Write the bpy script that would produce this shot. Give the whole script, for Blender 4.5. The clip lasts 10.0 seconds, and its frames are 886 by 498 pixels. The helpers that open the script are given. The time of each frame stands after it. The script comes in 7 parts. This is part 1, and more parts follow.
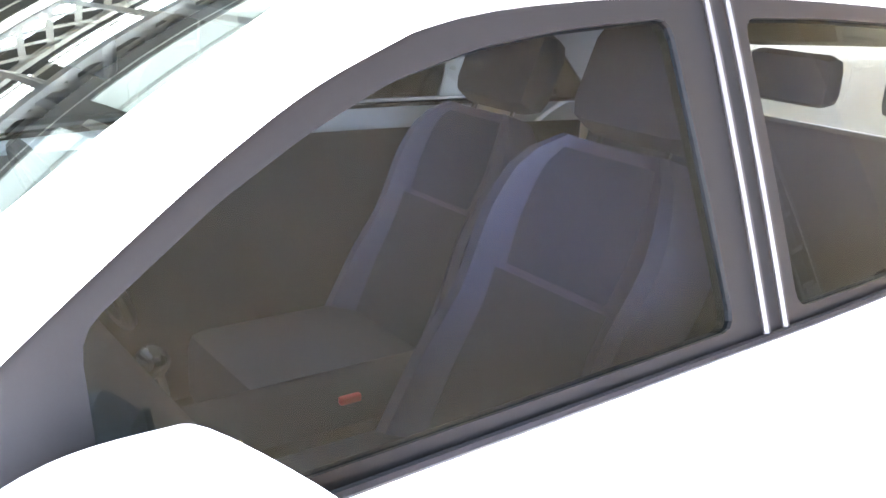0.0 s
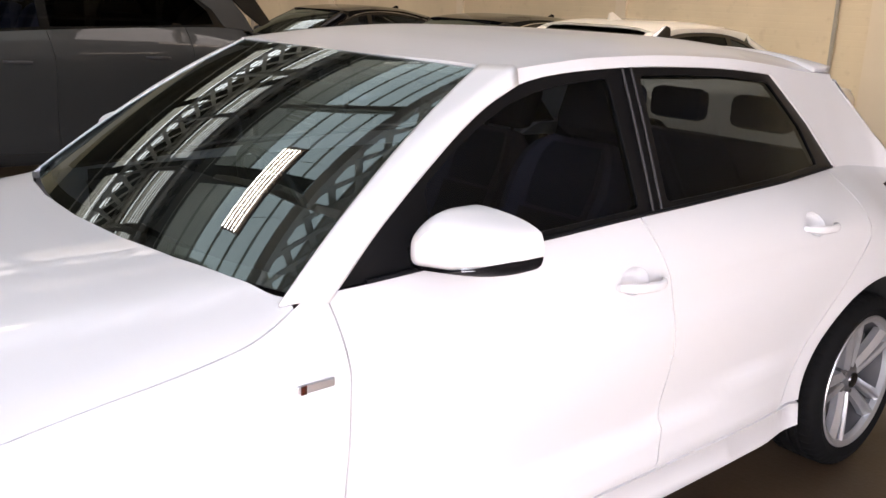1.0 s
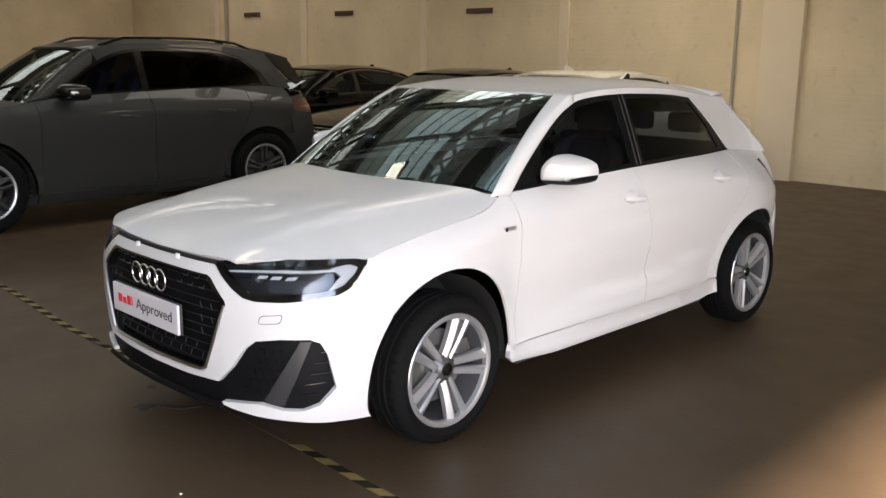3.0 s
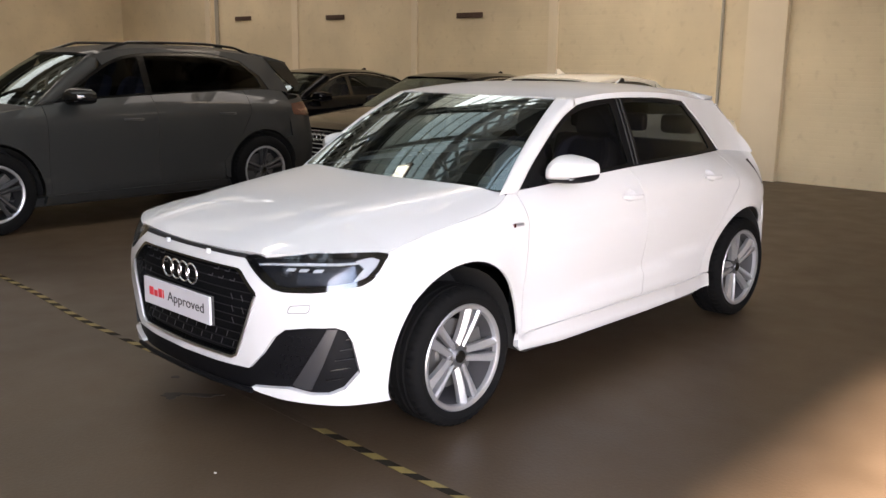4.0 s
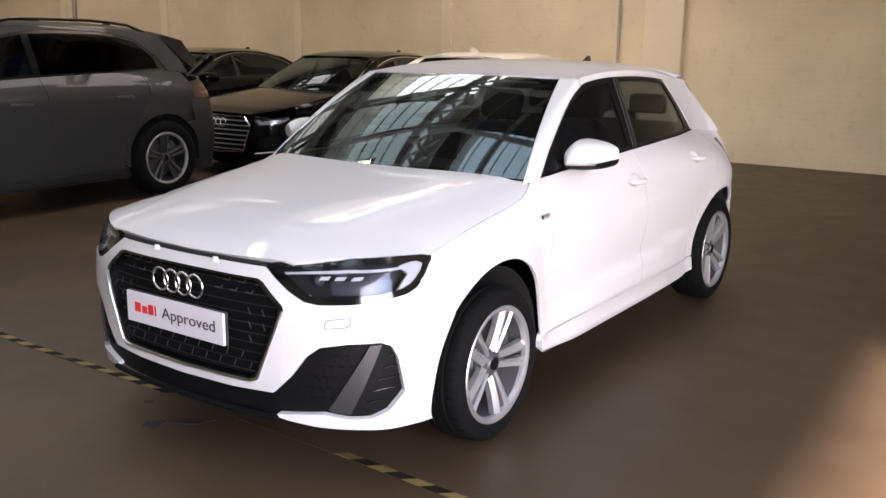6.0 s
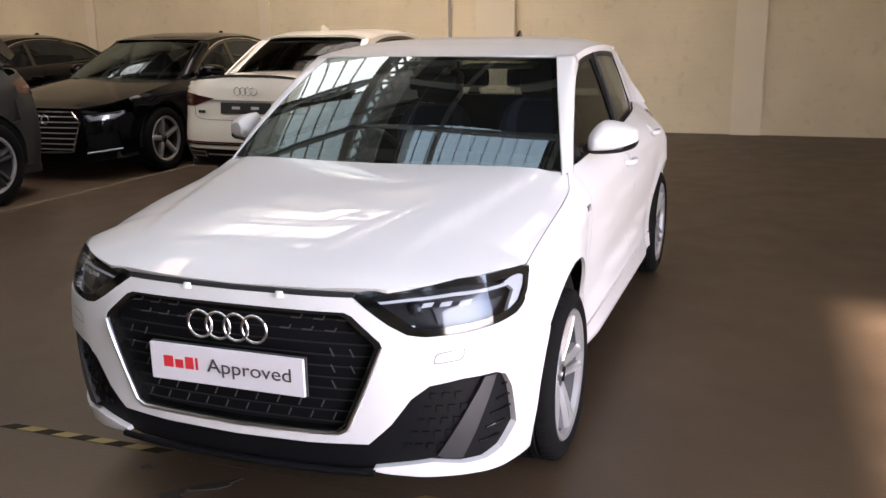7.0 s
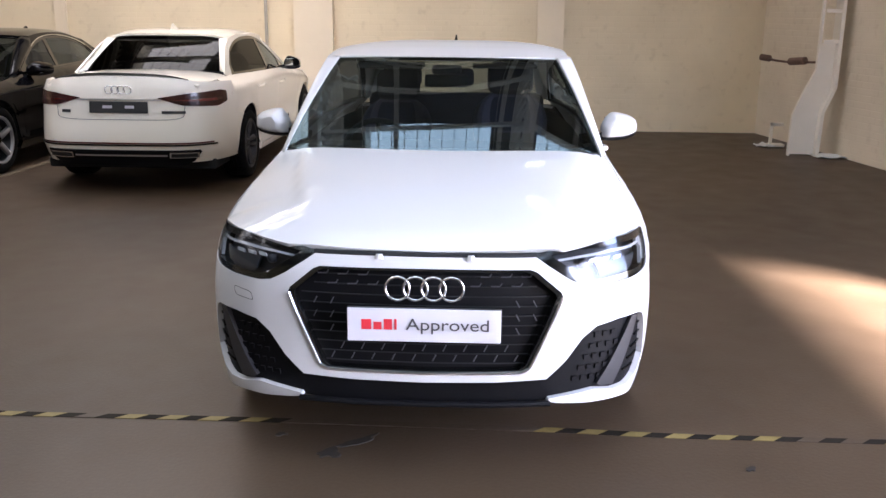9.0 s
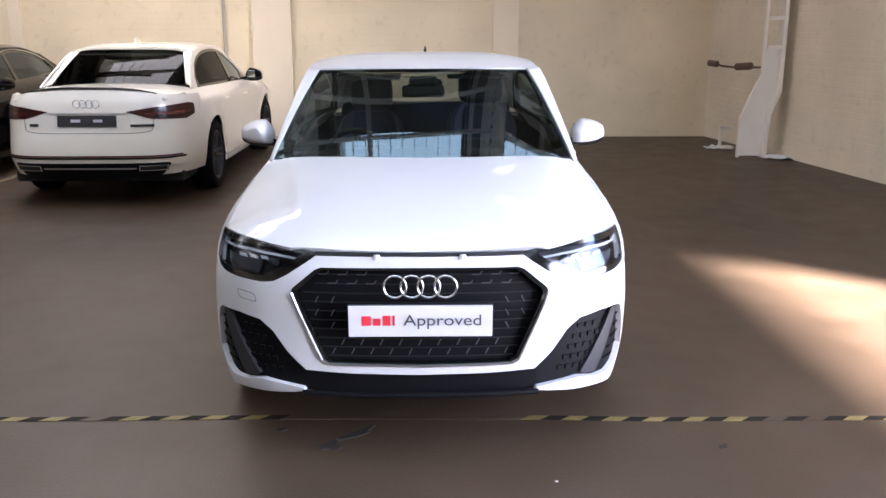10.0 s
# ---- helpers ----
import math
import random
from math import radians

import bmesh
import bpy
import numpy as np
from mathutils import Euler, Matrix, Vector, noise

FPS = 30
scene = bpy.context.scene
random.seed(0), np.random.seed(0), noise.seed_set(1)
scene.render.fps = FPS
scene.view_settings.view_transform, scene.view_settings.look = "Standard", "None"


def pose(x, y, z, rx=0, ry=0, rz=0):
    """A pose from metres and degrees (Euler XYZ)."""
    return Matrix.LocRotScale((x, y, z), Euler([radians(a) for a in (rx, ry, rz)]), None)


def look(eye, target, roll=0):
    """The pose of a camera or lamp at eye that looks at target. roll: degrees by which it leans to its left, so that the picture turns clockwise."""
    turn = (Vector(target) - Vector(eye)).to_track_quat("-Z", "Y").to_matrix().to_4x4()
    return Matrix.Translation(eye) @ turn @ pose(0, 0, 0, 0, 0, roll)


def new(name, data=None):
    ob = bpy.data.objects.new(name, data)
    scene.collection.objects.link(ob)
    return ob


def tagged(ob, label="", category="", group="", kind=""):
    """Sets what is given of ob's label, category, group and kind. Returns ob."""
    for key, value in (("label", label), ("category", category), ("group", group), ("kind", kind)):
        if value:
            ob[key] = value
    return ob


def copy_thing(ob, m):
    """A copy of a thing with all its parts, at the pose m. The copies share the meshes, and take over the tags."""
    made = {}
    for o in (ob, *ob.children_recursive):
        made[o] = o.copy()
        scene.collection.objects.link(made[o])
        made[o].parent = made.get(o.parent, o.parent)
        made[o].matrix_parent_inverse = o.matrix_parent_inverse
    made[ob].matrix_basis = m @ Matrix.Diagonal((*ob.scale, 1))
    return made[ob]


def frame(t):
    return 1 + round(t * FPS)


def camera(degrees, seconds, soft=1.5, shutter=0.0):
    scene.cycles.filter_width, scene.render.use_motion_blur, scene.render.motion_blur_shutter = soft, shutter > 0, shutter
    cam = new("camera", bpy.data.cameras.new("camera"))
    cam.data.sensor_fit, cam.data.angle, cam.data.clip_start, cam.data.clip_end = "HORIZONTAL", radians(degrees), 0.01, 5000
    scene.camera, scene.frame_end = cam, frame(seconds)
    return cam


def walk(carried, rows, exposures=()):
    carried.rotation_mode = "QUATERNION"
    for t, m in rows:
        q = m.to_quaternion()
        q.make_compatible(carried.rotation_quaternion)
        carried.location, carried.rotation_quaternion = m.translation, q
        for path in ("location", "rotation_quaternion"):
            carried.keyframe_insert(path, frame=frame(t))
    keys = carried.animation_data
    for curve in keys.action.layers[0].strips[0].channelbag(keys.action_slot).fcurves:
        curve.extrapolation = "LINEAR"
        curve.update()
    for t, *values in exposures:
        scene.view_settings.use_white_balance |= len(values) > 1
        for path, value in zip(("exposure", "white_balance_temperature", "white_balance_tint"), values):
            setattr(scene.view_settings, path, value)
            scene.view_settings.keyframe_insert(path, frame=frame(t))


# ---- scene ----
# ---- camera and its walk ----
cam = camera(51.5, 10.0)
PATH = [
    (0, (1.293, 0.564, 1.409), (-0.233, 1.707, 0.805), 3.0),
    (0.2, (1.444, 0.381, 1.445), (-0.071, 1.541, 0.846), 3.0),
    (0.4, (1.63, 0.155, 1.491), (0.131, 1.335, 0.893), 2.2),
    (0.7, (1.894, -0.141, 1.517), (0.41, 1.073, 0.947), 2.7),
    (1, (2.139, -0.47, 1.536), (0.676, 0.787, 1.008), 2.4),
    (1.5, (2.467, -1.05, 1.541), (1.057, 0.29, 1.073), 2.0),
    (2, (2.783, -1.639, 1.548), (1.396, -0.268, 1.105), 1.1),
    (2.5, (3.067, -2.173, 1.56), (1.686, -0.79, 1.137), 0.0),
    (3, (3.329, -2.537, 1.567), (1.946, -1.152, 1.153), 0.7),
    (4.5, (3.419, -2.809, 1.587), (2.067, -1.393, 1.178), 0.6),
    (5, (3.397, -2.79, 1.583), (2.056, -1.367, 1.164), 1.0),
    (5.5, (3.132, -2.812, 1.552), (1.867, -1.326, 1.116), 1.4),
    (5.7, (2.932, -2.884, 1.558), (1.723, -1.352, 1.118), 1.2),
    (6.8, (1.737, -3.007, 1.573), (0.965, -1.228, 1.085), -1.0),
    (7, (1.504, -3.054, 1.588), (0.832, -1.239, 1.087), -1.1),
    (7.5, (0.994, -3.074, 1.576), (0.498, -1.205, 1.063), -1.8),
    (8, (0.557, -3.212, 1.593), (0.289, -1.295, 1.093), -1.3),
    (8.5, (0.285, -3.516, 1.621), (0.168, -1.586, 1.112), -0.3),
    (9, (0.195, -3.862, 1.617), (0.111, -1.928, 1.116), 0.5),
    (9.5, (0.081, -4.023, 1.639), (0.063, -2.085, 1.146), 0.3),
    (10, (0.051, -4.086, 1.643), (0.072, -2.145, 1.159), -0.1),
]
EXPO = 4.10
walk(cam, [(t, look(eye, target, roll)) for t, eye, target, roll in PATH],
     exposures=[(t, e + EXPO, k, tint) for t, e, k, tint in ((0, 3.75, 6000, 22), (0.2, 3.25, 6000, 22), (0.3, 2.75, 6200, 21), (0.5, 1.75, 6500, 20), (0.7, 0.8, 6500, 18), (1.0, 0.12, 6700, 26), (1.6, -0.25, 6900, 18), (2.5, -0.58, 6950, 17), (3.0, -0.36, 6850, 18), (4.3, -0.03, 6750, 23), (5.7, 0.0, 6650, 26), (7.5, 0.12, 6650, 26), (8.5, 0.28, 6350, 27), (9.2, 0.70, 5850, 26), (10.0, 0.72, 5800, 26))])

# ---- sky, sun, large lights ----
world = bpy.data.worlds.new("sky")
scene.world = world
world.use_nodes = True
wn = world.node_tree
sky = wn.nodes.new("ShaderNodeTexSky")
sky.sky_type, sky.sun_disc = "NISHITA", False
SUN_EL = radians(38.2)                                # the sun shines in through the open side door
sky.sun_elevation, sky.sun_rotation = SUN_EL, radians(129)
wn.nodes["Background"].inputs[1].default_value = 0.075
wn.links.new(sky.outputs[0], wn.nodes["Background"].inputs[0])
sun = new("sun", bpy.data.lights.new("sun", "SUN"))
sun.data.energy, sun.data.angle, sun.data.color = 5.0, radians(5.0), (1.0, 0.93, 0.82)
sun_way = Vector((-0.78, 0.63, -math.tan(SUN_EL)))
sun.matrix_world = look((12, -10, 12), Vector((12, -10, 12)) + sun_way)


def area(name, eye, target, sx, sy, watts, colour):
    """An area lamp in an opening, standing in for the light of the sky."""
    ob = new(name, bpy.data.lights.new(name, "AREA"))
    ob.data.shape, ob.data.size, ob.data.size_y = "RECTANGLE", sx, sy
    ob.data.energy, ob.data.color = watts, colour
    ob.matrix_world = look(eye, target)
    return ob


# ---- small library ----
class Curve:
    """A smooth curve through knots (t, value), without overshoot."""

    def __init__(self, *knots):
        self.t = [k[0] for k in knots]
        self.v = [k[1] for k in knots]
        n = len(knots)
        d = [(self.v[i + 1] - self.v[i]) / (self.t[i + 1] - self.t[i]) for i in range(n - 1)]
        m = [d[0]] + [0.0 if d[i - 1] * d[i] <= 0 else 2 * d[i - 1] * d[i] / (d[i - 1] + d[i]) for i in range(1, n - 1)] + [d[-1]]
        self.m = m

    def __call__(self, t):
        T, V, M = self.t, self.v, self.m
        if t <= T[0]:
            return V[0] + M[0] * (t - T[0])
        if t >= T[-1]:
            return V[-1] + M[-1] * (t - T[-1])
        i = 0
        while t > T[i + 1]:
            i += 1
        h = T[i + 1] - T[i]
        a = (t - T[i]) / h
        return (V[i] * (1 + 2 * a) * (1 - a) ** 2 + M[i] * h * a * (1 - a) ** 2
                + V[i + 1] * a * a * (3 - 2 * a) + M[i + 1] * h * a * a * (a - 1))


def mesh_ob(name, verts, faces, mat, parent=None, label="", smooth=True, sharp=()):
    me = bpy.data.meshes.new(name)
    me.from_pydata(verts, [], faces)
    me.materials.append(mat)
    if smooth:
        me.polygons.foreach_set("use_smooth", [True] * len(me.polygons))
    if sharp:
        pairs = set(tuple(sorted(e)) for e in sharp)
        for e in me.edges:
            if tuple(sorted(e.vertices)) in pairs:
                e.use_edge_sharp = True
    me.update()
    ob = new(name, me)
    if parent is not None:
        ob.parent = parent
    if label:
        ob["label"] = label
    return ob


def part(name, bm, mat, parent=None, label="", smooth=False):
    """Links a bmesh as one mesh object under a thing or a part."""
    bmesh.ops.recalc_face_normals(bm, faces=bm.faces)
    me = bpy.data.meshes.new(name)
    bm.to_mesh(me)
    bm.free()
    me.materials.append(mat)
    if smooth:
        me.polygons.foreach_set("use_smooth", [True] * len(me.polygons))
        me.set_sharp_from_angle(angle=radians(38))
    ob = new(name, me)
    if parent is not None:
        ob.parent = parent
    if label:
        ob["label"] = label
    return ob


def empty(name, m, label, category, group=""):
    ob = new(name)
    ob.empty_display_size = 0.2
    ob.matrix_world = m
    return tagged(ob, label, category, group)


def box(bm, x0, x1, y0, y1, z0, z1, bevel=0.0, m=None):
    r = bmesh.ops.create_cube(bm, size=1.0)
    vs = r["verts"]
    for v in vs:
        v.co = Vector(((x0 + x1) / 2 + v.co.x * (x1 - x0), (y0 + y1) / 2 + v.co.y * (y1 - y0), (z0 + z1) / 2 + v.co.z * (z1 - z0)))
    if bevel:
        es = list({e for v in vs for e in v.link_edges})
        out = bmesh.ops.bevel(bm, geom=es, offset=bevel, segments=2, affect="EDGES", profile=0.5)
        vs = list({v for f in out["faces"] for v in f.verts} | {v for v in vs if v.is_valid})
    if m is not None:
        bmesh.ops.transform(bm, matrix=m, verts=vs)
    return vs


def rod(bm, a, b, r, n=8, r2=None):
    a, b = Vector(a), Vector(b)
    m = Matrix.Translation((a + b) / 2) @ (b - a).to_track_quat("Z", "Y").to_matrix().to_4x4()
    return bmesh.ops.create_cone(bm, cap_ends=True, segments=n, radius1=r, radius2=r if r2 is None else r2, depth=(b - a).length, matrix=m)["verts"]


def bar(bm, a, b, w, d):
    """A straight bar of rectangular section."""
    a, b = Vector(a), Vector(b)
    m = Matrix.Translation((a + b) / 2) @ (b - a).to_track_quat("Z", "Y").to_matrix().to_4x4()
    n = (b - a).length / 2
    return box(bm, -w / 2, w / 2, -d / 2, d / 2, -n, n, 0, m)


def tube(bm, pts, r, n=8):
    """A round tube through points."""
    rings = []
    pts = [Vector(p) for p in pts]
    for i, p in enumerate(pts):
        d = (pts[min(i + 1, len(pts) - 1)] - pts[max(i - 1, 0)]).normalized()
        q = d.to_track_quat("Z", "Y")
        rings.append([bm.verts.new(p + q @ Vector((r * math.cos(6.2832 * k / n), r * math.sin(6.2832 * k / n), 0))) for k in range(n)])
    for a, b in zip(rings, rings[1:]):
        for k in range(n):
            bm.faces.new((a[k], a[(k + 1) % n], b[(k + 1) % n], b[k]))
    bm.faces.new(rings[0][::-1])
    bm.faces.new(rings[-1])


def lathe(bm, profile, n=48, closed=False):
    """Turns a profile of (radius, x) round the x axis."""
    rings = []
    for k in range(n):
        a = 2 * math.pi * k / n
        rings.append([bm.verts.new((x, r * math.cos(a), r * math.sin(a))) for r, x in profile])
    m = len(profile)
    for k in range(n):
        a, b = rings[k], rings[(k + 1) % n]
        for i in range(m if closed else m - 1):
            j = (i + 1) % m
            bm.faces.new((a[i], a[j], b[j], b[i]))


def inside(px, py, poly):
    """Which of the points lie in the polygon."""
    res = np.zeros(len(px), bool)
    n = len(poly)
    for i in range(n):
        x1, y1 = poly[i]
        x2, y2 = poly[(i + 1) % n]
        if y1 == y2:
            continue
        c = ((y1 > py) != (y2 > py)) & (px < (x2 - x1) * (py - y1) / (y2 - y1) + x1)
        res ^= c
    return res


def resample(poly, step):
    out = []
    n = len(poly)
    for i in range(n):
        a, b = poly[i], poly[(i + 1) % n]
        k = max(1, int(math.hypot(b[0] - a[0], b[1] - a[1]) / step + 0.5))
        out += [(a[0] + (b[0] - a[0]) * j / k, a[1] + (b[1] - a[1]) * j / k) for j in range(k)]
    return out


def rounded(poly, r, n=4):
    """The polygon with its corners rounded."""
    out = []
    m = len(poly)
    for i in range(m):
        p0, p, p1 = Vector(poly[i - 1]), Vector(poly[i]), Vector(poly[(i + 1) % m])
        a, b = p0 - p, p1 - p
        k = min(r, a.length * 0.45, b.length * 0.45)
        a, b = p + a.normalized() * k, p + b.normalized() * k
        for j in range(n + 1):
            t = j / n
            q = a * (1 - t) ** 2 + p * 2 * t * (1 - t) + b * t * t
            out.append((q.x, q.y))
    return out


def spline(pts, n=6, loop=False):
    """A smooth line of 2D points through pts."""
    out = []
    m = len(pts)
    for i in range(m if loop else m - 1):
        g = lambda k: Vector(pts[k % m] if loop else pts[min(max(k, 0), m - 1)])
        p0, p1, p2, p3 = g(i - 1), g(i), g(i + 1), g(i + 2)
        for j in range(n):
            t = j / n
            q = 0.5 * (2 * p1 + (p2 - p0) * t + (2 * p0 - 5 * p1 + 4 * p2 - p3) * t * t + (3 * p1 - p0 - 3 * p2 + p3) * t ** 3)
            out.append((q.x, q.y))
    if not loop:
        out.append(tuple(pts[-1]))
    return out


from mathutils.geometry import delaunay_2d_cdt


def normal_of(fn, u, v, e=0.004):
    a = Vector(fn(u + e, v)) - Vector(fn(u - e, v))
    b = Vector(fn(u, v + e)) - Vector(fn(u, v - e))
    return a.cross(b).normalized()


def offset(fn, d):
    """The surface moved out along its normal by d."""
    def moved(u, v):
        return Vector(fn(u, v)) + normal_of(fn, u, v) * d
    return moved


def mirror(fn):
    def other(u, v):
        p = fn(u, v)
        return Vector((-p[0], p[1], p[2]))
    return other


def patch(name, fn, outer, mat, parent, holes=(), step=0.035, thick=0.012, flip=False, label="", fine=None):
    """A panel: the piece of the surface fn(u, v) inside the outline, less the holes, with an edge turned in by thick."""
    fine = fine or step
    loops = [resample(outer, fine)] + [resample(h, fine) for h in holes]
    pts, edges = [], []
    for lp in loops:
        b = len(pts)
        pts += lp
        edges += [(b + i, b + (i + 1) % len(lp)) for i in range(len(lp))]
    o = np.array(loops[0])
    gx = np.arange(o[:, 0].min(), o[:, 0].max(), step)
    gy = np.arange(o[:, 1].min(), o[:, 1].max(), step)
    X, Y = [a.ravel() for a in np.meshgrid(gx, gy)]
    ok = inside(X, Y, loops[0])
    for lp in loops[1:]:
        ok &= ~inside(X, Y, lp)
    X, Y = X[ok], Y[ok]
    P = np.array(pts)
    if len(X):
        near = np.full(len(X), 9.0)
        for p in P:
            near = np.minimum(near, np.hypot(X - p[0], Y - p[1]))
        X, Y = X[near > 0.55 * step], Y[near > 0.55 * step]
    allp = [Vector(p) for p in pts] + [Vector((x, y)) for x, y in zip(X, Y)]
    V, _, F, _, _, _ = delaunay_2d_cdt(allp, edges, [], 0, 1e-6)
    A = np.array([(v.x, v.y) for v in V])
    C = np.array([A[list(f)].mean(axis=0) for f in F])
    keep = inside(C[:, 0], C[:, 1], loops[0])
    for lp in loops[1:]:
        keep &= ~inside(C[:, 0], C[:, 1], lp)
    F = [tuple(f) for f, k in zip(F, keep) if k]
    used = sorted({i for f in F for i in f})
    at = {i: k for k, i in enumerate(used)}
    F = [tuple(at[i] for i in f) for f in F]
    uv = [A[i] for i in used]
    verts = [Vector(fn(u, v)) for u, v in uv]
    if flip:
        F = [f[::-1] for f in F]
    sg = -1 if flip else 1
    nrm = [normal_of(fn, q[0], q[1]) * sg for q in uv]
    loops_n = [nrm[k] for f in F for k in f]
    if thick:
        count = {}
        for f in F:
            for i in range(3):
                count[(f[i], f[(i + 1) % 3])] = 1
        rim = [e for e in count if (e[1], e[0]) not in count]
        copy, down = {}, {}
        for i in {k for e in rim for k in e}:
            copy[i] = len(verts)
            verts.append(verts[i].copy())
            down[i] = len(verts)
            verts.append(verts[i] - nrm[i] * thick)
        for a, b in rim:
            F.append((copy[b], copy[a], down[a], down[b]))
            n = (verts[b] - verts[a]).cross(nrm[a]).normalized()
            n = n if thick > 0 else -n
            loops_n += [n] * 4
    ob = mesh_ob(name, verts, F, mat, parent, label, True)
    ob.data.normals_split_custom_set(loops_n)
    return ob


def sheet(name, fn, us, vs, mat, parent, thick=0.0, flip=False, label=""):
    """A rectangular piece of a surface."""
    nu, nv = len(us), len(vs)
    verts = [Vector(fn(u, v)) for u in us for v in vs]
    faces = [(i * nv + j, (i + 1) * nv + j, (i + 1) * nv + j + 1, i * nv + j + 1) for i in range(nu - 1) for j in range(nv - 1)]
    if flip:
        faces = [f[::-1] for f in faces]
    ob = mesh_ob(name, verts, faces, mat, parent, label)
    if thick:
        mod = ob.modifiers.new("thick", "SOLIDIFY")
        mod.thickness, mod.offset = thick, -1
    return ob


def steps(a, b, n):
    return [a + (b - a) * i / n for i in range(n + 1)]


# ---- materials ----
def mat(name, colour, rough=0.5, metal=0.0, coat=0.0, vary=0.0, scale=6.0, bump=0.0, bump_scale=40.0, rough_vary=0.0, spec=0.5):
    """A principled material; vary: how far the colour wanders; bump: height of the grain in metres."""
    m = bpy.data.materials.new(name)
    m.use_nodes = True
    nt = m.node_tree
    p = nt.nodes["Principled BSDF"]
    p.inputs["Base Color"].default_value = (*colour, 1)
    p.inputs["Roughness"].default_value = rough
    p.inputs["Metallic"].default_value = metal
    p.inputs["Coat Weight"].default_value = coat
    p.inputs["Coat Roughness"].default_value = 0.025
    p.inputs["Specular IOR Level"].default_value = spec
    if vary or rough_vary or bump:
        tc = nt.nodes.new("ShaderNodeTexCoord")
    if vary or rough_vary:
        n1 = nt.nodes.new("ShaderNodeTexNoise")
        n1.inputs["Scale"].default_value, n1.inputs["Detail"].default_value = scale, 8
        nt.links.new(tc.outputs["Object"], n1.inputs["Vector"])
    if vary:
        mix = nt.nodes.new("ShaderNodeMix")
        mix.data_type = "RGBA"
        mix.inputs["A"].default_value = (*[c * (1 - vary) for c in colour], 1)
        mix.inputs["B"].default_value = (*[min(1, c * (1 + vary)) for c in colour], 1)
        nt.links.new(n1.outputs["Fac"], mix.inputs["Factor"])
        nt.links.new(mix.outputs["Result"], p.inputs["Base Color"])
    if rough_vary:
        mr = nt.nodes.new("ShaderNodeMapRange")
        mr.inputs["From Min"].default_value, mr.inputs["From Max"].default_value = 0.3, 0.7
        mr.inputs["To Min"].default_value, mr.inputs["To Max"].default_value = max(0.02, rough - rough_vary), rough + rough_vary
        nt.links.new(n1.outputs["Fac"], mr.inputs["Value"])
        nt.links.new(mr.outputs["Result"], p.inputs["Roughness"])
    if bump:
        n2 = nt.nodes.new("ShaderNodeTexNoise")
        n2.inputs["Scale"].default_value, n2.inputs["Detail"].default_value = bump_scale, 5
        nt.links.new(tc.outputs["Object"], n2.inputs["Vector"])
        b = nt.nodes.new("ShaderNodeBump")
        b.inputs["Distance"].default_value = bump
        nt.links.new(n2.outputs["Fac"], b.inputs["Height"])
        nt.links.new(b.outputs["Normal"], p.inputs["Normal"])
    return m


def glass(name, tint, gloss=(1, 1, 1), base=0.08):
    """Thin tinted glass: clear straight through, mirror-like by the slant of view."""
    m = bpy.data.materials.new(name)
    m.use_nodes = True
    nt = m.node_tree
    nt.nodes.remove(nt.nodes["Principled BSDF"])
    out = nt.nodes["Material Output"]
    tr = nt.nodes.new("ShaderNodeBsdfTransparent")
    tr.inputs[0].default_value = (*tint, 1)
    gl = nt.nodes.new("ShaderNodeBsdfGlossy")
    gl.inputs["Roughness"].default_value = 0.01
    gl.inputs["Color"].default_value = (*gloss, 1)
    lw = nt.nodes.new("ShaderNodeLayerWeight")
    lw.inputs["Blend"].default_value = 0.5
    pw = nt.nodes.new("ShaderNodeMath")
    pw.operation = "POWER"
    pw.inputs[1].default_value = 5.0
    ma = nt.nodes.new("ShaderNodeMath")
    ma.operation = "MULTIPLY_ADD"
    ma.inputs[1].default_value, ma.inputs[2].default_value = 0.92, base
    mix = nt.nodes.new("ShaderNodeMixShader")
    nt.links.new(lw.outputs["Facing"], pw.inputs[0])
    nt.links.new(pw.outputs[0], ma.inputs[0])
    nt.links.new(ma.outputs[0], mix.inputs[0])
    nt.links.new(tr.outputs[0], mix.inputs[1])
    nt.links.new(gl.outputs[0], mix.inputs[2])
    nt.links.new(mix.outputs[0], out.inputs["Surface"])
    return m


def lamp_mat(name, colour, strength):
    m = bpy.data.materials.new(name)
    m.use_nodes = True
    p = m.node_tree.nodes["Principled BSDF"]
    p.inputs["Emission Color"].default_value = (*colour, 1)
    p.inputs["Emission Strength"].default_value = strength
    p.inputs["Base Color"].default_value = (0.8, 0.8, 0.8, 1)
    return m


M_WHITE = mat("white car paint", (0.57, 0.57, 0.575), 0.65, spec=0.15, coat=0.55, vary=0.015, scale=3, rough_vary=0.04)
M_IVORY = mat("older white car paint", (0.86, 0.81, 0.70), 0.45, coat=1.0, vary=0.015, scale=3, rough_vary=0.05)
M_GREY = mat("grey car paint", (0.021, 0.022, 0.022), 0.6, metal=0.0, spec=0.2, coat=0.3, vary=0.03, scale=4, rough_vary=0.05)
M_BLACK = mat("black car paint", (0.003, 0.003, 0.004), 0.10, coat=0.05, spec=0.14)
M_GLOSSBLACK = mat("gloss black trim", (0.006, 0.006, 0.006), 0.12, coat=0.5)
M_PLASTIC = mat("black textured plastic", (0.0045, 0.0045, 0.0055), 0.55, spec=0.12, bump=0.0006, bump_scale=400)
M_DARK = mat("dark underside", (0.012, 0.012, 0.012), 0.85, vary=0.3, scale=12)
M_BLADE = mat("dark grey satin trim", (0.026, 0.026, 0.029), 0.42)
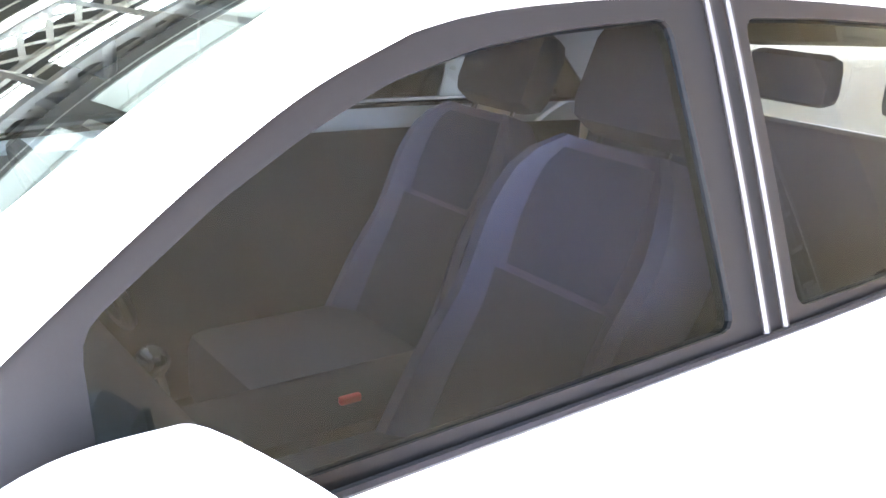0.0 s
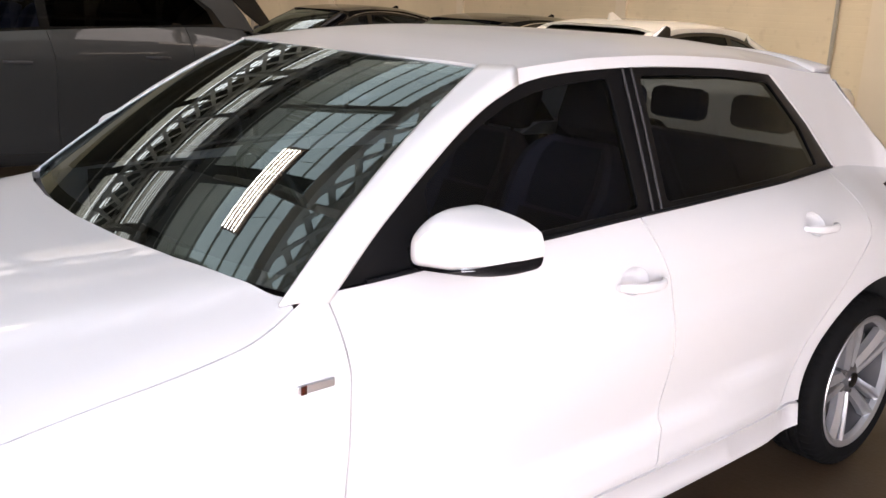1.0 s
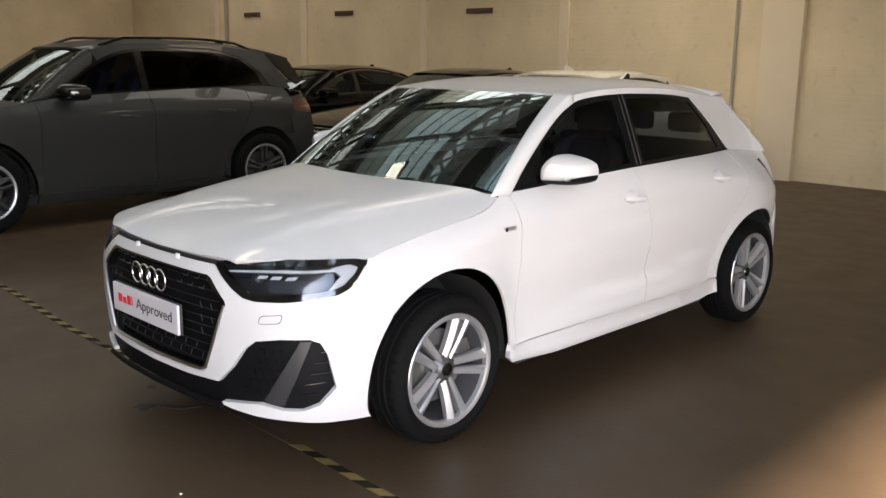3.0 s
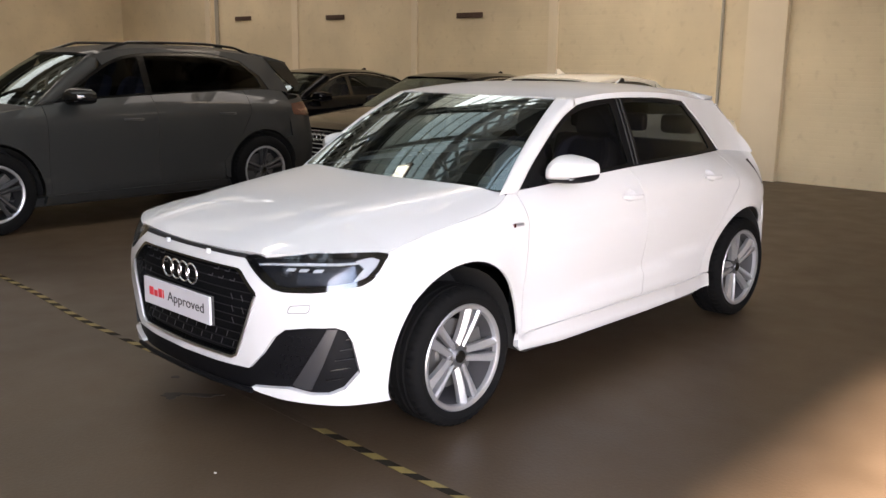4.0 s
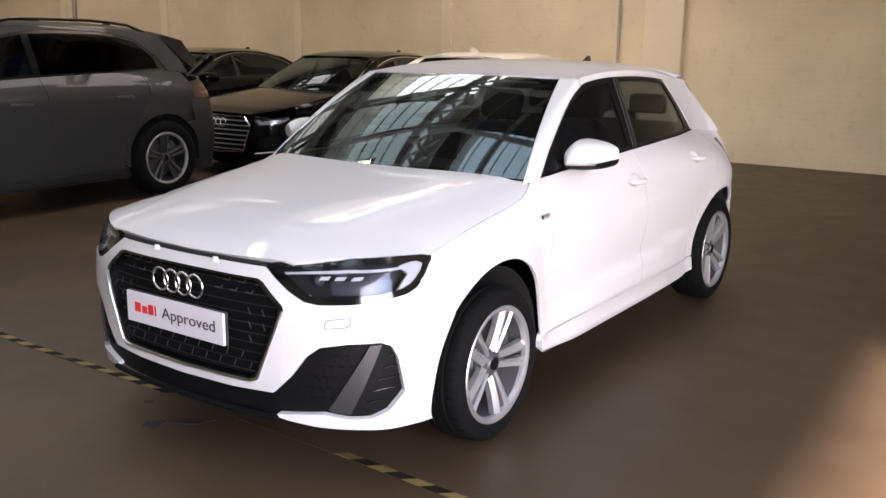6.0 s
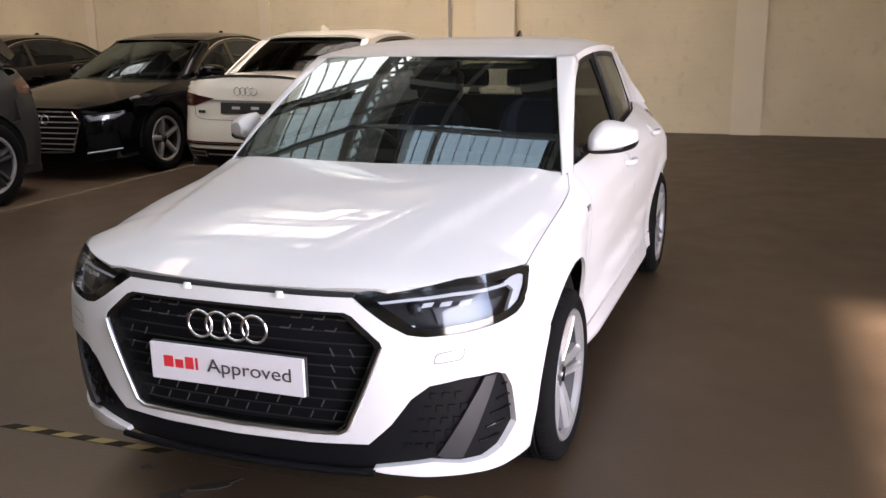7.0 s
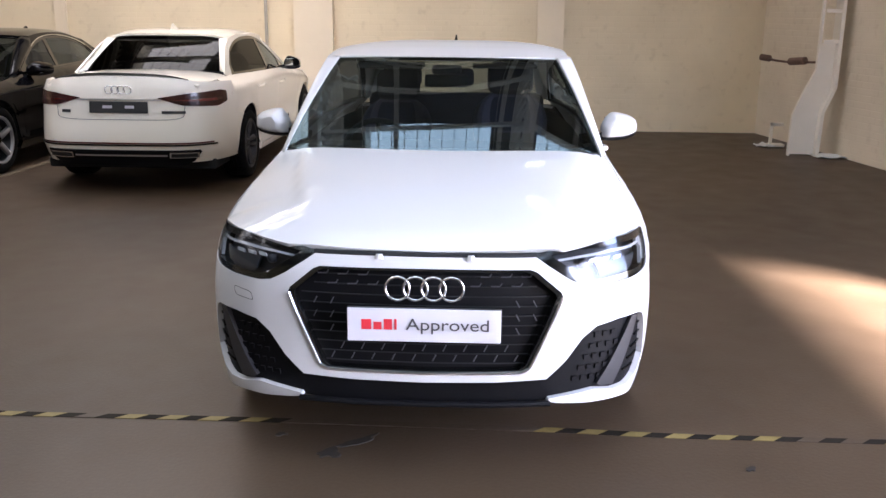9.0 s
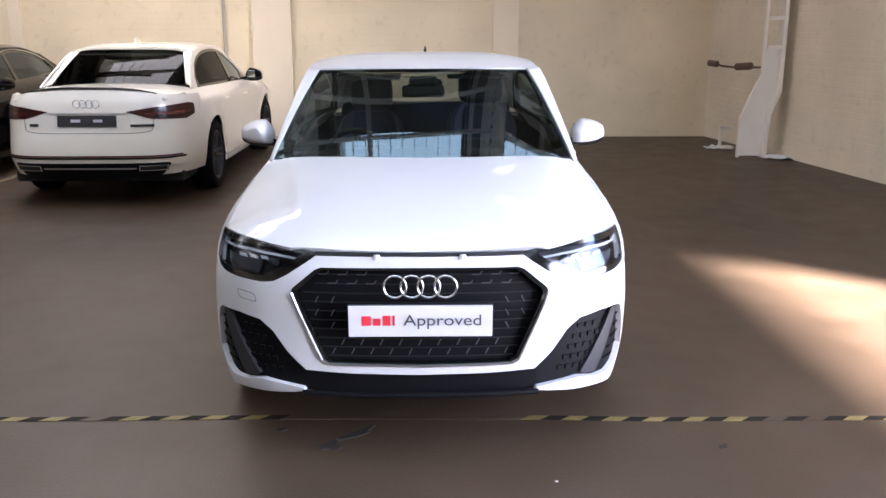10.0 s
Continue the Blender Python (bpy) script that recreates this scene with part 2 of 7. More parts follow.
M_TYRE = mat("tyre rubber", (0.004, 0.004, 0.0042), 0.85, spec=0.12, vary=0.25, scale=20, bump=0.0005, bump_scale=300)
M_ALLOY = mat("silver alloy", (0.46, 0.465, 0.48), 0.34, metal=0.7, coat=0.2, rough_vary=0.05, scale=20)
# silver of rim barrels and hubs, darkened to paint in shade behind the spokes
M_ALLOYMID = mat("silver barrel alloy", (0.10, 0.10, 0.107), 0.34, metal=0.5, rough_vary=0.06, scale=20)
# dark wheels and handles; on rim barrels it paints in the shade
M_ALLOYDARK = mat("shadowed alloy", (0.035, 0.035, 0.037), 0.5, metal=0.3, rough_vary=0.06, scale=20)
M_DASH = mat("dim bright grille dash", (0.11, 0.11, 0.12), 0.4, metal=0.6)
M_CHROME = mat("chrome", (0.85, 0.85, 0.86), 0.06, metal=1.0)
M_SATIN = mat("satin aluminium", (0.72, 0.72, 0.73), 0.28, metal=1.0)
M_STEEL = mat("brake steel", (0.13, 0.128, 0.125), 0.45, metal=0.6, rough_vary=0.08, scale=30)
M_SEAT = mat("dark seat cloth", (0.030, 0.031, 0.043), 0.9, vary=0.2, scale=60, bump=0.0003, bump_scale=120)
M_SEATNAVY = mat("navy seat cloth", (0.020, 0.025, 0.050), 0.9, vary=0.15, scale=60, bump=0.0003, bump_scale=120)
M_TRIMBLACK = mat("black window trim", (0.005, 0.005, 0.0055), 0.3, spec=0.15)
M_SEATGREY = mat("slate grey seat bolster", (0.055, 0.057, 0.092), 0.75, vary=0.12, scale=60, bump=0.0003, bump_scale=120)
M_CABIN = mat("black cabin plastic", (0.011, 0.011, 0.012), 0.6, spec=0.3)
M_ROOFLINER = mat("dark headliner", (0.035, 0.035, 0.034), 0.9)
M_RED = mat("red plastic", (0.55, 0.02, 0.015), 0.4)
M_YELLOWTAG = mat("yellow paper tag", (0.35, 0.27, 0.04), 0.6)
M_REDLAMP = mat("dark red lamp lens", (0.035, 0.003, 0.0025), 0.25, coat=0.2)
M_REDBRIGHT = mat("red reflector strip", (0.10, 0.012, 0.008), 0.2, coat=1.0)
M_PLATE = mat("white number plate", (0.60, 0.59, 0.63), 0.35, coat=0.4, vary=0.02)
M_PLATEDARK = mat("dark plate holder", (0.03, 0.03, 0.03), 0.45)
M_INK_RED = mat("red print", (0.62, 0.03, 0.04), 0.5)
M_INK_DARK = mat("dark grey print", (0.05, 0.045, 0.05), 0.5)
M_LED = mat("clear light guide", (0.52, 0.54, 0.56), 0.12, coat=1.0)
M_REFLECT = mat("lamp reflector", (0.035, 0.04, 0.048), 0.3)
M_LAMPDARK = mat("dark lamp bowl", (0.02, 0.021, 0.024), 0.3)
M_MIRROR = mat("mirror glass", (0.9, 0.9, 0.9), 0.01, metal=1.0)
M_PAPER = mat("white paper", (0.75, 0.75, 0.72), 0.8, vary=0.05)
G_SCREEN = glass("windscreen glass", (0.44, 0.49, 0.49), (0.50, 0.62, 0.66), 0.18)
G_SIDE = glass("side window glass", (0.25, 0.28, 0.32), (0.85, 0.95, 1.0), 0.025)
G_PRIV = glass("dark window glass", (0.06, 0.063, 0.063), (0.35, 0.35, 0.34), 0.05)
G_REAR = glass("rear window glass", (0.62, 0.66, 0.64), (0.6, 0.7, 0.7), 0.05)
G_LAMP = glass("clear lamp lens", (0.80, 0.82, 0.85), (0.9, 0.95, 1.0), 0.036)


def brick_wall(name, colour):
    """Painted brickwork: cream paint with stains, scuffs and a fine brushed grain; the joints are geometry."""
    m = mat(name, colour, 0.75)
    nt = m.node_tree
    p = nt.nodes["Principled BSDF"]
    ge = nt.nodes.new("ShaderNodeNewGeometry")
    ns = []
    for scale, detail in ((0.7, 9), (9, 7), (70, 4)):
        n = nt.nodes.new("ShaderNodeTexNoise")
        n.inputs["Scale"].default_value, n.inputs["Detail"].default_value = scale, detail
        nt.links.new(ge.outputs["Position"], n.inputs["Vector"])
        ns.append(n)
    r1 = nt.nodes.new("ShaderNodeValToRGB")
    r1.color_ramp.elements[0].position, r1.color_ramp.elements[1].position = 0.35, 0.68
    r1.color_ramp.elements[0].color = (*[c * 0.86 for c in colour], 1)
    r1.color_ramp.elements[1].color = (*[min(1, c * 1.06) for c in colour], 1)
    nt.links.new(ns[0].outputs["Fac"], r1.inputs["Fac"])
    r2 = nt.nodes.new("ShaderNodeValToRGB")
    r2.color_ramp.elements[0].position, r2.color_ramp.elements[1].position = 0.28, 0.42
    r2.color_ramp.elements[0].color = (0.70, 0.66, 0.60, 1)
    r2.color_ramp.elements[1].color = (1, 1, 1, 1)
    nt.links.new(ns[1].outputs["Fac"], r2.inputs["Fac"])
    mx = nt.nodes.new("ShaderNodeMix")
    mx.data_type, mx.blend_type = "RGBA", "MULTIPLY"
    mx.inputs["Factor"].default_value = 0.28
    nt.links.new(r1.outputs["Color"], mx.inputs["A"])
    nt.links.new(r2.outputs["Color"], mx.inputs["B"])
    nt.links.new(mx.outputs["Result"], p.inputs["Base Color"])
    bp = nt.nodes.new("ShaderNodeBump")
    bp.inputs["Distance"].default_value, bp.inputs["Strength"].default_value = 0.002, 0.5
    nt.links.new(ns[2].outputs["Fac"], bp.inputs["Height"])
    nt.links.new(bp.outputs["Normal"], p.inputs["Normal"])
    return m


def floor_mat():
    """Worn sealed concrete, brown with dust, darker oil clouds and fine speckle."""
    m = mat("sealed brown concrete", (0.2, 0.16, 0.12), 0.45)
    nt = m.node_tree
    p = nt.nodes["Principled BSDF"]
    tc = nt.nodes.new("ShaderNodeTexCoord")
    ns = []
    for s, d in ((0.45, 6), (3.5, 9), (60, 4)):
        n = nt.nodes.new("ShaderNodeTexNoise")
        n.inputs["Scale"].default_value, n.inputs["Detail"].default_value = s, d
        nt.links.new(tc.outputs["Object"], n.inputs["Vector"])
        ns.append(n)
    r = nt.nodes.new("ShaderNodeValToRGB")
    r.color_ramp.elements[0].position, r.color_ramp.elements[1].position = 0.30, 0.72
    r.color_ramp.elements[0].color = (0.040, 0.0258, 0.0145, 1)
    r.color_ramp.elements[1].color = (0.074, 0.0485, 0.0275, 1)
    nt.links.new(ns[0].outputs["Fac"], r.inputs["Fac"])
    r2 = nt.nodes.new("ShaderNodeValToRGB")
    r2.color_ramp.elements[0].position, r2.color_ramp.elements[1].position = 0.32, 0.6
    r2.color_ramp.elements[0].color = (0.72, 0.70, 0.68, 1)
    r2.color_ramp.elements[1].color = (1.06, 1.05, 1.04, 1)
    nt.links.new(ns[1].outputs["Fac"], r2.inputs["Fac"])
    r3 = nt.nodes.new("ShaderNodeValToRGB")
    r3.color_ramp.elements[0].position, r3.color_ramp.elements[1].position = 0.4, 0.62
    r3.color_ramp.elements[0].color = (0.88, 0.88, 0.88, 1)
    r3.color_ramp.elements[1].color = (1.08, 1.08, 1.08, 1)
    nt.links.new(ns[2].outputs["Fac"], r3.inputs["Fac"])
    last = r.outputs["Color"]
    for q, f in ((r2, 0.34), (r3, 0.45)):
        mx = nt.nodes.new("ShaderNodeMix")
        mx.data_type, mx.blend_type = "RGBA", "MULTIPLY"
        mx.inputs["Factor"].default_value = f
        nt.links.new(last, mx.inputs["A"])
        nt.links.new(q.outputs["Color"], mx.inputs["B"])
        last = mx.outputs["Result"]
    nt.links.new(last, p.inputs["Base Color"])
    mr = nt.nodes.new("ShaderNodeMapRange")
    mr.inputs["From Min"].default_value, mr.inputs["From Max"].default_value = 0.3, 0.7
    mr.inputs["To Min"].default_value, mr.inputs["To Max"].default_value = 0.44, 0.54
    nt.links.new(ns[1].outputs["Fac"], mr.inputs["Value"])
    nt.links.new(mr.outputs["Result"], p.inputs["Roughness"])
    p.inputs["Specular IOR Level"].default_value = 0.4
    b = nt.nodes.new("ShaderNodeBump")
    b.inputs["Distance"].default_value, b.inputs["Strength"].default_value = 0.002, 0.5
    nt.links.new(ns[2].outputs["Fac"], b.inputs["Height"])
    nt.links.new(b.outputs["Normal"], p.inputs["Normal"])
    return m


M_WALL = brick_wall("cream painted brick", (0.74, 0.62, 0.42))
M_WALLR = brick_wall("pale painted brick", (0.72, 0.63, 0.49))
M_FLOOR = floor_mat()
M_PILASTER = mat("cream painted render", (0.75, 0.64, 0.47), 0.7, vary=0.07, scale=2.5, bump=0.002, bump_scale=14)
M_COLUMN = mat("white painted steel", (0.76, 0.71, 0.62), 0.5, vary=0.06, scale=5)
M_TIMBER = mat("cream painted roof timber", (0.62, 0.58, 0.50), 0.7, vary=0.12, scale=3)
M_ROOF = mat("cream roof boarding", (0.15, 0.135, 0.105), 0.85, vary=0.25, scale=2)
M_TAPEY = mat("yellow floor tape", (0.20, 0.15, 0.045), 0.6, vary=0.25, scale=30)
M_TAPEK = mat("black floor tape", (0.016, 0.013, 0.010), 0.85, spec=0.1, vary=0.25, scale=30)
M_TAPEW = mat("worn floor tape", (0.058, 0.041, 0.025), 0.6, vary=0.35, scale=30)
M_LINE = mat("worn ochre floor line", (0.10, 0.076, 0.045), 0.6, vary=0.25, scale=8)
M_TUBE = lamp_mat("fluorescent tube", (1.0, 0.90, 0.70), 1.6)
M_RUST = mat("rusty brown iron", (0.11, 0.065, 0.045), 0.8, vary=0.3, scale=20)
M_PIPE = mat("grey conduit", (0.36, 0.33, 0.27), 0.55, vary=0.1)
M_STAIN = mat("dark oil mark", (0.022, 0.019, 0.017), 0.6, vary=0.3, scale=20)
M_ASPHALT = mat("yard asphalt", (0.06, 0.06, 0.058), 0.9, vary=0.2, scale=3, bump=0.004, bump_scale=60)

WALL_Y, WALL_TOP = 9.2, 4.9
RX0, RK = 3.97, 0.172                     # side wall: x = RX0 + RK * (WALL_Y - y)


def slab(name, x0, x1, y0, y1, z0, z1, material, m=None):
    bm = bmesh.new()
    box(bm, x0, x1, y0, y1, z0, z1)
    ob = part(name, bm, material)
    if m is not None:
        ob.matrix_world = m
    ob["kind"] = "structure"
    return ob


floor = slab("floor", -20, 9.2, -15.5, 9.4, -0.2, 0, M_FLOOR)
bm = bmesh.new()
bmesh.ops.create_grid(bm, x_segments=8, y_segments=8, size=300)
ground = part("ground", bm, M_ASPHALT)
ground.location.z = -0.06
ground["kind"] = "structure"

wall_back = slab("wall_back", -20, RX0 + 0.3, 0, 0.3, 0, WALL_TOP + 2.6, M_WALL, pose(0, WALL_Y, 0))
wall_west = slab("wall_west", -0.3, 0, -15.5, 9.4, 0, WALL_TOP + 2.6, M_WALL, pose(-20, 0, 0))
side_turn = math.degrees(math.atan(RK))
side_m = pose(RX0, WALL_Y + 0.1, 0, 0, 0, -90 + side_turn)
DOOR_A, DOOR_W, DOOR_H = 10.18, 6.42, 3.90          # open roller door to the yard, past the end of the brick wall
bm = bmesh.new()
box(bm, 0, DOOR_A, 0, 0.3, 0, WALL_TOP + 2.6)
wall_side = part("wall_side", bm, M_WALLR)
wall_side.matrix_world = side_m
wall_side["kind"] = "structure"
door_at = side_m @ Vector((DOOR_A, 0, 0))
door_m = pose(door_at.x, door_at.y, 0, 0, 0, -90 + math.degrees(math.atan(0.035)))
bm = bmesh.new()
box(bm, DOOR_W, 14.6, 0, 0.3, 0, WALL_TOP + 2.6)
box(bm, 0.002, DOOR_W, 0, 0.3, DOOR_H, WALL_TOP + 2.6)
wall_door = part("wall_door", bm, M_WALLR)
wall_door.matrix_world = door_m
wall_door["kind"] = "structure"
wall_front = slab("wall_front", -20, 9, -0.3, 0, 0, WALL_TOP + 2.6, M_WALL, pose(0, -15.0, 0))

area("door_daylight", door_m @ Vector((DOOR_W / 2, 0.32, DOOR_H / 2)), door_m @ Vector((DOOR_W / 2, -5, DOOR_H / 2 - 0.4)), DOOR_W, DOOR_H, 19, (0.62, 0.80, 1.0))
bm = bmesh.new()
rod(bm, (-0.1, -0.16, DOOR_H + 0.18), (DOOR_W + 0.1, -0.16, DOOR_H + 0.18), 0.16, 20)
roll = part("roller_shutter", bm, M_COLUMN, smooth=True)
roll.matrix_world = door_m
tagged(roll, "rolled-up steel shutter over the open side door", "shutter")

# pilasters and shallow wall ribs of the back wall
for i, (x0, x1, d) in enumerate(((-2.46, -1.92, 0.10), (0.90, 1.26, 0.05), (-5.85, -5.68, 0.035), (-9.0, -8.85, 0.035), (-12.6, -12.4, 0.035), (-15.9, -15.7, 0.05))):
    p = slab("trim_pilaster", x0, x1, WALL_Y - d, WALL_Y - 0.002, 0.0, WALL_TOP, M_PILASTER)
bm = bmesh.new()
tube(bm, [(-2.86, WALL_Y - 0.03, 0.0), (-2.86, WALL_Y - 0.03, WALL_TOP)], 0.022)
pipe = part("conduit_pipe", bm, M_PIPE, smooth=True)
tagged(pipe, "thin grey conduit pipe running up the cream wall", "pipe")
bm = bmesh.new()
tube(bm, [(-15.4, WALL_Y - 0.05, 0.0), (-15.4, WALL_Y - 0.05, WALL_TOP)], 0.045)
tagged(part("drain_pipe", bm, M_PIPE, smooth=True), "dark drain pipe against the cream wall", "pipe")

# small iron wall vents
def wall_vent(x0, x1, z):
    v = empty("wall_vent", pose((x0 + x1) / 2, WALL_Y, z), "narrow rusty iron vent slot set high in the painted wall", "vent", "wall vents")
    h = (x1 - x0) / 2
    bm = bmesh.new()
    box(bm, -h, h, -0.03, -0.003, -0.045, 0.045, 0.006)
    part("frame", bm, M_RUST, v)
    for k in range(3):
        bm = bmesh.new()
        box(bm, -h + 0.02, h - 0.02, -0.042, -0.030, -0.03 + k * 0.024, -0.018 + k * 0.024)
        part("slat", bm, M_RUST, v)
    return v


wall_vent(-14.7, -14.1, 2.38)
wall_vent(-11.48, -10.92, 2.34)
wall_vent(-7.88, -7.28, 2.30)

# ---- roof: barrel vault on lattice bow trusses, with strips of rooflights ----
SPAN = 14.0


def vault_z(x, xm):
    return WALL_TOP + 2.3 * (1 - ((x - xm) / (SPAN / 2)) ** 2)


LIGHTS = ((-16.2, -14.0), (-11.5, -8.7), (-5.2, -2.8), (-2.0, 0.9), (2.0, 4.9))
TRUSS_Y = (6.85, 3.35, -0.15, -3.65, -7.15)
bm = bmesh.new()
xs = sorted({-20.4 + 0.6 * i for i in range(46)} | {6.9} | {a for r in LIGHTS for a in r})
ys = sorted({-15.5, 9.4} | {y + d for y in TRUSS_Y for d in (-0.2, 0.2)} | {-9.0, -6.5, 1.8, 8.2})
for a, b in zip(xs, xs[1:]):
    for c, d in zip(ys, ys[1:]):
        x, y = (a + b) / 2, (c + d) / 2
        near = min(abs(y - t) for t in TRUSS_Y) > 0.2 and -9.0 < y < 1.8
        if x < -2.5:
            near = min(abs(y - t) for t in TRUSS_Y) > 0.2 and -6.5 < y < 8.2
        if near and any(r[0] <= x <= r[1] for r in LIGHTS):
            continue
        xm = 1.6 if x > -5.4 else -12.4
        bm.faces.new([bm.verts.new(q) for q in ((a, c, vault_z(a, xm)), (b, c, vault_z(b, xm)), (b, d, vault_z(b, xm)), (a, d, vault_z(a, xm)))])
bmesh.ops.remove_doubles(bm, verts=bm.verts, dist=0.001)
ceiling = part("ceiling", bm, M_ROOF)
mod = ceiling.modifiers.new("thick", "SOLIDIFY")
mod.thickness = 0.05
ceiling["kind"] = "structure"
for a, b in LIGHTS:
    c = (a + b) / 2
    xm = 1.6 if c > -5.4 else -12.4
    top = vault_z(c, xm) + 0.22
    y0, y1, watts = (-9.2, 1.9, 13) if c > -2.5 else (3.4, 8.3, 15) if c > -5.5 else (-6.6, 8.3, 26)
    area("rooflight_daylight", (c, (y0 + y1) / 2, top), (c, (y0 + y1) / 2, 0), b - a + 0.1, y1 - y0, watts, (0.70, 0.90, 1.0) if c > -2.5 else (0.95, 0.93, 0.84))
    if -5.5 < c < -2.5:                               # weak extra lamp, added so this strip's front panes reflect only faintly
        area("rooflight_daylight", (c, -1.65, top), (c, -1.65, 0), b - a + 0.1, 9.9, 7, (0.80, 0.95, 0.90))
    # opaque lid above the lamps, added out of view to block the sun
    slab("rooflight", a - 0.4, b + 0.4, -9.6, 8.6, top + 0.04, top + 0.07, M_PAPER)
    # side and end curbs close the gaps below the lid to stray sun
    for x in (a - 0.06, b + 0.06):
        slab("trim_rooflight", x - 0.03, x + 0.03, -9.56, 8.56, vault_z(x, xm) - 0.05, top + 0.036, M_TIMBER)
    for y in (-9.59, 8.53):
        slab("trim_rooflight_end", a - 0.4, b + 0.4, y, y + 0.03, min(vault_z(a, xm), vault_z(b, xm)) - 0.05, top + 0.036, M_TIMBER)


# thin bars added below the lamps stand for the ridges of corrugated sheets
bm = bmesh.new()
for a, b in LIGHTS:
    xm = 1.6 if a > -5.4 else -12.4
    n = int((b - a) / 0.29)
    for k in range(1, n):
        x = a + (b - a) * k / n
        box(bm, x - 0.007, x + 0.007, -7.9, 7.9, vault_z(x, xm) - 0.01, vault_z(x, xm) + 0.05)
tagged(part("trim_glazing_bars", bm, M_PIPE), kind="structure")


def lattice_girder(x, y0, y1):
    """A lattice girder along the hall: two chords with crossed laths between."""
    t = empty("roof_girder", pose(x, y0, WALL_TOP), "cream painted timber lattice girder along the hall roof", "girder", "lattice roof girders")
    n = y1 - y0
    deep = 1.15
    for z in (0.0, deep):
        bm = bmesh.new()
        box(bm, -0.09, 0.09, 0, n, z - 0.07, z + 0.07, 0.006)
        part("chord", bm, M_TIMBER, t)
    k = 0
    while k * 0.5 + 0.8 < n:
        for s in (1, -1):
            a, b = k * 0.5, k * 0.5 + 0.78
            if s < 0:
                a, b = b, a
            bm = bmesh.new()
            bar(bm, (0.045 * s, a, 0.06), (0.045 * s, b, deep - 0.06), 0.022, 0.10)
            part("lath", bm, M_TIMBER, t)
        k += 1
    return t


first = lattice_girder(1.28, -9.0, 9.0)
for x in (-2.42, -6.10, -9.8, 5.16):
    copy_thing(first, pose(x, -9.0, WALL_TOP))


def bow_truss(x0, x1, y, rise):
    """A bow truss across one bay: two curved chords with crossed laths between them."""
    t = empty("roof_truss", pose(0, y, WALL_TOP), "curved cream timber lattice truss between two girders", "truss", "curved roof trusses")
    n = 18
    at = lambda k, d: Vector((x0 + (x1 - x0) * k / n, 0, 0.1 + (rise - d) * (1 - (2 * k / n - 1) ** 2)))
    for d in (0.0, 0.42):
        bm = bmesh.new()
        for k in range(n):
            bar(bm, at(k, d), at(k + 1, d), 0.10, 0.13)
        part("chord", bm, M_TIMBER, t)
    for k in range(2, n - 2, 2):
        for a, b in ((k, k + 2), (k + 2, k)):
            bm = bmesh.new()
            bar(bm, at(a, 0.42), at(b, 0.0), 0.022, 0.06)
            part("lath", bm, M_TIMBER, t)
    return t


for x0, x1, rise in ((-2.32, 1.18, 1.85), (1.38, 5.06, 1.9), (-6.0, -2.52, 0.62), (-9.7, -6.2, 1.15)):
    truss = bow_truss(x0, x1, -7.2, rise)
    for k in range(1, 9):
        copy_thing(truss, pose(0, -7.2 + 1.75 * k, WALL_TOP))

# purlins along the hall
bm = bmesh.new()
for x in (-3.2, -1.3, 1.1, 2.9, 5.0, 6.6, -7.2, -8.9, -10.9, -12.4, -17):
    xm = 1.6 if x > -5.4 else -12.4
    box(bm, x - 0.05, x + 0.05, -15.4, 9.1, vault_z(x, xm) - 0.15, vault_z(x, xm) - 0.02)
tagged(part("trim_purlins", bm, M_TIMBER), kind="structure")


# ---- hanging fluorescent lamps ----
def tube_lamp(x, y, z, turn=0):
    t = empty("ceiling_lamp", pose(x, y, z, 0, 0, turn), "hanging high-bay lamp with five bare fluorescent tubes", "lamp", "high-bay lamps")
    bm = bmesh.new()
    box(bm, -0.20, 0.20, -0.72, 0.72, 0.04, 0.10, 0.01)
    part("housing", bm, M_RUST, t)
    for k in range(5):
        bm = bmesh.new()
        rod(bm, (-0.15 + 0.075 * k, -0.68, 0), (-0.15 + 0.075 * k, 0.68, 0), 0.010, 10)
        part("tube", bm, M_TUBE, t, smooth=True)
    for sy in (-0.5, 0.5):
        bm = bmesh.new()
        rod(bm, (0, sy, 0.08), (0, sy, 0.9), 0.006, 6)
        part("hanger", bm, M_PIPE, t)
    return t


for x, y in ((-3.1, -0.12), (-3.1, 5.0), (1.2, 5.0)):
    tube_lamp(x, y, 4.55)


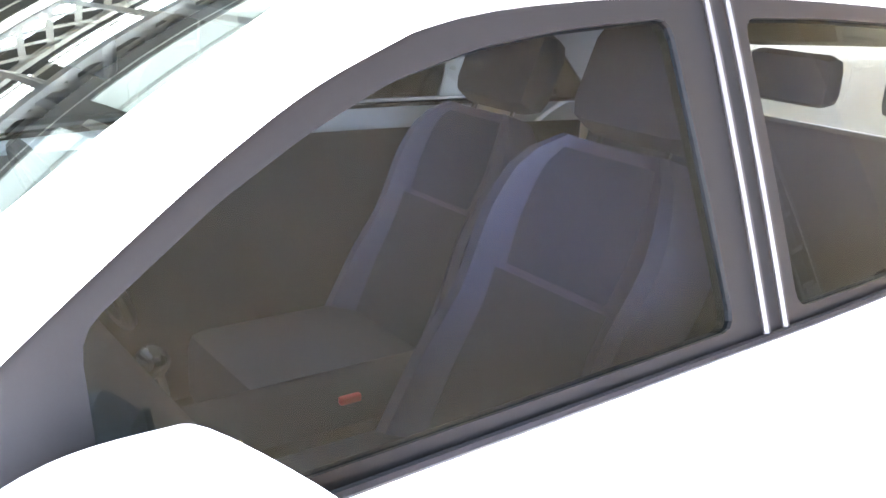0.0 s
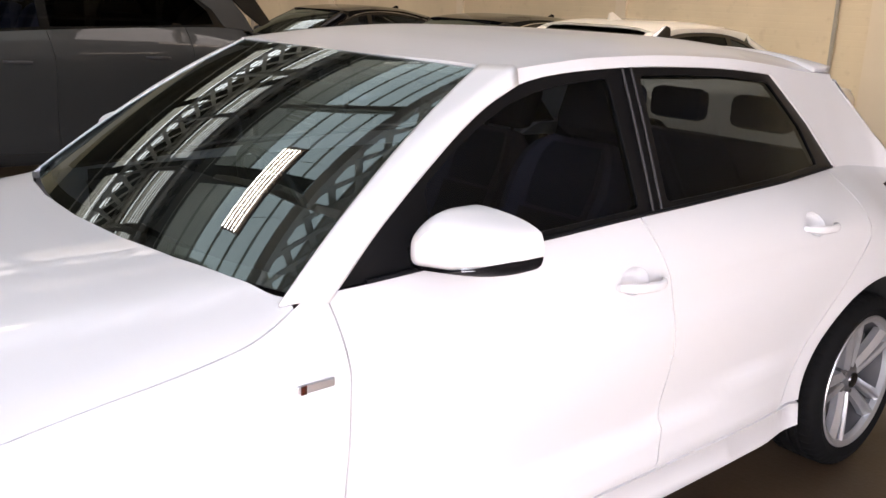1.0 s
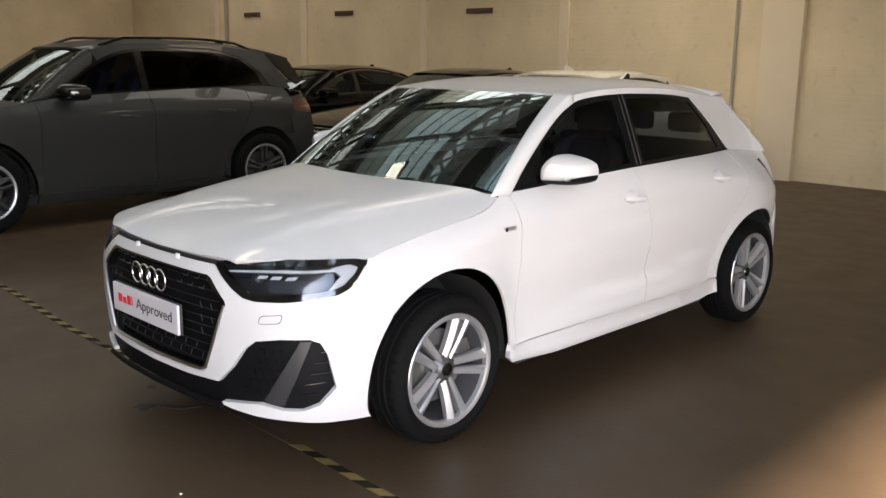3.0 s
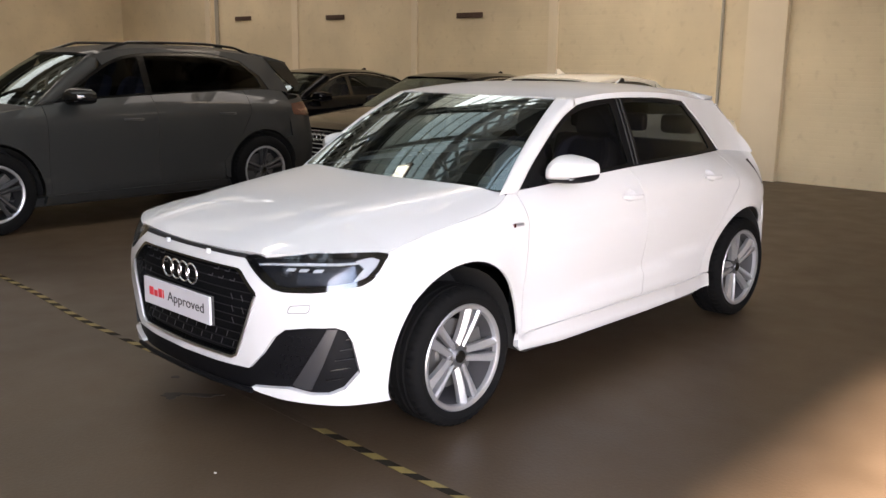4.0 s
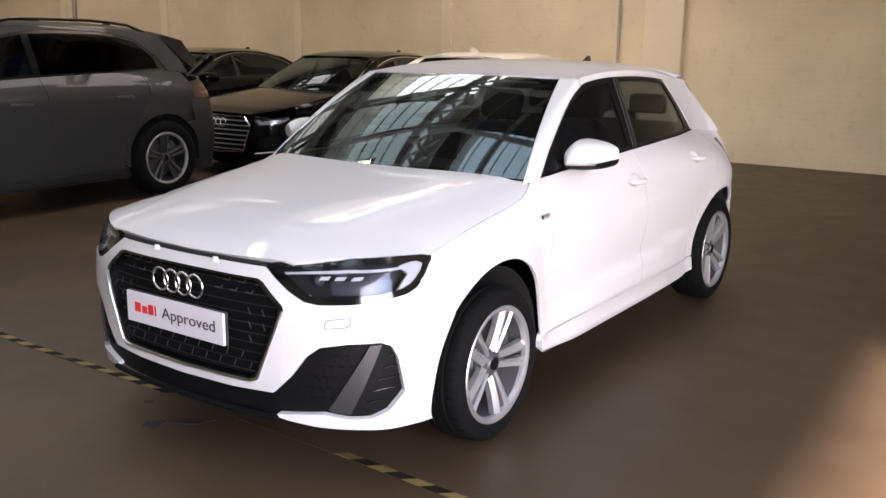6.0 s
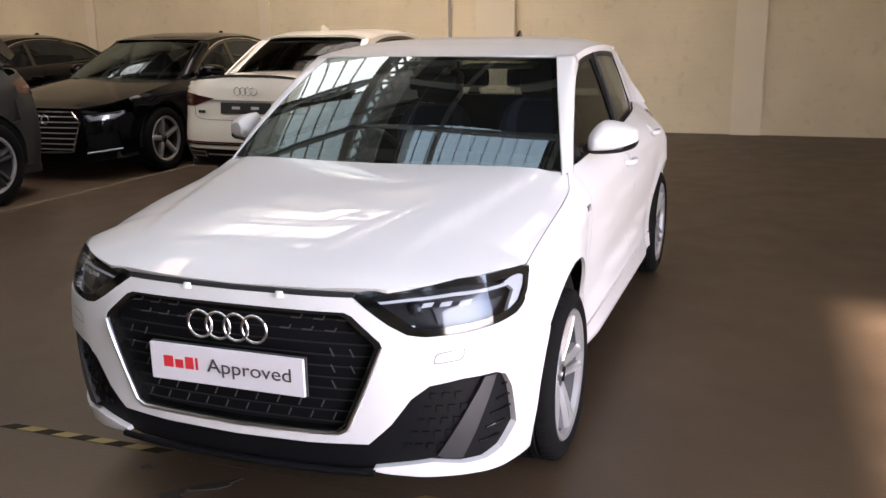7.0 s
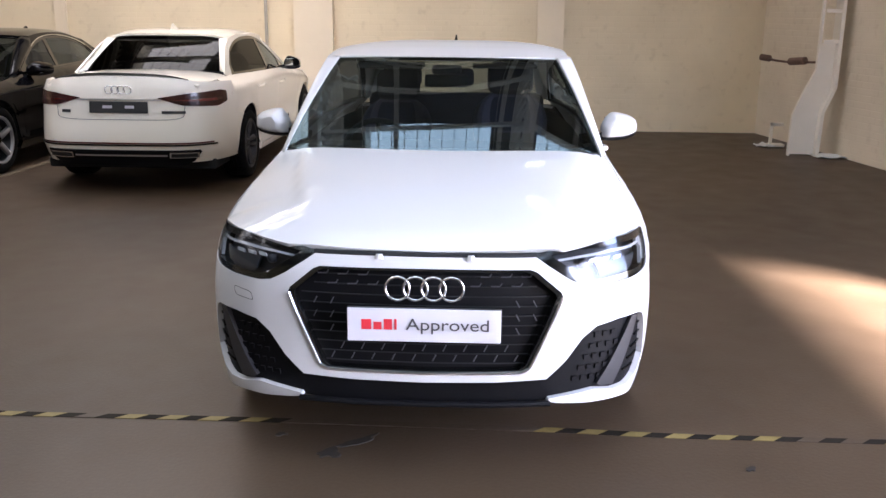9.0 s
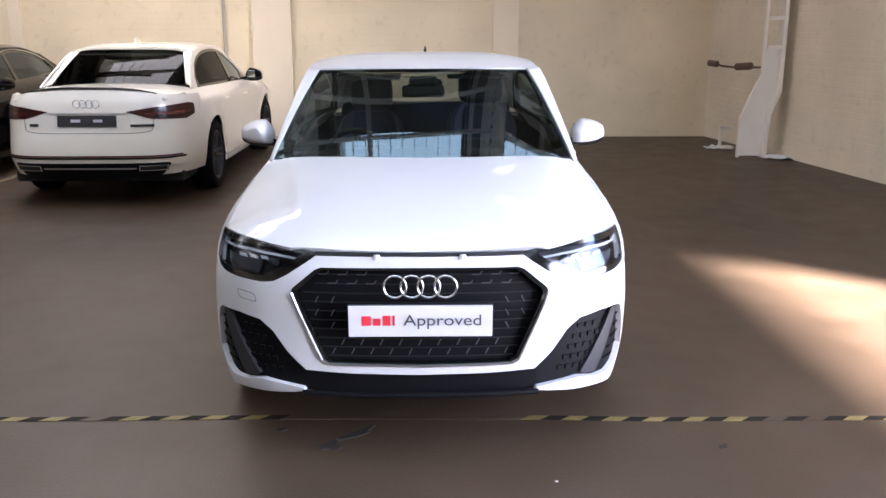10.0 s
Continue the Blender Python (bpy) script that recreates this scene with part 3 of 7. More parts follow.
# ---- column by the side wall, with its bracket and rags ----
def lattice_column():
    t = empty("steel_column", pose(3.99, 7.12, 0), "white painted steel lattice column with a kinked foot", "column")
    bm = bmesh.new()
    prof = [(0.10, 0.0), (0.12, 0.52), (0.23, 0.80), (0.25, WALL_TOP)]
    for a, b in zip(prof, prof[1:]):
        vs = []
        for x, z in (a, b):
            for dx in (-0.02, 0.02):
                for dy in (-0.11, 0.11):
                    vs.append(bm.verts.new((x + dx, dy, z)))
        for f in ((0, 1, 3, 2), (4, 6, 7, 5), (0, 4, 5, 1), (2, 3, 7, 6), (0, 2, 6, 4), (1, 5, 7, 3)):
            bm.faces.new([vs[i] for i in f])
    part("flange", bm, M_COLUMN, t)
    bm = bmesh.new()
    for a, b in zip([(-0.20, 0.0), (-0.185, 0.48), (-0.085, 0.74), (0.035, 1.0), (0.05, WALL_TOP)], [(-0.185, 0.48), (-0.085, 0.74), (0.035, 1.0), (0.05, WALL_TOP)]):
        vs = []
        for x, z in (a, b):
            for dx in (-0.012, 0.012):
                for dy in (-0.03, 0.03):
                    vs.append(bm.verts.new((x + dx, dy, z)))
        for f in ((0, 1, 3, 2), (4, 6, 7, 5), (0, 4, 5, 1), (2, 3, 7, 6), (0, 2, 6, 4), (1, 5, 7, 3)):
            bm.faces.new([vs[i] for i in f])
    part("flange", bm, M_COLUMN, t)
    bm = bmesh.new()
    vs = [bm.verts.new((x, -0.02, z)) for x, z in ((-0.19, 0.02), (0.09, 0.02), (0.11, 0.52), (0.21, 0.80), (0.22, 1.3), (0.05, 1.3), (0.04, 1.0), (-0.08, 0.74), (-0.175, 0.48))]
    f = bm.faces.new(vs)
    r = bmesh.ops.extrude_face_region(bm, geom=[f])
    bmesh.ops.translate(bm, vec=(0, 0.04, 0), verts=[v for v in r["geom"] if isinstance(v, bmesh.types.BMVert)])
    part("web_plate", bm, M_COLUMN, t)
    for k in range(9):
        z = 1.32 + k * 0.34
        bm = bmesh.new()
        box(bm, 0.05, 0.23, -0.09, -0.075, z - 0.02, z + 0.02)
        part("batten", bm, M_COLUMN, t)
    return t


lattice_column()
bm = bmesh.new()
tube(bm, [(3.62, 7.94, 1.10), (3.74, 7.76, 1.07), (3.84, 7.60, 1.06), (4.02, 7.20, 1.08)], 0.014)
rod(bm, (3.62, 7.95, 1.10), (3.69, 7.84, 1.09), 0.040, 12)
rod(bm, (3.85, 7.55, 1.07), (3.95, 7.33, 1.09), 0.045, 12)
tagged(part("iron_bracket", bm, M_RUST, smooth=True), "dark iron rod bracket held between wall and column", "bracket")


def rag(name, x, y, sx, sy, seed, label):
    bm = bmesh.new()
    bmesh.ops.create_grid(bm, x_segments=14, y_segments=10, size=0.5)
    for v in bm.verts:
        n = noise.noise(Vector((v.co.x * 4 + seed, v.co.y * 4, seed)))
        v.co = Vector((v.co.x * sx * (1 + 0.3 * noise.noise(Vector((v.co.y * 3, seed, 0)))), v.co.y * sy * (1 + 0.3 * noise.noise(Vector((seed, v.co.x * 3, 1)))), 0.012 + 0.05 * max(0, n)))
    ob = part(name, bm, M_PAPER, smooth=True)
    ob.location = (x, y, 0.0)
    mod = ob.modifiers.new("thick", "SOLIDIFY")
    mod.thickness, mod.offset = 0.008, 1
    return tagged(ob, label, "rag")


rag("floor_rag", 4.27, 7.0, 0.42, 0.3, 2.0, "crumpled white rag lying beside the column foot")
rag("floor_rag", 3.77, 7.85, 0.3, 0.2, 5.0, "small white cloth scrap on the floor behind the column")
bm = bmesh.new()
box(bm, -0.10, 0.10, -0.07, 0.07, 0, 0.04, 0.01)
box(bm, -0.08, -0.045, -0.02, 0.02, 0.035, 0.30, 0.004)
box(bm, -0.08, 0.08, -0.02, 0.02, 0.26, 0.30, 0.004)
ob = part("column_stop", bm, M_COLUMN)
ob.location = (3.86, 7.85, 0)
tagged(ob, "white steel door stop with a dark slot by the column", "door stop")

# ---- floor tape, lines and marks ----
TAPE = Curve((-6.5, -0.33), (-2.85, -0.39), (-1.7, -0.46), (-0.85, -0.455), (0.45, -0.475), (1.03, -0.50), (1.85, -0.50), (5.3, -0.58))
tape_thing = empty("floor_tape", pose(0, 0, 0), "worn yellow and black striped hazard tape stuck to the floor", "floor tape")
x, k = -6.3, 0
while x < 5.2:
    L = 0.085
    y, y2 = TAPE(x), TAPE(x + L)
    verts = [(x, y - 0.020, 0.0015), (x + L, y2 - 0.020, 0.0015), (x + L + 0.045, y2 + 0.020, 0.0015), (x + 0.045, y + 0.020, 0.0015)]
    top = [(a, b, 0.003) for a, b, c in verts]
    mesh_ob("tape_stripe", verts + top, [(4, 5, 6, 7), (0, 1, 5, 4), (1, 2, 6, 5), (2, 3, 7, 6), (3, 0, 4, 7)], M_TAPEW if -0.65 < x < 0.4 or k % 2 and noise.noise(Vector((x * 2.3, 0, 0))) > 0.28 else M_TAPEY if k % 2 else M_TAPEK, tape_thing, smooth=False)
    x, k = x + L, k + 1


def strip(name, a, b, w, z, material, label, cat):
    a, b = Vector(a), Vector(b)
    d = (b - a).normalized()
    n = Vector((-d.y, d.x)) * w / 2
    ps = [a + n, b + n, b - n, a - n]
    vs = [(p.x, p.y, 0.0005) for p in ps] + [(p.x, p.y, z) for p in ps]
    ob = mesh_ob(name, vs, [(4, 7, 6, 5), (0, 1, 5, 4), (1, 2, 6, 5), (2, 3, 7, 6), (3, 0, 4, 7)], material, smooth=False)
    return tagged(ob, label, cat)


strip("bay_line", (-4.72, 2.6), (-4.30, 8.9), 0.09, 0.003, M_LINE, "worn ochre painted bay line on the concrete floor", "floor line")


def splotch(x, y, r, stretch, turn, seed, material, label, z=0.003):
    n = 22
    vs = [(0, 0, z)]
    for i in range(n):
        a = 2 * math.pi * i / n
        q = r * (0.75 + 0.55 * noise.noise(Vector((math.cos(a) * 1.6 + seed, math.sin(a) * 1.6, seed))))
        vs.append((q * math.cos(a) * stretch, q * math.sin(a), z))
    low = [(a, b, 0.0004) for a, b, c in vs[1:]]
    fs = [(0, 1 + i, 1 + (i + 1) % n) for i in range(n)] + [(1 + i, 1 + n + i, 1 + n + (i + 1) % n, 1 + (i + 1) % n) for i in range(n)]
    ob = mesh_ob("floor_mark", vs + low, fs, material, smooth=False)
    ob.matrix_world = pose(x, y, 0, 0, 0, turn)
    return tagged(ob, label, "stain")


splotch(-0.27, -0.62, 0.028, 4.6, 38, 3.1, M_STAIN, "small dark oil mark on the concrete floor")
splotch(-0.36, -0.72, 0.045, 1.5, 30, 3.7, M_STAIN, "small dark oil mark on the concrete floor", 0.0036)
splotch(-0.58, -0.58, 0.02, 1.4, 0, 5.2, M_STAIN, "small dark oil mark on the concrete floor")
splotch(0.50, -1.03, 0.006, 1.5, 20, 7.0, M_PAPER, "tiny pale paint fleck on the concrete floor")
splotch(1.2, -0.75, 0.02, 1.5, 50, 9.0, M_STAIN, "small dark oil mark on the concrete floor")


# ---- painted bricks, proud of their joints ----
BRICK_L, BRICK_H, PITCH, COURSE = 0.215, 0.0655, 0.225, 0.075


def brick_shape(proud, back):
    """One brick face with a chamfered edge, centred, facing -y."""
    a, h, c = BRICK_L / 2, BRICK_H / 2, 0.003
    vs = [(-a, back, -h), (a, back, -h), (a, back, h), (-a, back, h), (-a + c, -proud, -h + c), (a - c, -proud, -h + c), (a - c, -proud, h - c), (-a + c, -proud, h - c)]
    return vs, [(4, 5, 6, 7), (0, 1, 5, 4), (1, 2, 6, 5), (2, 3, 7, 6), (3, 0, 4, 7)]


def lay_bricks(wall, x0, x1, top, face, material, single, deep):
    """Lays bricks over a wall's inner face; those inside the stretch 'single' are parts of their own."""
    rng = random.Random(len(wall.name) + int(x1))
    shapes = []
    for k in range(3):
        vs, fs = brick_shape(deep * (0.7 + 0.3 * k), 0.0)
        me = bpy.data.meshes.new("brick")
        me.from_pydata(vs, [], fs)
        me.materials.append(material)
        shapes.append((me, vs, fs))
    verts, faces = [], []
    row = 0
    while row * COURSE < top:
        z = (row + 0.5) * COURSE
        x = x0 + (0.5 if row % 2 else 1.0) * PITCH
        while x < x1 - PITCH / 2:
            me, vs, fs = shapes[rng.randrange(3)]
            if single[0] < x < single[1] and single[2] < z < single[3]:
                b = new("brick", me)
                b.parent = wall
                b.location = (x, face, z)
            else:
                n = len(verts)
                verts += [(x + v[0], face + v[1], z + v[2]) for v in vs]
                faces += [tuple(n + i for i in f) for f in fs]
            x += PITCH
        row += 1
    rest = mesh_ob("brickwork", verts, faces, material, wall, smooth=False)
    rest["kind"] = "stuff"


lay_bricks(wall_side, 0.12, DOOR_A, WALL_TOP, 0.0, M_WALLR, (0.3, 4.6, 0.0, 1.2), 0.0012)
lay_bricks(wall_back, -16.5, RX0, WALL_TOP, 0.0, M_WALL, (0, 0, 0, 0), 0.0006)


# ---- cars: surfaces from a few character curves ----
class Shell:
    """The outer surfaces of a car that faces -y, front axle at y = 0; every measure in metres.
    W: plan half-width; zt: height of the widest line; xb, zb: belt line; lower: offset by height below it;
    xg: lean of the windows; zr: cant rail; zc: roof centre; hood: bonnet centre; deck: boot centre;
    nose, tail: plan outlines (x, y) from the centre to the side; nx, ny, tx, ty: their change with height."""

    def __init__(self, **k):
        self.k = k
        self.W, self.zt, self.xb, self.zb, self.lower = k["W"], k["zt"], k["xb"], k["zb"], k["lower"]
        self.lean, self.zr, self.zc = k["lean"], k["zr"], k["zc"]
        self.hood, self.deck = k["hood"], k.get("deck")
        self.arches, self.flare = k["arches"], k.get("flare", 0.010)
        for end in ("nose", "tail"):
            pts = spline(k[end], 8)
            s = [0.0]
            for a, b in zip(pts, pts[1:]):
                s.append(s[-1] + math.hypot(b[0] - a[0], b[1] - a[1]))
            k[end + "_t"] = (np.array(s), np.array([p[0] for p in pts]), np.array([p[1] for p in pts]))

    def side(self, y, z):
        W, zt, zb, xb = self.W(y), self.zt(y), self.zb(y), self.xb(y)
        if z <= zt:
            x = W + self.lower(z)
        else:
            t = (z - zt) / max(zb - zt, 1e-3)
            x = W + self.lower(zt) * (1 - t) - (W - xb) * max(t, 0) ** 1.7
        c = self.k.get("crease")
        if c:
            ease = lambda v: (lambda q: q * q * (3 - 2 * q))(min(1, max(0, v)))
            x += 0.024 * ease((c(y) - z) / 0.050) * ease((z - 0.30) / 0.06) * ease((y - 0.50) / 0.5) * ease((2.22 - y) / 0.40)
            x += 0.009 * (ease((self.k["shoulder"](y) - z) / 0.05) - ease((self.k["shoulder"](y) - 0.12 - z) / 0.2)) * ease((y - 0.45) / 0.4) * ease((2.3 - y) / 0.3)
            if z < 0.34:
                x -= 0.020 * ease((y - 1.95) / 0.2) * ease((0.34 - z) / 0.03)
            if z < 0.36:
                x -= 0.026 * (1 - ease((y - 0.38) / 0.40)) * ease((0.315 - z) / 0.015)
        for ya, za, r in self.arches:
            d = math.hypot(y - ya, z - za) - r
            if d < 0.14 and z > za - 0.15:
                x += self.flare * math.exp(-(max(d, 0) / 0.055) ** 2)
        return Vector((x, y, z))

    def glass(self, y, z):
        d = z - self.zb(y)
        return Vector((self.xb(y) - self.lean * d - 0.10 * d * d, y, z))

    def roof(self, x, y):
        xr = self.glass(y, self.zr(y)).x
        a = min(abs(x) / xr, 1.0)
        return Vector((x, y, self.zr(y) + (self.zc(y) - self.zr(y)) * (1 - a ** 4.5)))

    def bonnet(self, x, y):
        xb, zb = self.xb(y), self.zb(y)
        a = min(abs(x) / xb, 1.03)
        r = self.k.get("ridge")
        smooth = lambda v: (lambda q: q * q * (3 - 2 * q))(min(1, max(0, v)))
        z = zb + (self.hood(y) - zb) * (1 - a ** (3.6 + (2.5 * smooth((y + 0.15) / 0.6) if r else 0)))
        if r:
            d = (abs(x) - r(y)) / 0.018
            z += 0.0045 * (1 - math.tanh(d)) * smooth((y + 0.74) / 0.4)
        return Vector((x, y, z))

    def boot(self, x, y):
        xb, zb = self.xb(y), self.zb(y)
        a = min(abs(x) / xb, 1.03)
        return Vector((x, y, zb + (self.deck(y) - zb) * (1 - a ** 3.0)))

    def end(self, which, s, z):
        S, X, Y = self.k[which + "_t"]
        q = abs(s)
        x, y = np.interp(q, S, X), np.interp(q, S, Y)
        return Vector((math.copysign(x * self.k[which[0] + "x"](z), s), y + self.k[which[0] + "y"](z), z))

    def nose(self, s, z):
        return self.end("nose", s, z)

    def tail(self, s, z):
        return self.end("tail", s, z)

    def sx(self, x, which="nose"):
        S, X, Y = self.k[which + "_t"]
        return math.copysign(float(np.interp(abs(x), X, S)), x)

    def sy(self, y, which="nose"):
        S, X, Y = self.k[which + "_t"]
        return float(np.interp(y, Y, S)) if which == "nose" else float(np.interp(-y, -Y, S))


def arc(ya, za, r, a0, a1, n=16):
    """Points of an arch, angles in degrees from the front (-y) upwards over the wheel."""
    return [(ya - r * math.cos(radians(a0 + (a1 - a0) * i / n)), za + r * math.sin(radians(a0 + (a1 - a0) * i / n))) for i in range(n + 1)]


def along(curve, a, b, n=14):
    return [(t, curve(t)) for t in steps(a, b, n)]


def make_wheel(name, car, x, y, z, r, rim, width, spokes, face, material, turn=0.0, barrel=None, side=1, lip=None):
    """A wheel: rim barrel, tyre, twin spokes, cap, bolts, brake disc. side 1 faces +x."""
    w = width / 2
    bm = bmesh.new()
    lathe(bm, [(rim + 0.004, w - 0.012), (rim - 0.006, w - 0.006), (rim - 0.014, w - 0.012), (rim - 0.020, w - 0.05), (rim - 0.034, w - 0.09), (rim - 0.03, -w + 0.02), (rim + 0.004, -w + 0.012)], 56)
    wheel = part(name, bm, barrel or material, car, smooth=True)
    wheel.matrix_basis = pose(x, y, z, turn * side, 0, 0 if side > 0 else 180)
    bm = bmesh.new()
    lathe(bm, [(rim, w - 0.012), (rim + 0.008, w - 0.004), (rim + 0.03, w + 0.002), (r - 0.045, w + 0.003), (r - 0.022, w - 0.006), (r - 0.008, w - 0.016), (r - 0.001, w - 0.034),
               (r - 0.001, 0.052), (r - 0.009, 0.049), (r - 0.009, 0.041), (r, 0.038), (r, 0.016), (r - 0.009, 0.013), (r - 0.009, 0.005), (r, 0.002),
               (r, -0.03), (r - 0.009, -0.033), (r - 0.009, -0.041), (r, -0.044), (r - 0.001, -w + 0.034), (r - 0.02, -w + 0.008), (r - 0.05, -w), (rim, -w + 0.012)], 150)
    for v in bm.verts:
        rad = math.hypot(v.co.y, v.co.z)
        if rad > r - 0.012 and 0.042 < abs(v.co.x) < w - 0.012 and round(math.atan2(v.co.z, v.co.y) / (2 * math.pi) * 150) % 3 == 0:
            v.co.y, v.co.z = v.co.y * (rad - 0.006) / rad, v.co.z * (rad - 0.006) / rad
    part("tyre", bm, M_TYRE, wheel, "black road tyre", smooth=True)
    bm = bmesh.new()
    lathe(bm, [(rim + 0.0045, w - 0.010), (rim - 0.001, w - 0.0035), (rim - 0.010, w - 0.0045), (rim - 0.019, w - 0.010), (rim - 0.023, w - 0.030)], 56)
    part("rim_lip", bm, lip or material, wheel, smooth=True)
    for k in range(spokes):
        bm = bmesh.new()
        for sgn in ((-1, 1) if face == "twin" else (0,)):
            # each arm: wide at the rim, raised centre ridge
            rows = []
            for t in steps(0, 1, 6):
                rad = 0.045 + (rim - 0.016 - 0.045) * t
                off = sgn * (0.0185 + 0.0185 * t ** 1.2)
                hw = (0.0142 + 0.0070 * t ** 1.5) if face == "twin" else (0.030 - 0.008 * t)
                xo = w - 0.026 + 0.012 * t - 0.014 * (1 - t) ** 2
                ridge = off - sgn * hw * 0.35
                rows.append([(xo - 0.035, rad, off - hw), (xo - 0.004 - 0.006 * (sgn < 0), rad, off - hw), (xo + 0.004, rad, ridge - hw * 0.18), (xo + 0.004, rad, ridge + hw * 0.18), (xo - 0.004 - 0.006 * (sgn > 0), rad, off + hw), (xo - 0.035, rad, off + hw)])
            g = [[bm.verts.new(p) for p in row] for row in rows]
            for a, b in zip(g, g[1:]):
                for i in range(5):
                    bm.faces.new((a[i], a[i + 1], b[i + 1], b[i]))
            bm.faces.new(g[-1])
        bmesh.ops.rotate(bm, cent=(0, 0, 0), matrix=Matrix.Rotation(2 * math.pi * k / spokes, 3, "X"), verts=bm.verts)
        part("spoke", bm, material, wheel)
    bm = bmesh.new()
    lathe(bm, [(0.0, w - 0.030), (0.030, w - 0.031), (0.034, w - 0.036), (0.058, w - 0.042), (0.066, w - 0.052), (0.066, w - 0.09)], 40)
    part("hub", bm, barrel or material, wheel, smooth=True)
    bm = bmesh.new()
    lathe(bm, [(0.0, w - 0.024), (0.026, w - 0.026), (0.030, w - 0.033)], 32)
    part("centre_cap", bm, M_GLOSSBLACK, wheel, "dark centre cap", smooth=True)
    for k in range(5):
        a = 2 * math.pi * (k + 0.5) / 5
        bm = bmesh.new()
        rod(bm, (w - 0.06, 0.048 * math.cos(a), 0.048 * math.sin(a)), (w - 0.038, 0.048 * math.cos(a), 0.048 * math.sin(a)), 0.009, 6)
        part("wheel_bolt", bm, M_STEEL, wheel)
    bm = bmesh.new()
    lathe(bm, [(0.05, 0.018), (0.075, 0.018), (0.085, 0.004), (rim * 0.66, 0.004), (rim * 0.66, -0.018), (0.07, -0.018)], 48)
    part("brake_disc", bm, M_STEEL, wheel, "bare steel brake disc", smooth=True)
    bm = bmesh.new()
    vs = box(bm, -0.045, 0.035, -0.05, 0.05, rim * 0.42, rim * 0.80, 0.012)
    bmesh.ops.rotate(bm, cent=(0, 0, 0), matrix=Matrix.Rotation(radians(-70), 3, "X"), verts=bm.verts)
    part("brake_caliper", bm, M_STEEL, wheel)
    return wheel


def liner(car, x, y, z, r, w):
    """The dark wheel-arch lining behind the tyre, open below."""
    bm = bmesh.new()
    n = 18
    a = [[bm.verts.new((x + dx, y + r * math.cos(radians(-6 + 192 * i / n)), z + r * math.sin(radians(-6 + 192 * i / n)))) for i in range(n + 1)] for dx in (w, -w)]
    for i in range(n):
        bm.faces.new((a[0][i], a[0][i + 1], a[1][i + 1], a[1][i]))
    c = bm.verts.new((x - w, y, z - 0.12))
    for i in range(n):
        bm.faces.new((a[1][i], a[1][i + 1], c))
    part("wheel_arch_liner", bm, M_DARK, car, smooth=True)


def rings(name, parent, at, r, gap, tube_r, material, turn=0, label="four interlocking bright rings"):
    """The maker's badge: four overlapping rings."""
    for k in range(4):
        bm = bmesh.new()
        n, q = 40, 10
        vs = [[bm.verts.new(((r + tube_r * math.cos(b)) * math.cos(a), tube_r * math.sin(b) * 0.8, (r + tube_r * math.cos(b)) * math.sin(a)))
               for b in [2 * math.pi * j / q for j in range(q)]] for a in [2 * math.pi * i / n for i in range(n)]]
        for i in range(n):
            for j in range(q):
                bm.faces.new((vs[i][j], vs[i][(j + 1) % q], vs[(i + 1) % n][(j + 1) % q], vs[(i + 1) % n][j]))
        ob = part("badge_ring", bm, material, parent, label, smooth=True)
        ob.matrix_basis = pose(at[0] + (k - 1.5) * gap, at[1] + 0.0006 * (k % 2), at[2], turn, 0, 0)


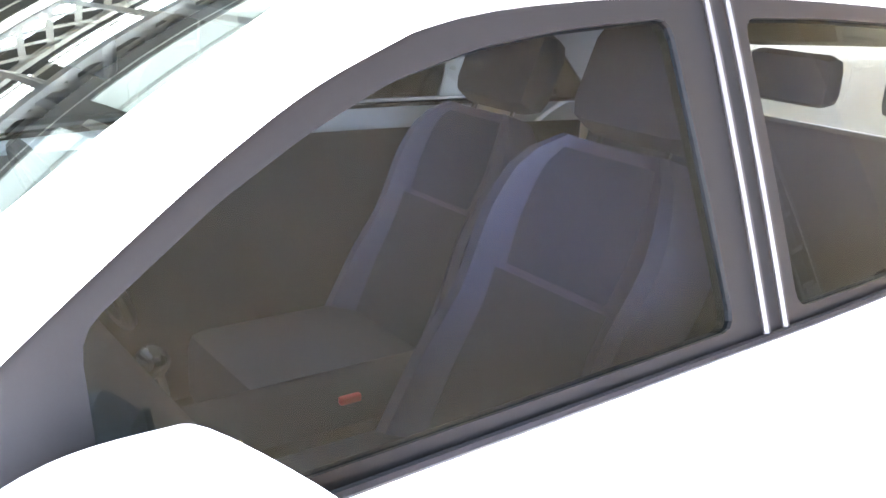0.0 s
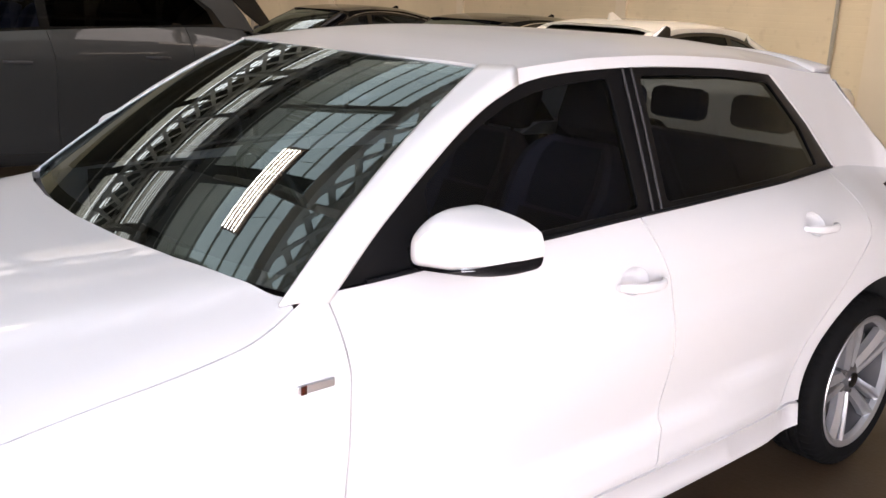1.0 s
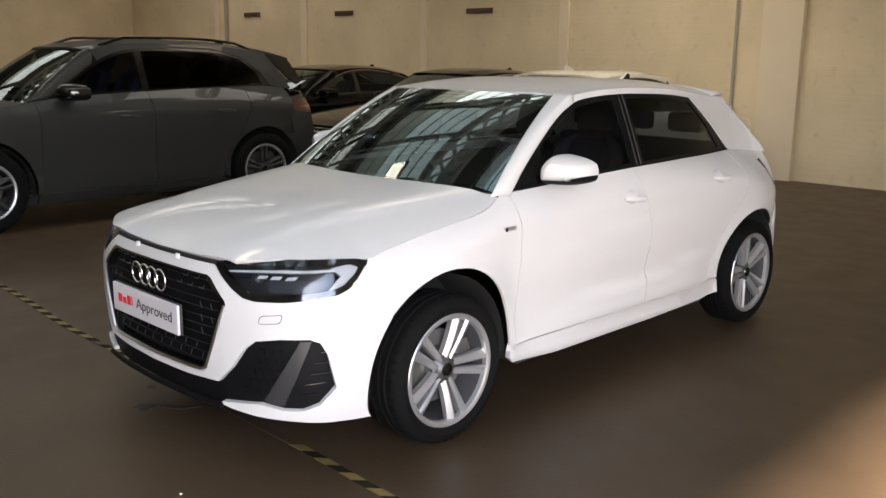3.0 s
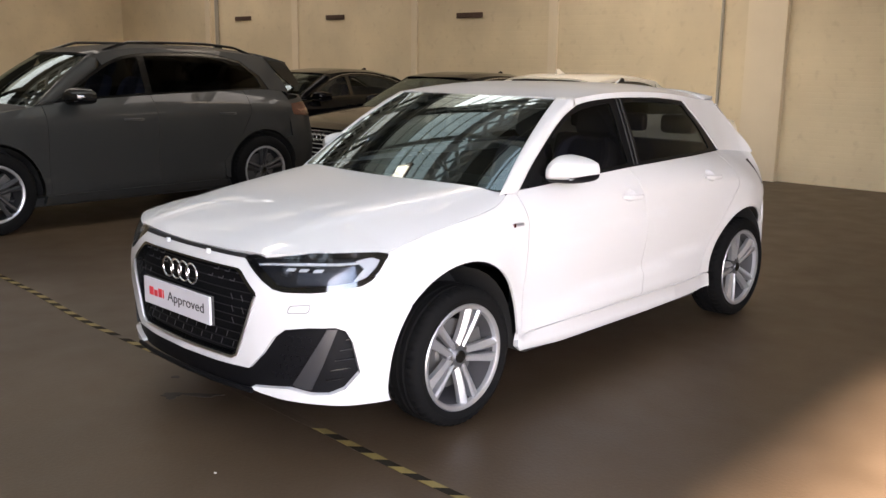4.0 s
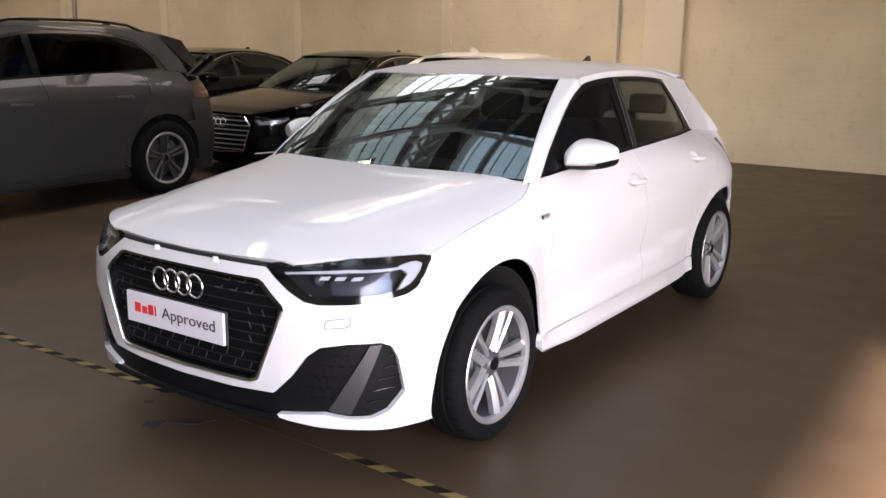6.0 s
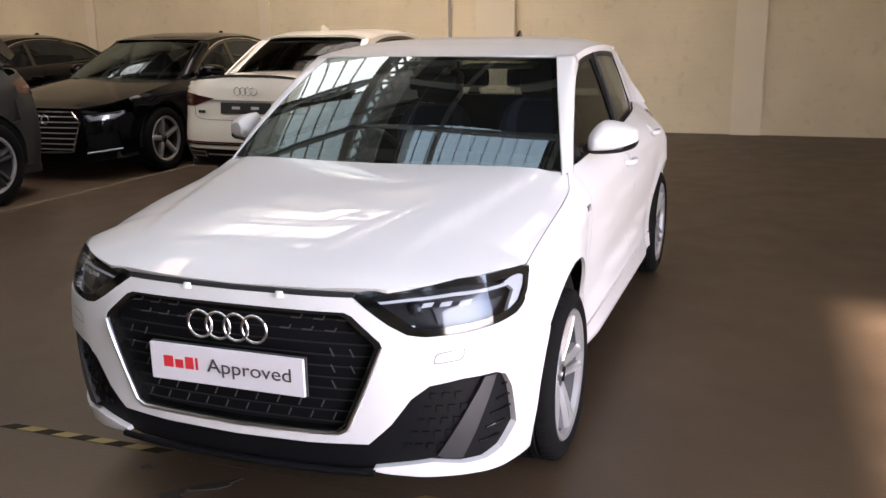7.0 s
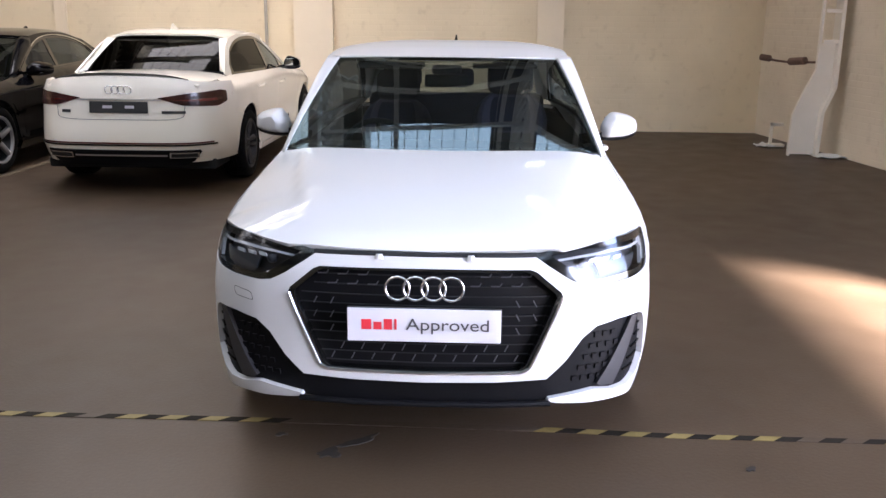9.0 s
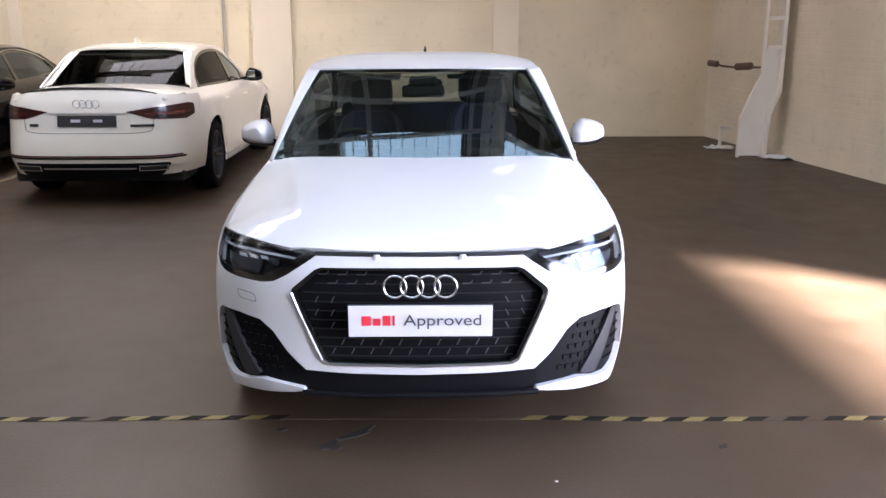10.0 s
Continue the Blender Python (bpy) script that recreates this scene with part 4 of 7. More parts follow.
def car_mirror(car, side, at, scale, cap, name="door_mirror"):
    """A door mirror: painted cap over a black base and foot, glass to the rear, indicator strip."""
    X = lambda x: side * x
    n, m = 48, 12
    rise = lambda px: 0.024 * min(1, max(0, (px - 0.008) / 0.075))       # the cap is cut upwards to its outer end
    def ring(t):
        # cross-section at depth t (0 front, 1 rear) in the x-z plane
        k = math.sin(min(1, t * 1.25 + 0.06) * math.pi / 2) ** 0.36 if t < 0.8 else 1.0 - 0.03 * (t - 0.8)
        outline = [(-0.097, -0.070), (-0.103, -0.024), (-0.094, 0.010), (-0.066, 0.046), (-0.035, 0.058), (0.034, 0.043), (0.074, 0.023), (0.085, 0.006), (0.089, -0.026), (0.078, -0.060), (0.02, -0.078), (-0.06, -0.080)]
        q = len(outline)
        pts = []
        for i in range(n):
            f = i * q / n
            a, u = int(f), f - int(f)
            p = [outline[(a + d) % q] for d in (-1, 0, 1, 2)]
            pts.append(tuple(k * 0.5 * (2 * p[1][e] + (p[2][e] - p[0][e]) * u + (2 * p[0][e] - 5 * p[1][e] + 4 * p[2][e] - p[3][e]) * u * u + (3 * p[1][e] - p[0][e] - 3 * p[2][e] + p[3][e]) * u ** 3) for e in (0, 1)))
        return pts
    def shell(bm, z_from, z_to, grow):
        rows = []
        for j in range(m + 1):
            t = j / m
            rows.append([(px * grow, -0.075 + 0.15 * t + 0.055 * px / 0.1, min(max(pz * grow, z_from + rise(px)), z_to + rise(px))) for px, pz in ring(t)])
        g = [[bm.verts.new((X(at[0] + scale * p[0]), at[1] + scale * p[1], at[2] + scale * p[2])) for p in row] for row in rows]
        for a, b in zip(g, g[1:]):
            for i in range(n):
                bm.faces.new((a[i], a[(i + 1) % n], b[(i + 1) % n], b[i]))
        bm.faces.new(g[0])
        bm.faces.new(g[-1])
        bmesh.ops.remove_doubles(bm, verts=bm.verts, dist=0.0008)
    bm = bmesh.new()
    shell(bm, -0.110, -0.057, 1.0)
    mir = part(name, bm, M_PLASTIC, car, smooth=True)
    bm = bmesh.new()
    shell(bm, -0.056, 0.07, 1.0)
    part("mirror_cap", bm, cap, mir, "", smooth=True)
    bm = bmesh.new()
    box(bm, *sorted((X(at[0] - 0.078 * scale), X(at[0] + 0.052 * scale))), at[1] + 0.072 * scale, at[1] + 0.079 * scale, at[2] - 0.040 * scale, at[2] + 0.030 * scale, 0.003)
    part("mirror_glass", bm, M_MIRROR, mir, "mirror glass")
    bm = bmesh.new()
    a, b = Vector((X(at[0] - 0.06 * scale), at[1] + 0.005, at[2] - 0.045 * scale)), Vector((X(at[0] - 0.20 * scale), at[1] - 0.01, at[2] - 0.075 * scale))
    bar(bm, a, b, 0.085 * scale, 0.04 * scale)
    part("mirror_foot", bm, M_GLOSSBLACK, mir)
    bm = bmesh.new()
    pts = [(X(at[0] + scale * (0.01 + 0.070 * t)), at[1] + scale * (-0.045 + 0.075 * t * t * 1.6), at[2] - 0.052 * scale + 0.012 * t) for t in steps(0.2, 0.6, 6)]
    tube(bm, pts, 0.006 * scale, 8)
    part("indicator", bm, M_LED, mir, "slim clear indicator strip", smooth=True)
    return mir


def handle(car, fn, y, z, side, material, length=0.17):
    """A door handle: bowed grip over a shallow cup."""
    g = (lambda u, v: fn(u, v)) if side > 0 else mirror(fn)
    bm = bmesh.new()
    rows = []
    for t in steps(-1, 1, 12):
        p = Vector(g(y + t * length / 2, z - 0.004 * t))
        o = 0.010 + 0.030 * (1 - abs(t) ** 3.0)
        hh = 0.013 * (1 - 0.35 * abs(t) ** 4)
        row = []
        for a in range(8):
            q = 2 * math.pi * a / 8
            row.append(bm.verts.new((p.x + side * (o + 0.009 * math.cos(q)), p.y, p.z + hh * math.sin(q))))
        rows.append(row)
    for a, b in zip(rows, rows[1:]):
        for i in range(8):
            bm.faces.new((a[i], a[(i + 1) % 8], b[(i + 1) % 8], b[i]))
    bm.faces.new(rows[0])
    bm.faces.new(rows[-1])
    return part("door_handle", bm, material, car, smooth=True)


def seat(car, x, y, z, name="front_seat"):
    """A sports seat: cushion, bolstered backrest, headrest on two chrome posts."""
    def cushion_like(bm, w, d, h, m, r=0.03):
        box(bm, -w, w, -d, d, -h, h, r, m)
    back = Matrix.Translation((x, y, z)) @ Matrix.Rotation(radians(-22), 4, "X")
    wide = Curve((0, 0.245), (0.3, 0.232), (0.52, 0.205), (0.74, 0.218), (0.88, 0.196), (0.96, 0.160), (1.0, 0.125))
    front = lambda px, t: -(0.050 + 0.020 * (1 - t) + (0.048 - 0.022 * t) * math.exp(-((abs(px) - 0.80) / 0.17) ** 2)) * (1 - 0.35 * max(0, (t - 0.86) / 0.14) ** 2)
    bm = bmesh.new()
    rows = []
    across = steps(-1, 1, 16)
    for t in steps(0, 1, 16):
        w = wide(t)
        ring = [Vector((px * w, front(px, t) * (1 if abs(px) < 0.99 else 0.45), 0.02 + 0.595 * t)) for px in across]
        ring += [Vector((px * w * 0.97, 0.05 * (1 - px ** 4) + 0.012, 0.02 + 0.595 * t)) for px in across[::-1]]
        rows.append([bm.verts.new(back @ p) for p in ring])
    for a, b in zip(rows, rows[1:]):
        for i in range(len(a)):
            bm.faces.new((a[i], a[(i + 1) % len(a)], b[(i + 1) % len(a)], b[i]))
    bm.faces.new(rows[0])
    bm.faces.new(rows[-1])
    s = part(name, bm, M_SEATGREY, car, "dark grey sports seat with slate bolsters", smooth=True)
    for t0, t1, w0, w1, material, label in ((0.05, 0.60, 0.55, 0.60, M_SEAT, "dark woven centre panel"), (0.62, 0.965, 0.52, 0.60, M_SEATNAVY, "navy upper centre panel")):
        bm = bmesh.new()
        rows = []
        for t in steps(t0, t1, 8):
            k = w0 + (w1 - w0) * (t - t0) / (t1 - t0)
            w = wide(t)
            rows.append([bm.verts.new(back @ Vector((px * k * w, front(px * k, t) - 0.006 * (1 - px ** 6) - 0.001, 0.02 + 0.595 * t))) for px in steps(-1, 1, 8)])
        for a, b in zip(rows, rows[1:]):
            for i in range(8):
                bm.faces.new((a[i], a[i + 1], b[i + 1], b[i]))
        part("centre_panel", bm, material, s, label, smooth=True)
    bm = bmesh.new()
    box(bm, -0.24, 0.24, -0.44, 0.10, -0.10, 0.09, 0.05, Matrix.Translation((x, y, z)))
    part("cushion", bm, M_SEAT, s, "", smooth=True)
    bm = bmesh.new()
    box(bm, -0.135, 0.135, -0.055, 0.05, 0.0, 0.19, 0.045, back @ Matrix.Translation((0, 0.005, 0.632)))
    part("headrest", bm, M_SEAT, s, "", smooth=True)
    for dx in (-0.07, 0.07):
        bm = bmesh.new()
        rod(bm, back @ Vector((dx, 0.0, 0.54)), back @ Vector((dx, 0.0, 0.68)), 0.006, 8)
        part("headrest_post", bm, M_CHROME, s, "chrome headrest post")
    bm = bmesh.new()
    box(bm, -0.007, 0.007, -0.012, 0.012, 0.02, 0.045, 0.003, Matrix.Translation((x - math.copysign(0.27, x), y - 0.03, z + 0.03)))
    part("belt_buckle", bm, M_RED, s, "red seat belt buckle button")
    return s


# ---- the white hatchback ----
HERO = Shell(
    W=Curve((-0.55, 0.800), (-0.45, 0.840), (-0.30, 0.858), (0.0, 0.864), (0.22, 0.852), (0.42, 0.836), (0.8, 0.838), (1.3, 0.842), (2.0, 0.850), (2.3, 0.858), (2.55, 0.864), (2.80, 0.838), (2.93, 0.792), (3.0, 0.765)),
    zt=Curve((-0.5, 0.66), (-0.39, 0.70), (-0.2, 0.76), (0.0, 0.79), (0.3, 0.835), (0.8, 0.855), (2.0, 0.88), (2.45, 0.85), (2.8, 0.76), (3.0, 0.72)),
    xb=Curve((-0.80, 0.375), (-0.748, 0.52), (-0.658, 0.655), (-0.545, 0.742), (-0.40, 0.795), (-0.1, 0.795), (0.25, 0.784), (0.32, 0.768), (0.40, 0.746), (0.44, 0.742), (0.51, 0.747), (0.9, 0.760), (1.35, 0.766), (2.0, 0.733), (2.53, 0.656), (2.70, 0.640), (2.85, 0.644), (2.95, 0.680)),
    zb=Curve((-0.80, 0.812), (-0.735, 0.828), (-0.64, 0.840), (-0.52, 0.838), (-0.39, 0.828), (-0.3, 0.846), (-0.05, 0.889), (0.15, 0.914), (0.25, 0.932), (0.32, 0.953), (0.40, 0.984), (0.51, 0.989), (0.8, 1.004), (1.06, 1.016), (1.4, 1.029), (2.0, 1.036), (2.53, 1.036), (2.95, 1.000)),
    lower=Curve((0.16, -0.055), (0.215, -0.026), (0.255, -0.006), (0.297, -0.008), (0.312, -0.030), (0.40, -0.036), (0.50, -0.030), (0.62, -0.013), (0.74, -0.002), (0.85, 0.0), (0.95, 0.0)),
    lean=0.325,
    zr=Curve((0.90, 1.374), (1.02, 1.386), (1.15, 1.398), (1.285, 1.408), (1.515, 1.412), (1.85, 1.402), (2.14, 1.378), (2.40, 1.350), (2.68, 1.328), (2.80, 1.31)),
    zc=Curve((0.93, 1.392), (1.2, 1.432), (1.5, 1.450), (1.9, 1.447), (2.3, 1.420), (2.68, 1.380), (2.80, 1.362)),
    hood=Curve((-0.80, 0.812), (-0.72, 0.862), (-0.5, 0.922), (-0.2, 0.966), (0.1, 0.994), (0.25, 1.004), (0.42, 1.015)),
    ridge=Curve((-0.8, 0.42), (-0.4, 0.52), (0.0, 0.60), (0.42, 0.675)),
    nose=[(0, -0.852), (0.25, -0.843), (0.42, -0.822), (0.50, -0.803), (0.62, -0.758), (0.73, -0.685), (0.792, -0.605), (0.834, -0.48), (0.850, -0.37), (0.858, -0.26)],
    nx=Curve((0.18, 0.945), (0.26, 0.972), (0.40, 0.998), (0.55, 1.004), (0.62, 1.000), (0.73, 0.988), (0.84, 0.956)),
    ny=Curve((0.18, 0.03), (0.27, 0.004), (0.45, 0.0), (0.62, 0.0), (0.70, 0.008), (0.77, 0.026), (0.84, 0.060)),
    tail=[(0, 3.18), (0.40, 3.165), (0.60, 3.120), (0.735, 3.050), (0.818, 2.95), (0.850, 2.84), (0.860, 2.75)],
    tx=Curve((0.2, 0.90), (0.3, 0.962), (0.4, 0.960), (0.5, 0.964), (0.62, 0.968), (0.74, 0.958), (0.8, 0.935), (0.92, 0.865), (1.02, 0.77)),
    ty=Curve((0.2, 0.0), (0.4, 0.0), (0.6, -0.01), (0.8, -0.04), (0.92, -0.08), (1.02, -0.15)),
    shoulder=Curve((0.4, 0.735), (1.4, 0.80), (2.4, 0.86)),
    crease=Curve((0.4, 0.43), (1.2, 0.475), (2.3, 0.56)),
    arches=[(-0.01, 0.322, 0.418), (2.563, 0.31, 0.392)],
)


def sym(half):
    """A closed outline from its half at x >= 0, listed from the upper centre to the lower centre."""
    return half + [(-a, b) for a, b in reversed(half) if abs(a) > 1e-6]


def build_hero():
    H = HERO
    car = empty("hatchback_car", pose(0, 0, 0), "white five-door hatchback car with black grille and silver alloy wheels", "car")
    sx, sy = H.sx, H.sy
    g = 0.0022                                    # half of a shut line
    # floor pan and inner body
    bm = bmesh.new()
    box(bm, -0.66, 0.66, -0.50, 2.95, 0.19, 0.26, 0.02)
    box(bm, -0.80, 0.80, 0.47, 2.08, 0.215, 0.300, 0.01)
    part("underbody", bm, M_DARK, car)
    for y in (0.0, 2.563):
        for s in (1, -1):
            liner(car, s * 0.645, y, 0.315, 0.385, s * 0.15)
    # bonnet
    front = [(x, H.nose(sx(x), 0.806).y + 0.011) for x in steps(0, 0.40, 10)]
    left = [(H.xb(y) - g - 0.001, y) for y in steps(-0.762, 0.366, 48)]
    rear = [(0.716, 0.368), (0.70, 0.358), (0.60, 0.316), (0.45, 0.274), (0.25, 0.243), (0.0, 0.231)]
    outline = front + left + rear
    outline = outline + [(-a, b) for a, b in reversed(outline) if a > 1e-6]
    patch("bonnet", H.bonnet, outline, M_WHITE, car, step=0.03, thick=0.02, fine=0.02)
    # front wings, doors, sills, rear quarters
    door_front = [(0.437, 0.890), (0.438, 0.740), (0.438, 0.55), (0.438, 0.40), (0.434, 0.320)]
    bcut = [(1.352, H.zb(1.352)), (1.385, 0.93), (1.425, 0.80), (1.445, 0.68), (1.450, 0.50), (1.446, 0.332)]
    rcut = spline([(2.455, H.zb(2.455)), (2.455, 0.94), (2.425, 0.84), (2.33, 0.725), (2.215, 0.60), (2.13, 0.47), (2.075, 0.342)], 5)
    for s in (1, -1):
        side = H.side if s > 0 else mirror(H.side)
        fl = s < 0
        wing = along(H.zb, -0.392, 0.40, 40) + [(0.4385, 0.9885)] + door_front + [(0.425, 0.319)] + arc(-0.01, 0.322, 0.418, 180, 43, 22)
        wing += [(H.nose(sy(y), z).y - 0.0012, z) for y, z in ((-0.325, 0.628), (-0.39, 0.672), (-0.470, 0.716), (-0.520, 0.729), (-0.482, 0.762), (-0.462, 0.795))]
        patch("front_wing", side, wing, M_WHITE, car, step=0.035, flip=fl, fine=0.02)
        shift = lambda pts, d: [(a + d, b) for a, b in pts]
        fd = along(H.zb, 0.442, 1.352, 26)
        door = fd + shift(bcut, -2 * g)[1:] + [(a, 0.318 + 0.012 * (a - 0.45)) for a in steps(1.43, 0.46, 8)] + shift(door_front, 2 * g)[::-1] + [(0.4415, 0.96)]
        cup1, cup2 = [[(y0 + 0.052 * math.cos(a), z0 + 0.034 * math.sin(a)) for a in [2 * math.pi * i / 20 for i in range(20)]] for y0, z0 in ((1.262, 0.896), (2.112, 0.928))]
        d1 = patch("front_door", side, door, M_WHITE, car, step=0.045, flip=fl, fine=0.025, holes=[cup1], thick=0.006)
        rd = along(H.zb, 1.357, 2.45, 28)
        rear_door = rd + shift(rcut, -2 * g)[1:] + [(a, 0.330 + 0.010 * (a - 1.45)) for a in steps(2.05, 1.46, 6)] + bcut[::-1][:-1]
        d2 = patch("rear_door", side, rear_door, M_WHITE, car, step=0.045, flip=fl, fine=0.025, holes=[cup2], thick=0.006)
        for dd, cc, (y0, z0) in ((d1, cup1, (1.262, 0.896)), (d2, cup2, (2.112, 0.928))):
            def bowl(u, v, y0=y0, z0=z0):
                q = H.side(u, v)
                k = min(1, ((u - y0) / 0.052) ** 2 + ((v - z0) / 0.034) ** 2)
                return Vector((s * (q.x - 0.002 - 0.026 * (1 - k ** 1.5)), q.y, q.z))
            patch("handle_cup", bowl, cc, M_WHITE, dd, step=0.012, fine=0.012, flip=fl, thick=0.0)
        quarter = along(H.zb, 2.457, 2.93, 10) + [(2.935, 0.90), (2.915, 0.75), (2.865, 0.56)] + arc(2.563, 0.31, 0.392, 142, 5, 22) + [(2.12, 0.348)] + rcut[::-1][:-1]
        patch("rear_quarter", side, quarter, M_WHITE, car, step=0.04, flip=fl, fine=0.022)
        sill = [(0.409, 0.295), (0.415, 0.309), (0.46, 0.313)] + [(a, 0.314 + 0.0115 * (a - 0.45)) for a in steps(0.5, 2.06, 14)] + [(2.12, 0.343), (2.170, 0.336), (2.172, 0.262), (1.5, 0.236), (0.7, 0.226), (0.43, 0.238), (0.406, 0.262)]
        patch("side_sill", offset(side, 0.004 * (1 if not fl else -1)), sill, M_WHITE, car, step=0.045, flip=fl, thick=0.03, fine=0.03)
        handle(d1, H.side, 1.275, 0.890, s, M_WHITE)
        handle(d2, H.side, 2.125, 0.922, s, M_WHITE)
        # greenhouse: window frames, glass, roof side
        glass = H.glass if s > 0 else mirror(H.glass)
        dlo_top = [(0.464, 0.992), (0.562, 1.078), (0.722, 1.195), (0.830, 1.266), (0.905, 1.307), (0.990, 1.343), (1.105, 1.368), (1.285, 1.382), (1.515, 1.385), (1.85, 1.374), (2.137, 1.350)]
        dlo_rear = [(2.363, 1.190), (2.525, 1.045)]
        belt = [(y, H.zb(y) + 0.004) for y in steps(2.50, 0.50, 40)]
        dlo = spline(dlo_top, 3) + dlo_rear + belt
        inset = offset(glass, -0.006 * (1 if not fl else -1))
        f_glass = rounded([(0.71, H.zb(0.71) + 0.022), (0.71, 1.158), (0.82, 1.232), (0.90, 1.275), (0.985, 1.312), (1.08, 1.337), (1.18, 1.352), (1.33, 1.364), (1.362, H.zb(1.362) + 0.022)], 0.02, 3)
        r_glass = rounded([(1.478, H.zb(1.478) + 0.022), (1.455, 1.364), (1.60, 1.364), (1.85, 1.354), (2.115, 1.330), (2.30, 1.185), (2.40, H.zb(2.4) + 0.022)], 0.02, 3)
        patch("window_frame", inset, dlo, M_TRIMBLACK, car, holes=[f_glass, r_glass], step=0.05, flip=fl, thick=0.02, fine=0.025, label="gloss black window frame")
        gl = offset(glass, -0.011 * (1 if not fl else -1))
        patch("front_window", gl, f_glass, G_SIDE, d1, step=0.08, flip=fl, thick=0.0, fine=0.03, label="lightly tinted door glass")
        patch("rear_window", gl, r_glass, G_SIDE, d2, step=0.08, flip=fl, thick=0.0, fine=0.03, label="lightly tinted door glass")
        bm = bmesh.new()
        pts = [H.glass(y, H.zb(y) + 0.006) + Vector((0.004, 0, 0)) for y in steps(0.53, 2.5, 24)]
        tube(bm, [(s * p.x, p.y, p.z) for p in pts], 0.005, 6)
        part("belt_seal", bm, M_PLASTIC, car, smooth=True)
        for yy in (1.385, 1.42):
            bm = bmesh.new()
            pts = [H.glass(yy + 0.02 * (1 - t) , H.zb(yy) + 0.01 + t * 0.345) + Vector((0.001, 0, 0)) for t in steps(0, 1, 6)]
            tube(bm, [(s * p.x, p.y, p.z) for p in pts], 0.0045, 6)
            part("pillar_seal", bm, M_CABIN, car, smooth=True)
        top = [(y, H.zr(y)) for y in steps(1.005, 2.63, 30)]
        run = spline(dlo_top, 3)
        low = [p for p in run if p[0] > 1.015]
        pa, pb = [p for p in run if p[0] <= 1.015][-1], low[0]
        low.insert(0, (1.012, pa[1] + (pb[1] - pa[1]) * (1.012 - pa[0]) / (pb[0] - pa[0])))
        rail = top + [(2.66, 1.305), (2.72, 1.250), (2.80, 1.180), (2.86, 1.130), (2.905, 1.078), (2.932, 1.042), (2.945, H.zb(2.945))] + [(y, H.zb(y)) for y in steps(2.93, 2.54, 6)] + dlo_rear[::-1] + low[::-1]
        patch("roof_side", glass, rail, M_WHITE, car, step=0.04, flip=fl, fine=0.02)
        # windscreen pillar, from the glass edge to the window frame
        edge = [(0.464, 0.992), (0.562, 1.078), (0.722, 1.195), (0.830, 1.266), (0.905, 1.307), (1.012, 1.350)]
        ey, ez = Curve(*[(i / 5, e[0]) for i, e in enumerate(edge)]), Curve(*[(i / 5, e[1]) for i, e in enumerate(edge)])

        def pillar(a, b, H=H, ey=ey, ez=ez):
            p0 = screen(1.0, a * 1.0)
            e = H.glass(ey(a), ez(a))
            p = p0.lerp(e, b)
            k = 0.022 * math.sin(math.pi * b) * (0.6 + 0.4 * a) * (1 - 0.40 * a ** 5)
            w = min(1, max(0, (a - 0.40) / 0.60))
            w = w * w * (3 - 2 * w)
            top, low = screen(1.0, 1.0), H.glass(ey(1), ez(1))
            cor = H.glass(1.02, H.zr(1.02)) + Vector((0.001, 0, 0.001))
            d1, d2 = (cor - top).length, (low - cor).length
            b0 = d1 / (d1 + d2)
            if b < b0:
                arch = top.lerp(cor, b / b0)
            else:
                q = (b - b0) / (1 - b0)
                arch = H.glass(1.02 + (low.y - 1.02) * q, cor.z + (low.z - cor.z) * q) + Vector((0.001, 0, 0.0))
            p += Vector((0.75, -0.35, 0.55)).normalized() * k * (1 - w)
            return p + (arch - top.lerp(low, b)) * w
        pf = pillar if s > 0 else mirror(pillar)
        sheet("windscreen_pillar", pf, steps(-0.05, 1.0, 22), steps(0, 1, 14), M_WHITE, car, thick=0.01 if s > 0 else -0.01, flip=fl)
        car_mirror(car, s, (0.868, 0.690, 1.086), 0.97, M_WHITE)
        # badge on the wing: plain bars
        b0 = H.side(0.36, 0.852)
        bm = bmesh.new()
        box(bm, b0.x * s - 0.004, b0.x * s + 0.004, 0.320, 0.400, 0.843, 0.860, 0.003)
        wb = part("wing_badge", bm, M_ALLOY, car, "small grey badge with a red block")
        bm = bmesh.new()
        box(bm, b0.x * s - 0.0052, b0.x * s + 0.0052, 0.327, 0.339, 0.8425, 0.8595)
        part("badge_block", bm, M_REDLAMP, wb, "red block")
    # roof
    def ws_top(x):
        a = x / 0.560
        return 0.915 + 0.060 * a * a
    xr = lambda y: H.glass(y, H.zr(y)).x - 0.0005
    out = [(x, ws_top(x) + 0.004) for x in steps(-0.560, 0.560, 20)] + [(xr(1.02), 1.03)] + [(xr(y), y) for y in steps(1.05, 2.62, 30)]
    out += [(x, 2.72 - 0.09 * (x / 0.56) ** 2) for x in steps(0.54, -0.54, 14)] + [(-xr(y), y) for y in steps(2.62, 1.05, 30)] + [(-xr(1.02), 1.03)]
    patch("roof", H.roof, out, M_WHITE, car, step=0.05, thick=0.02, fine=0.025)
    bm = bmesh.new()
    vs = [bm.verts.new(p) for p in ((-0.014, 2.315, 1.415), (0.014, 2.315, 1.415), (0.012, 2.43, 1.402), (-0.012, 2.43, 1.402), (-0.004, 2.405, 1.468), (0.004, 2.405, 1.468), (0.004, 2.43, 1.461), (-0.004, 2.43, 1.461))]
    for f in ((0, 1, 5, 4), (1, 2, 6, 5), (2, 3, 7, 6), (3, 0, 4, 7), (4, 5, 6, 7)):
        bm.faces.new([vs[i] for i in f])
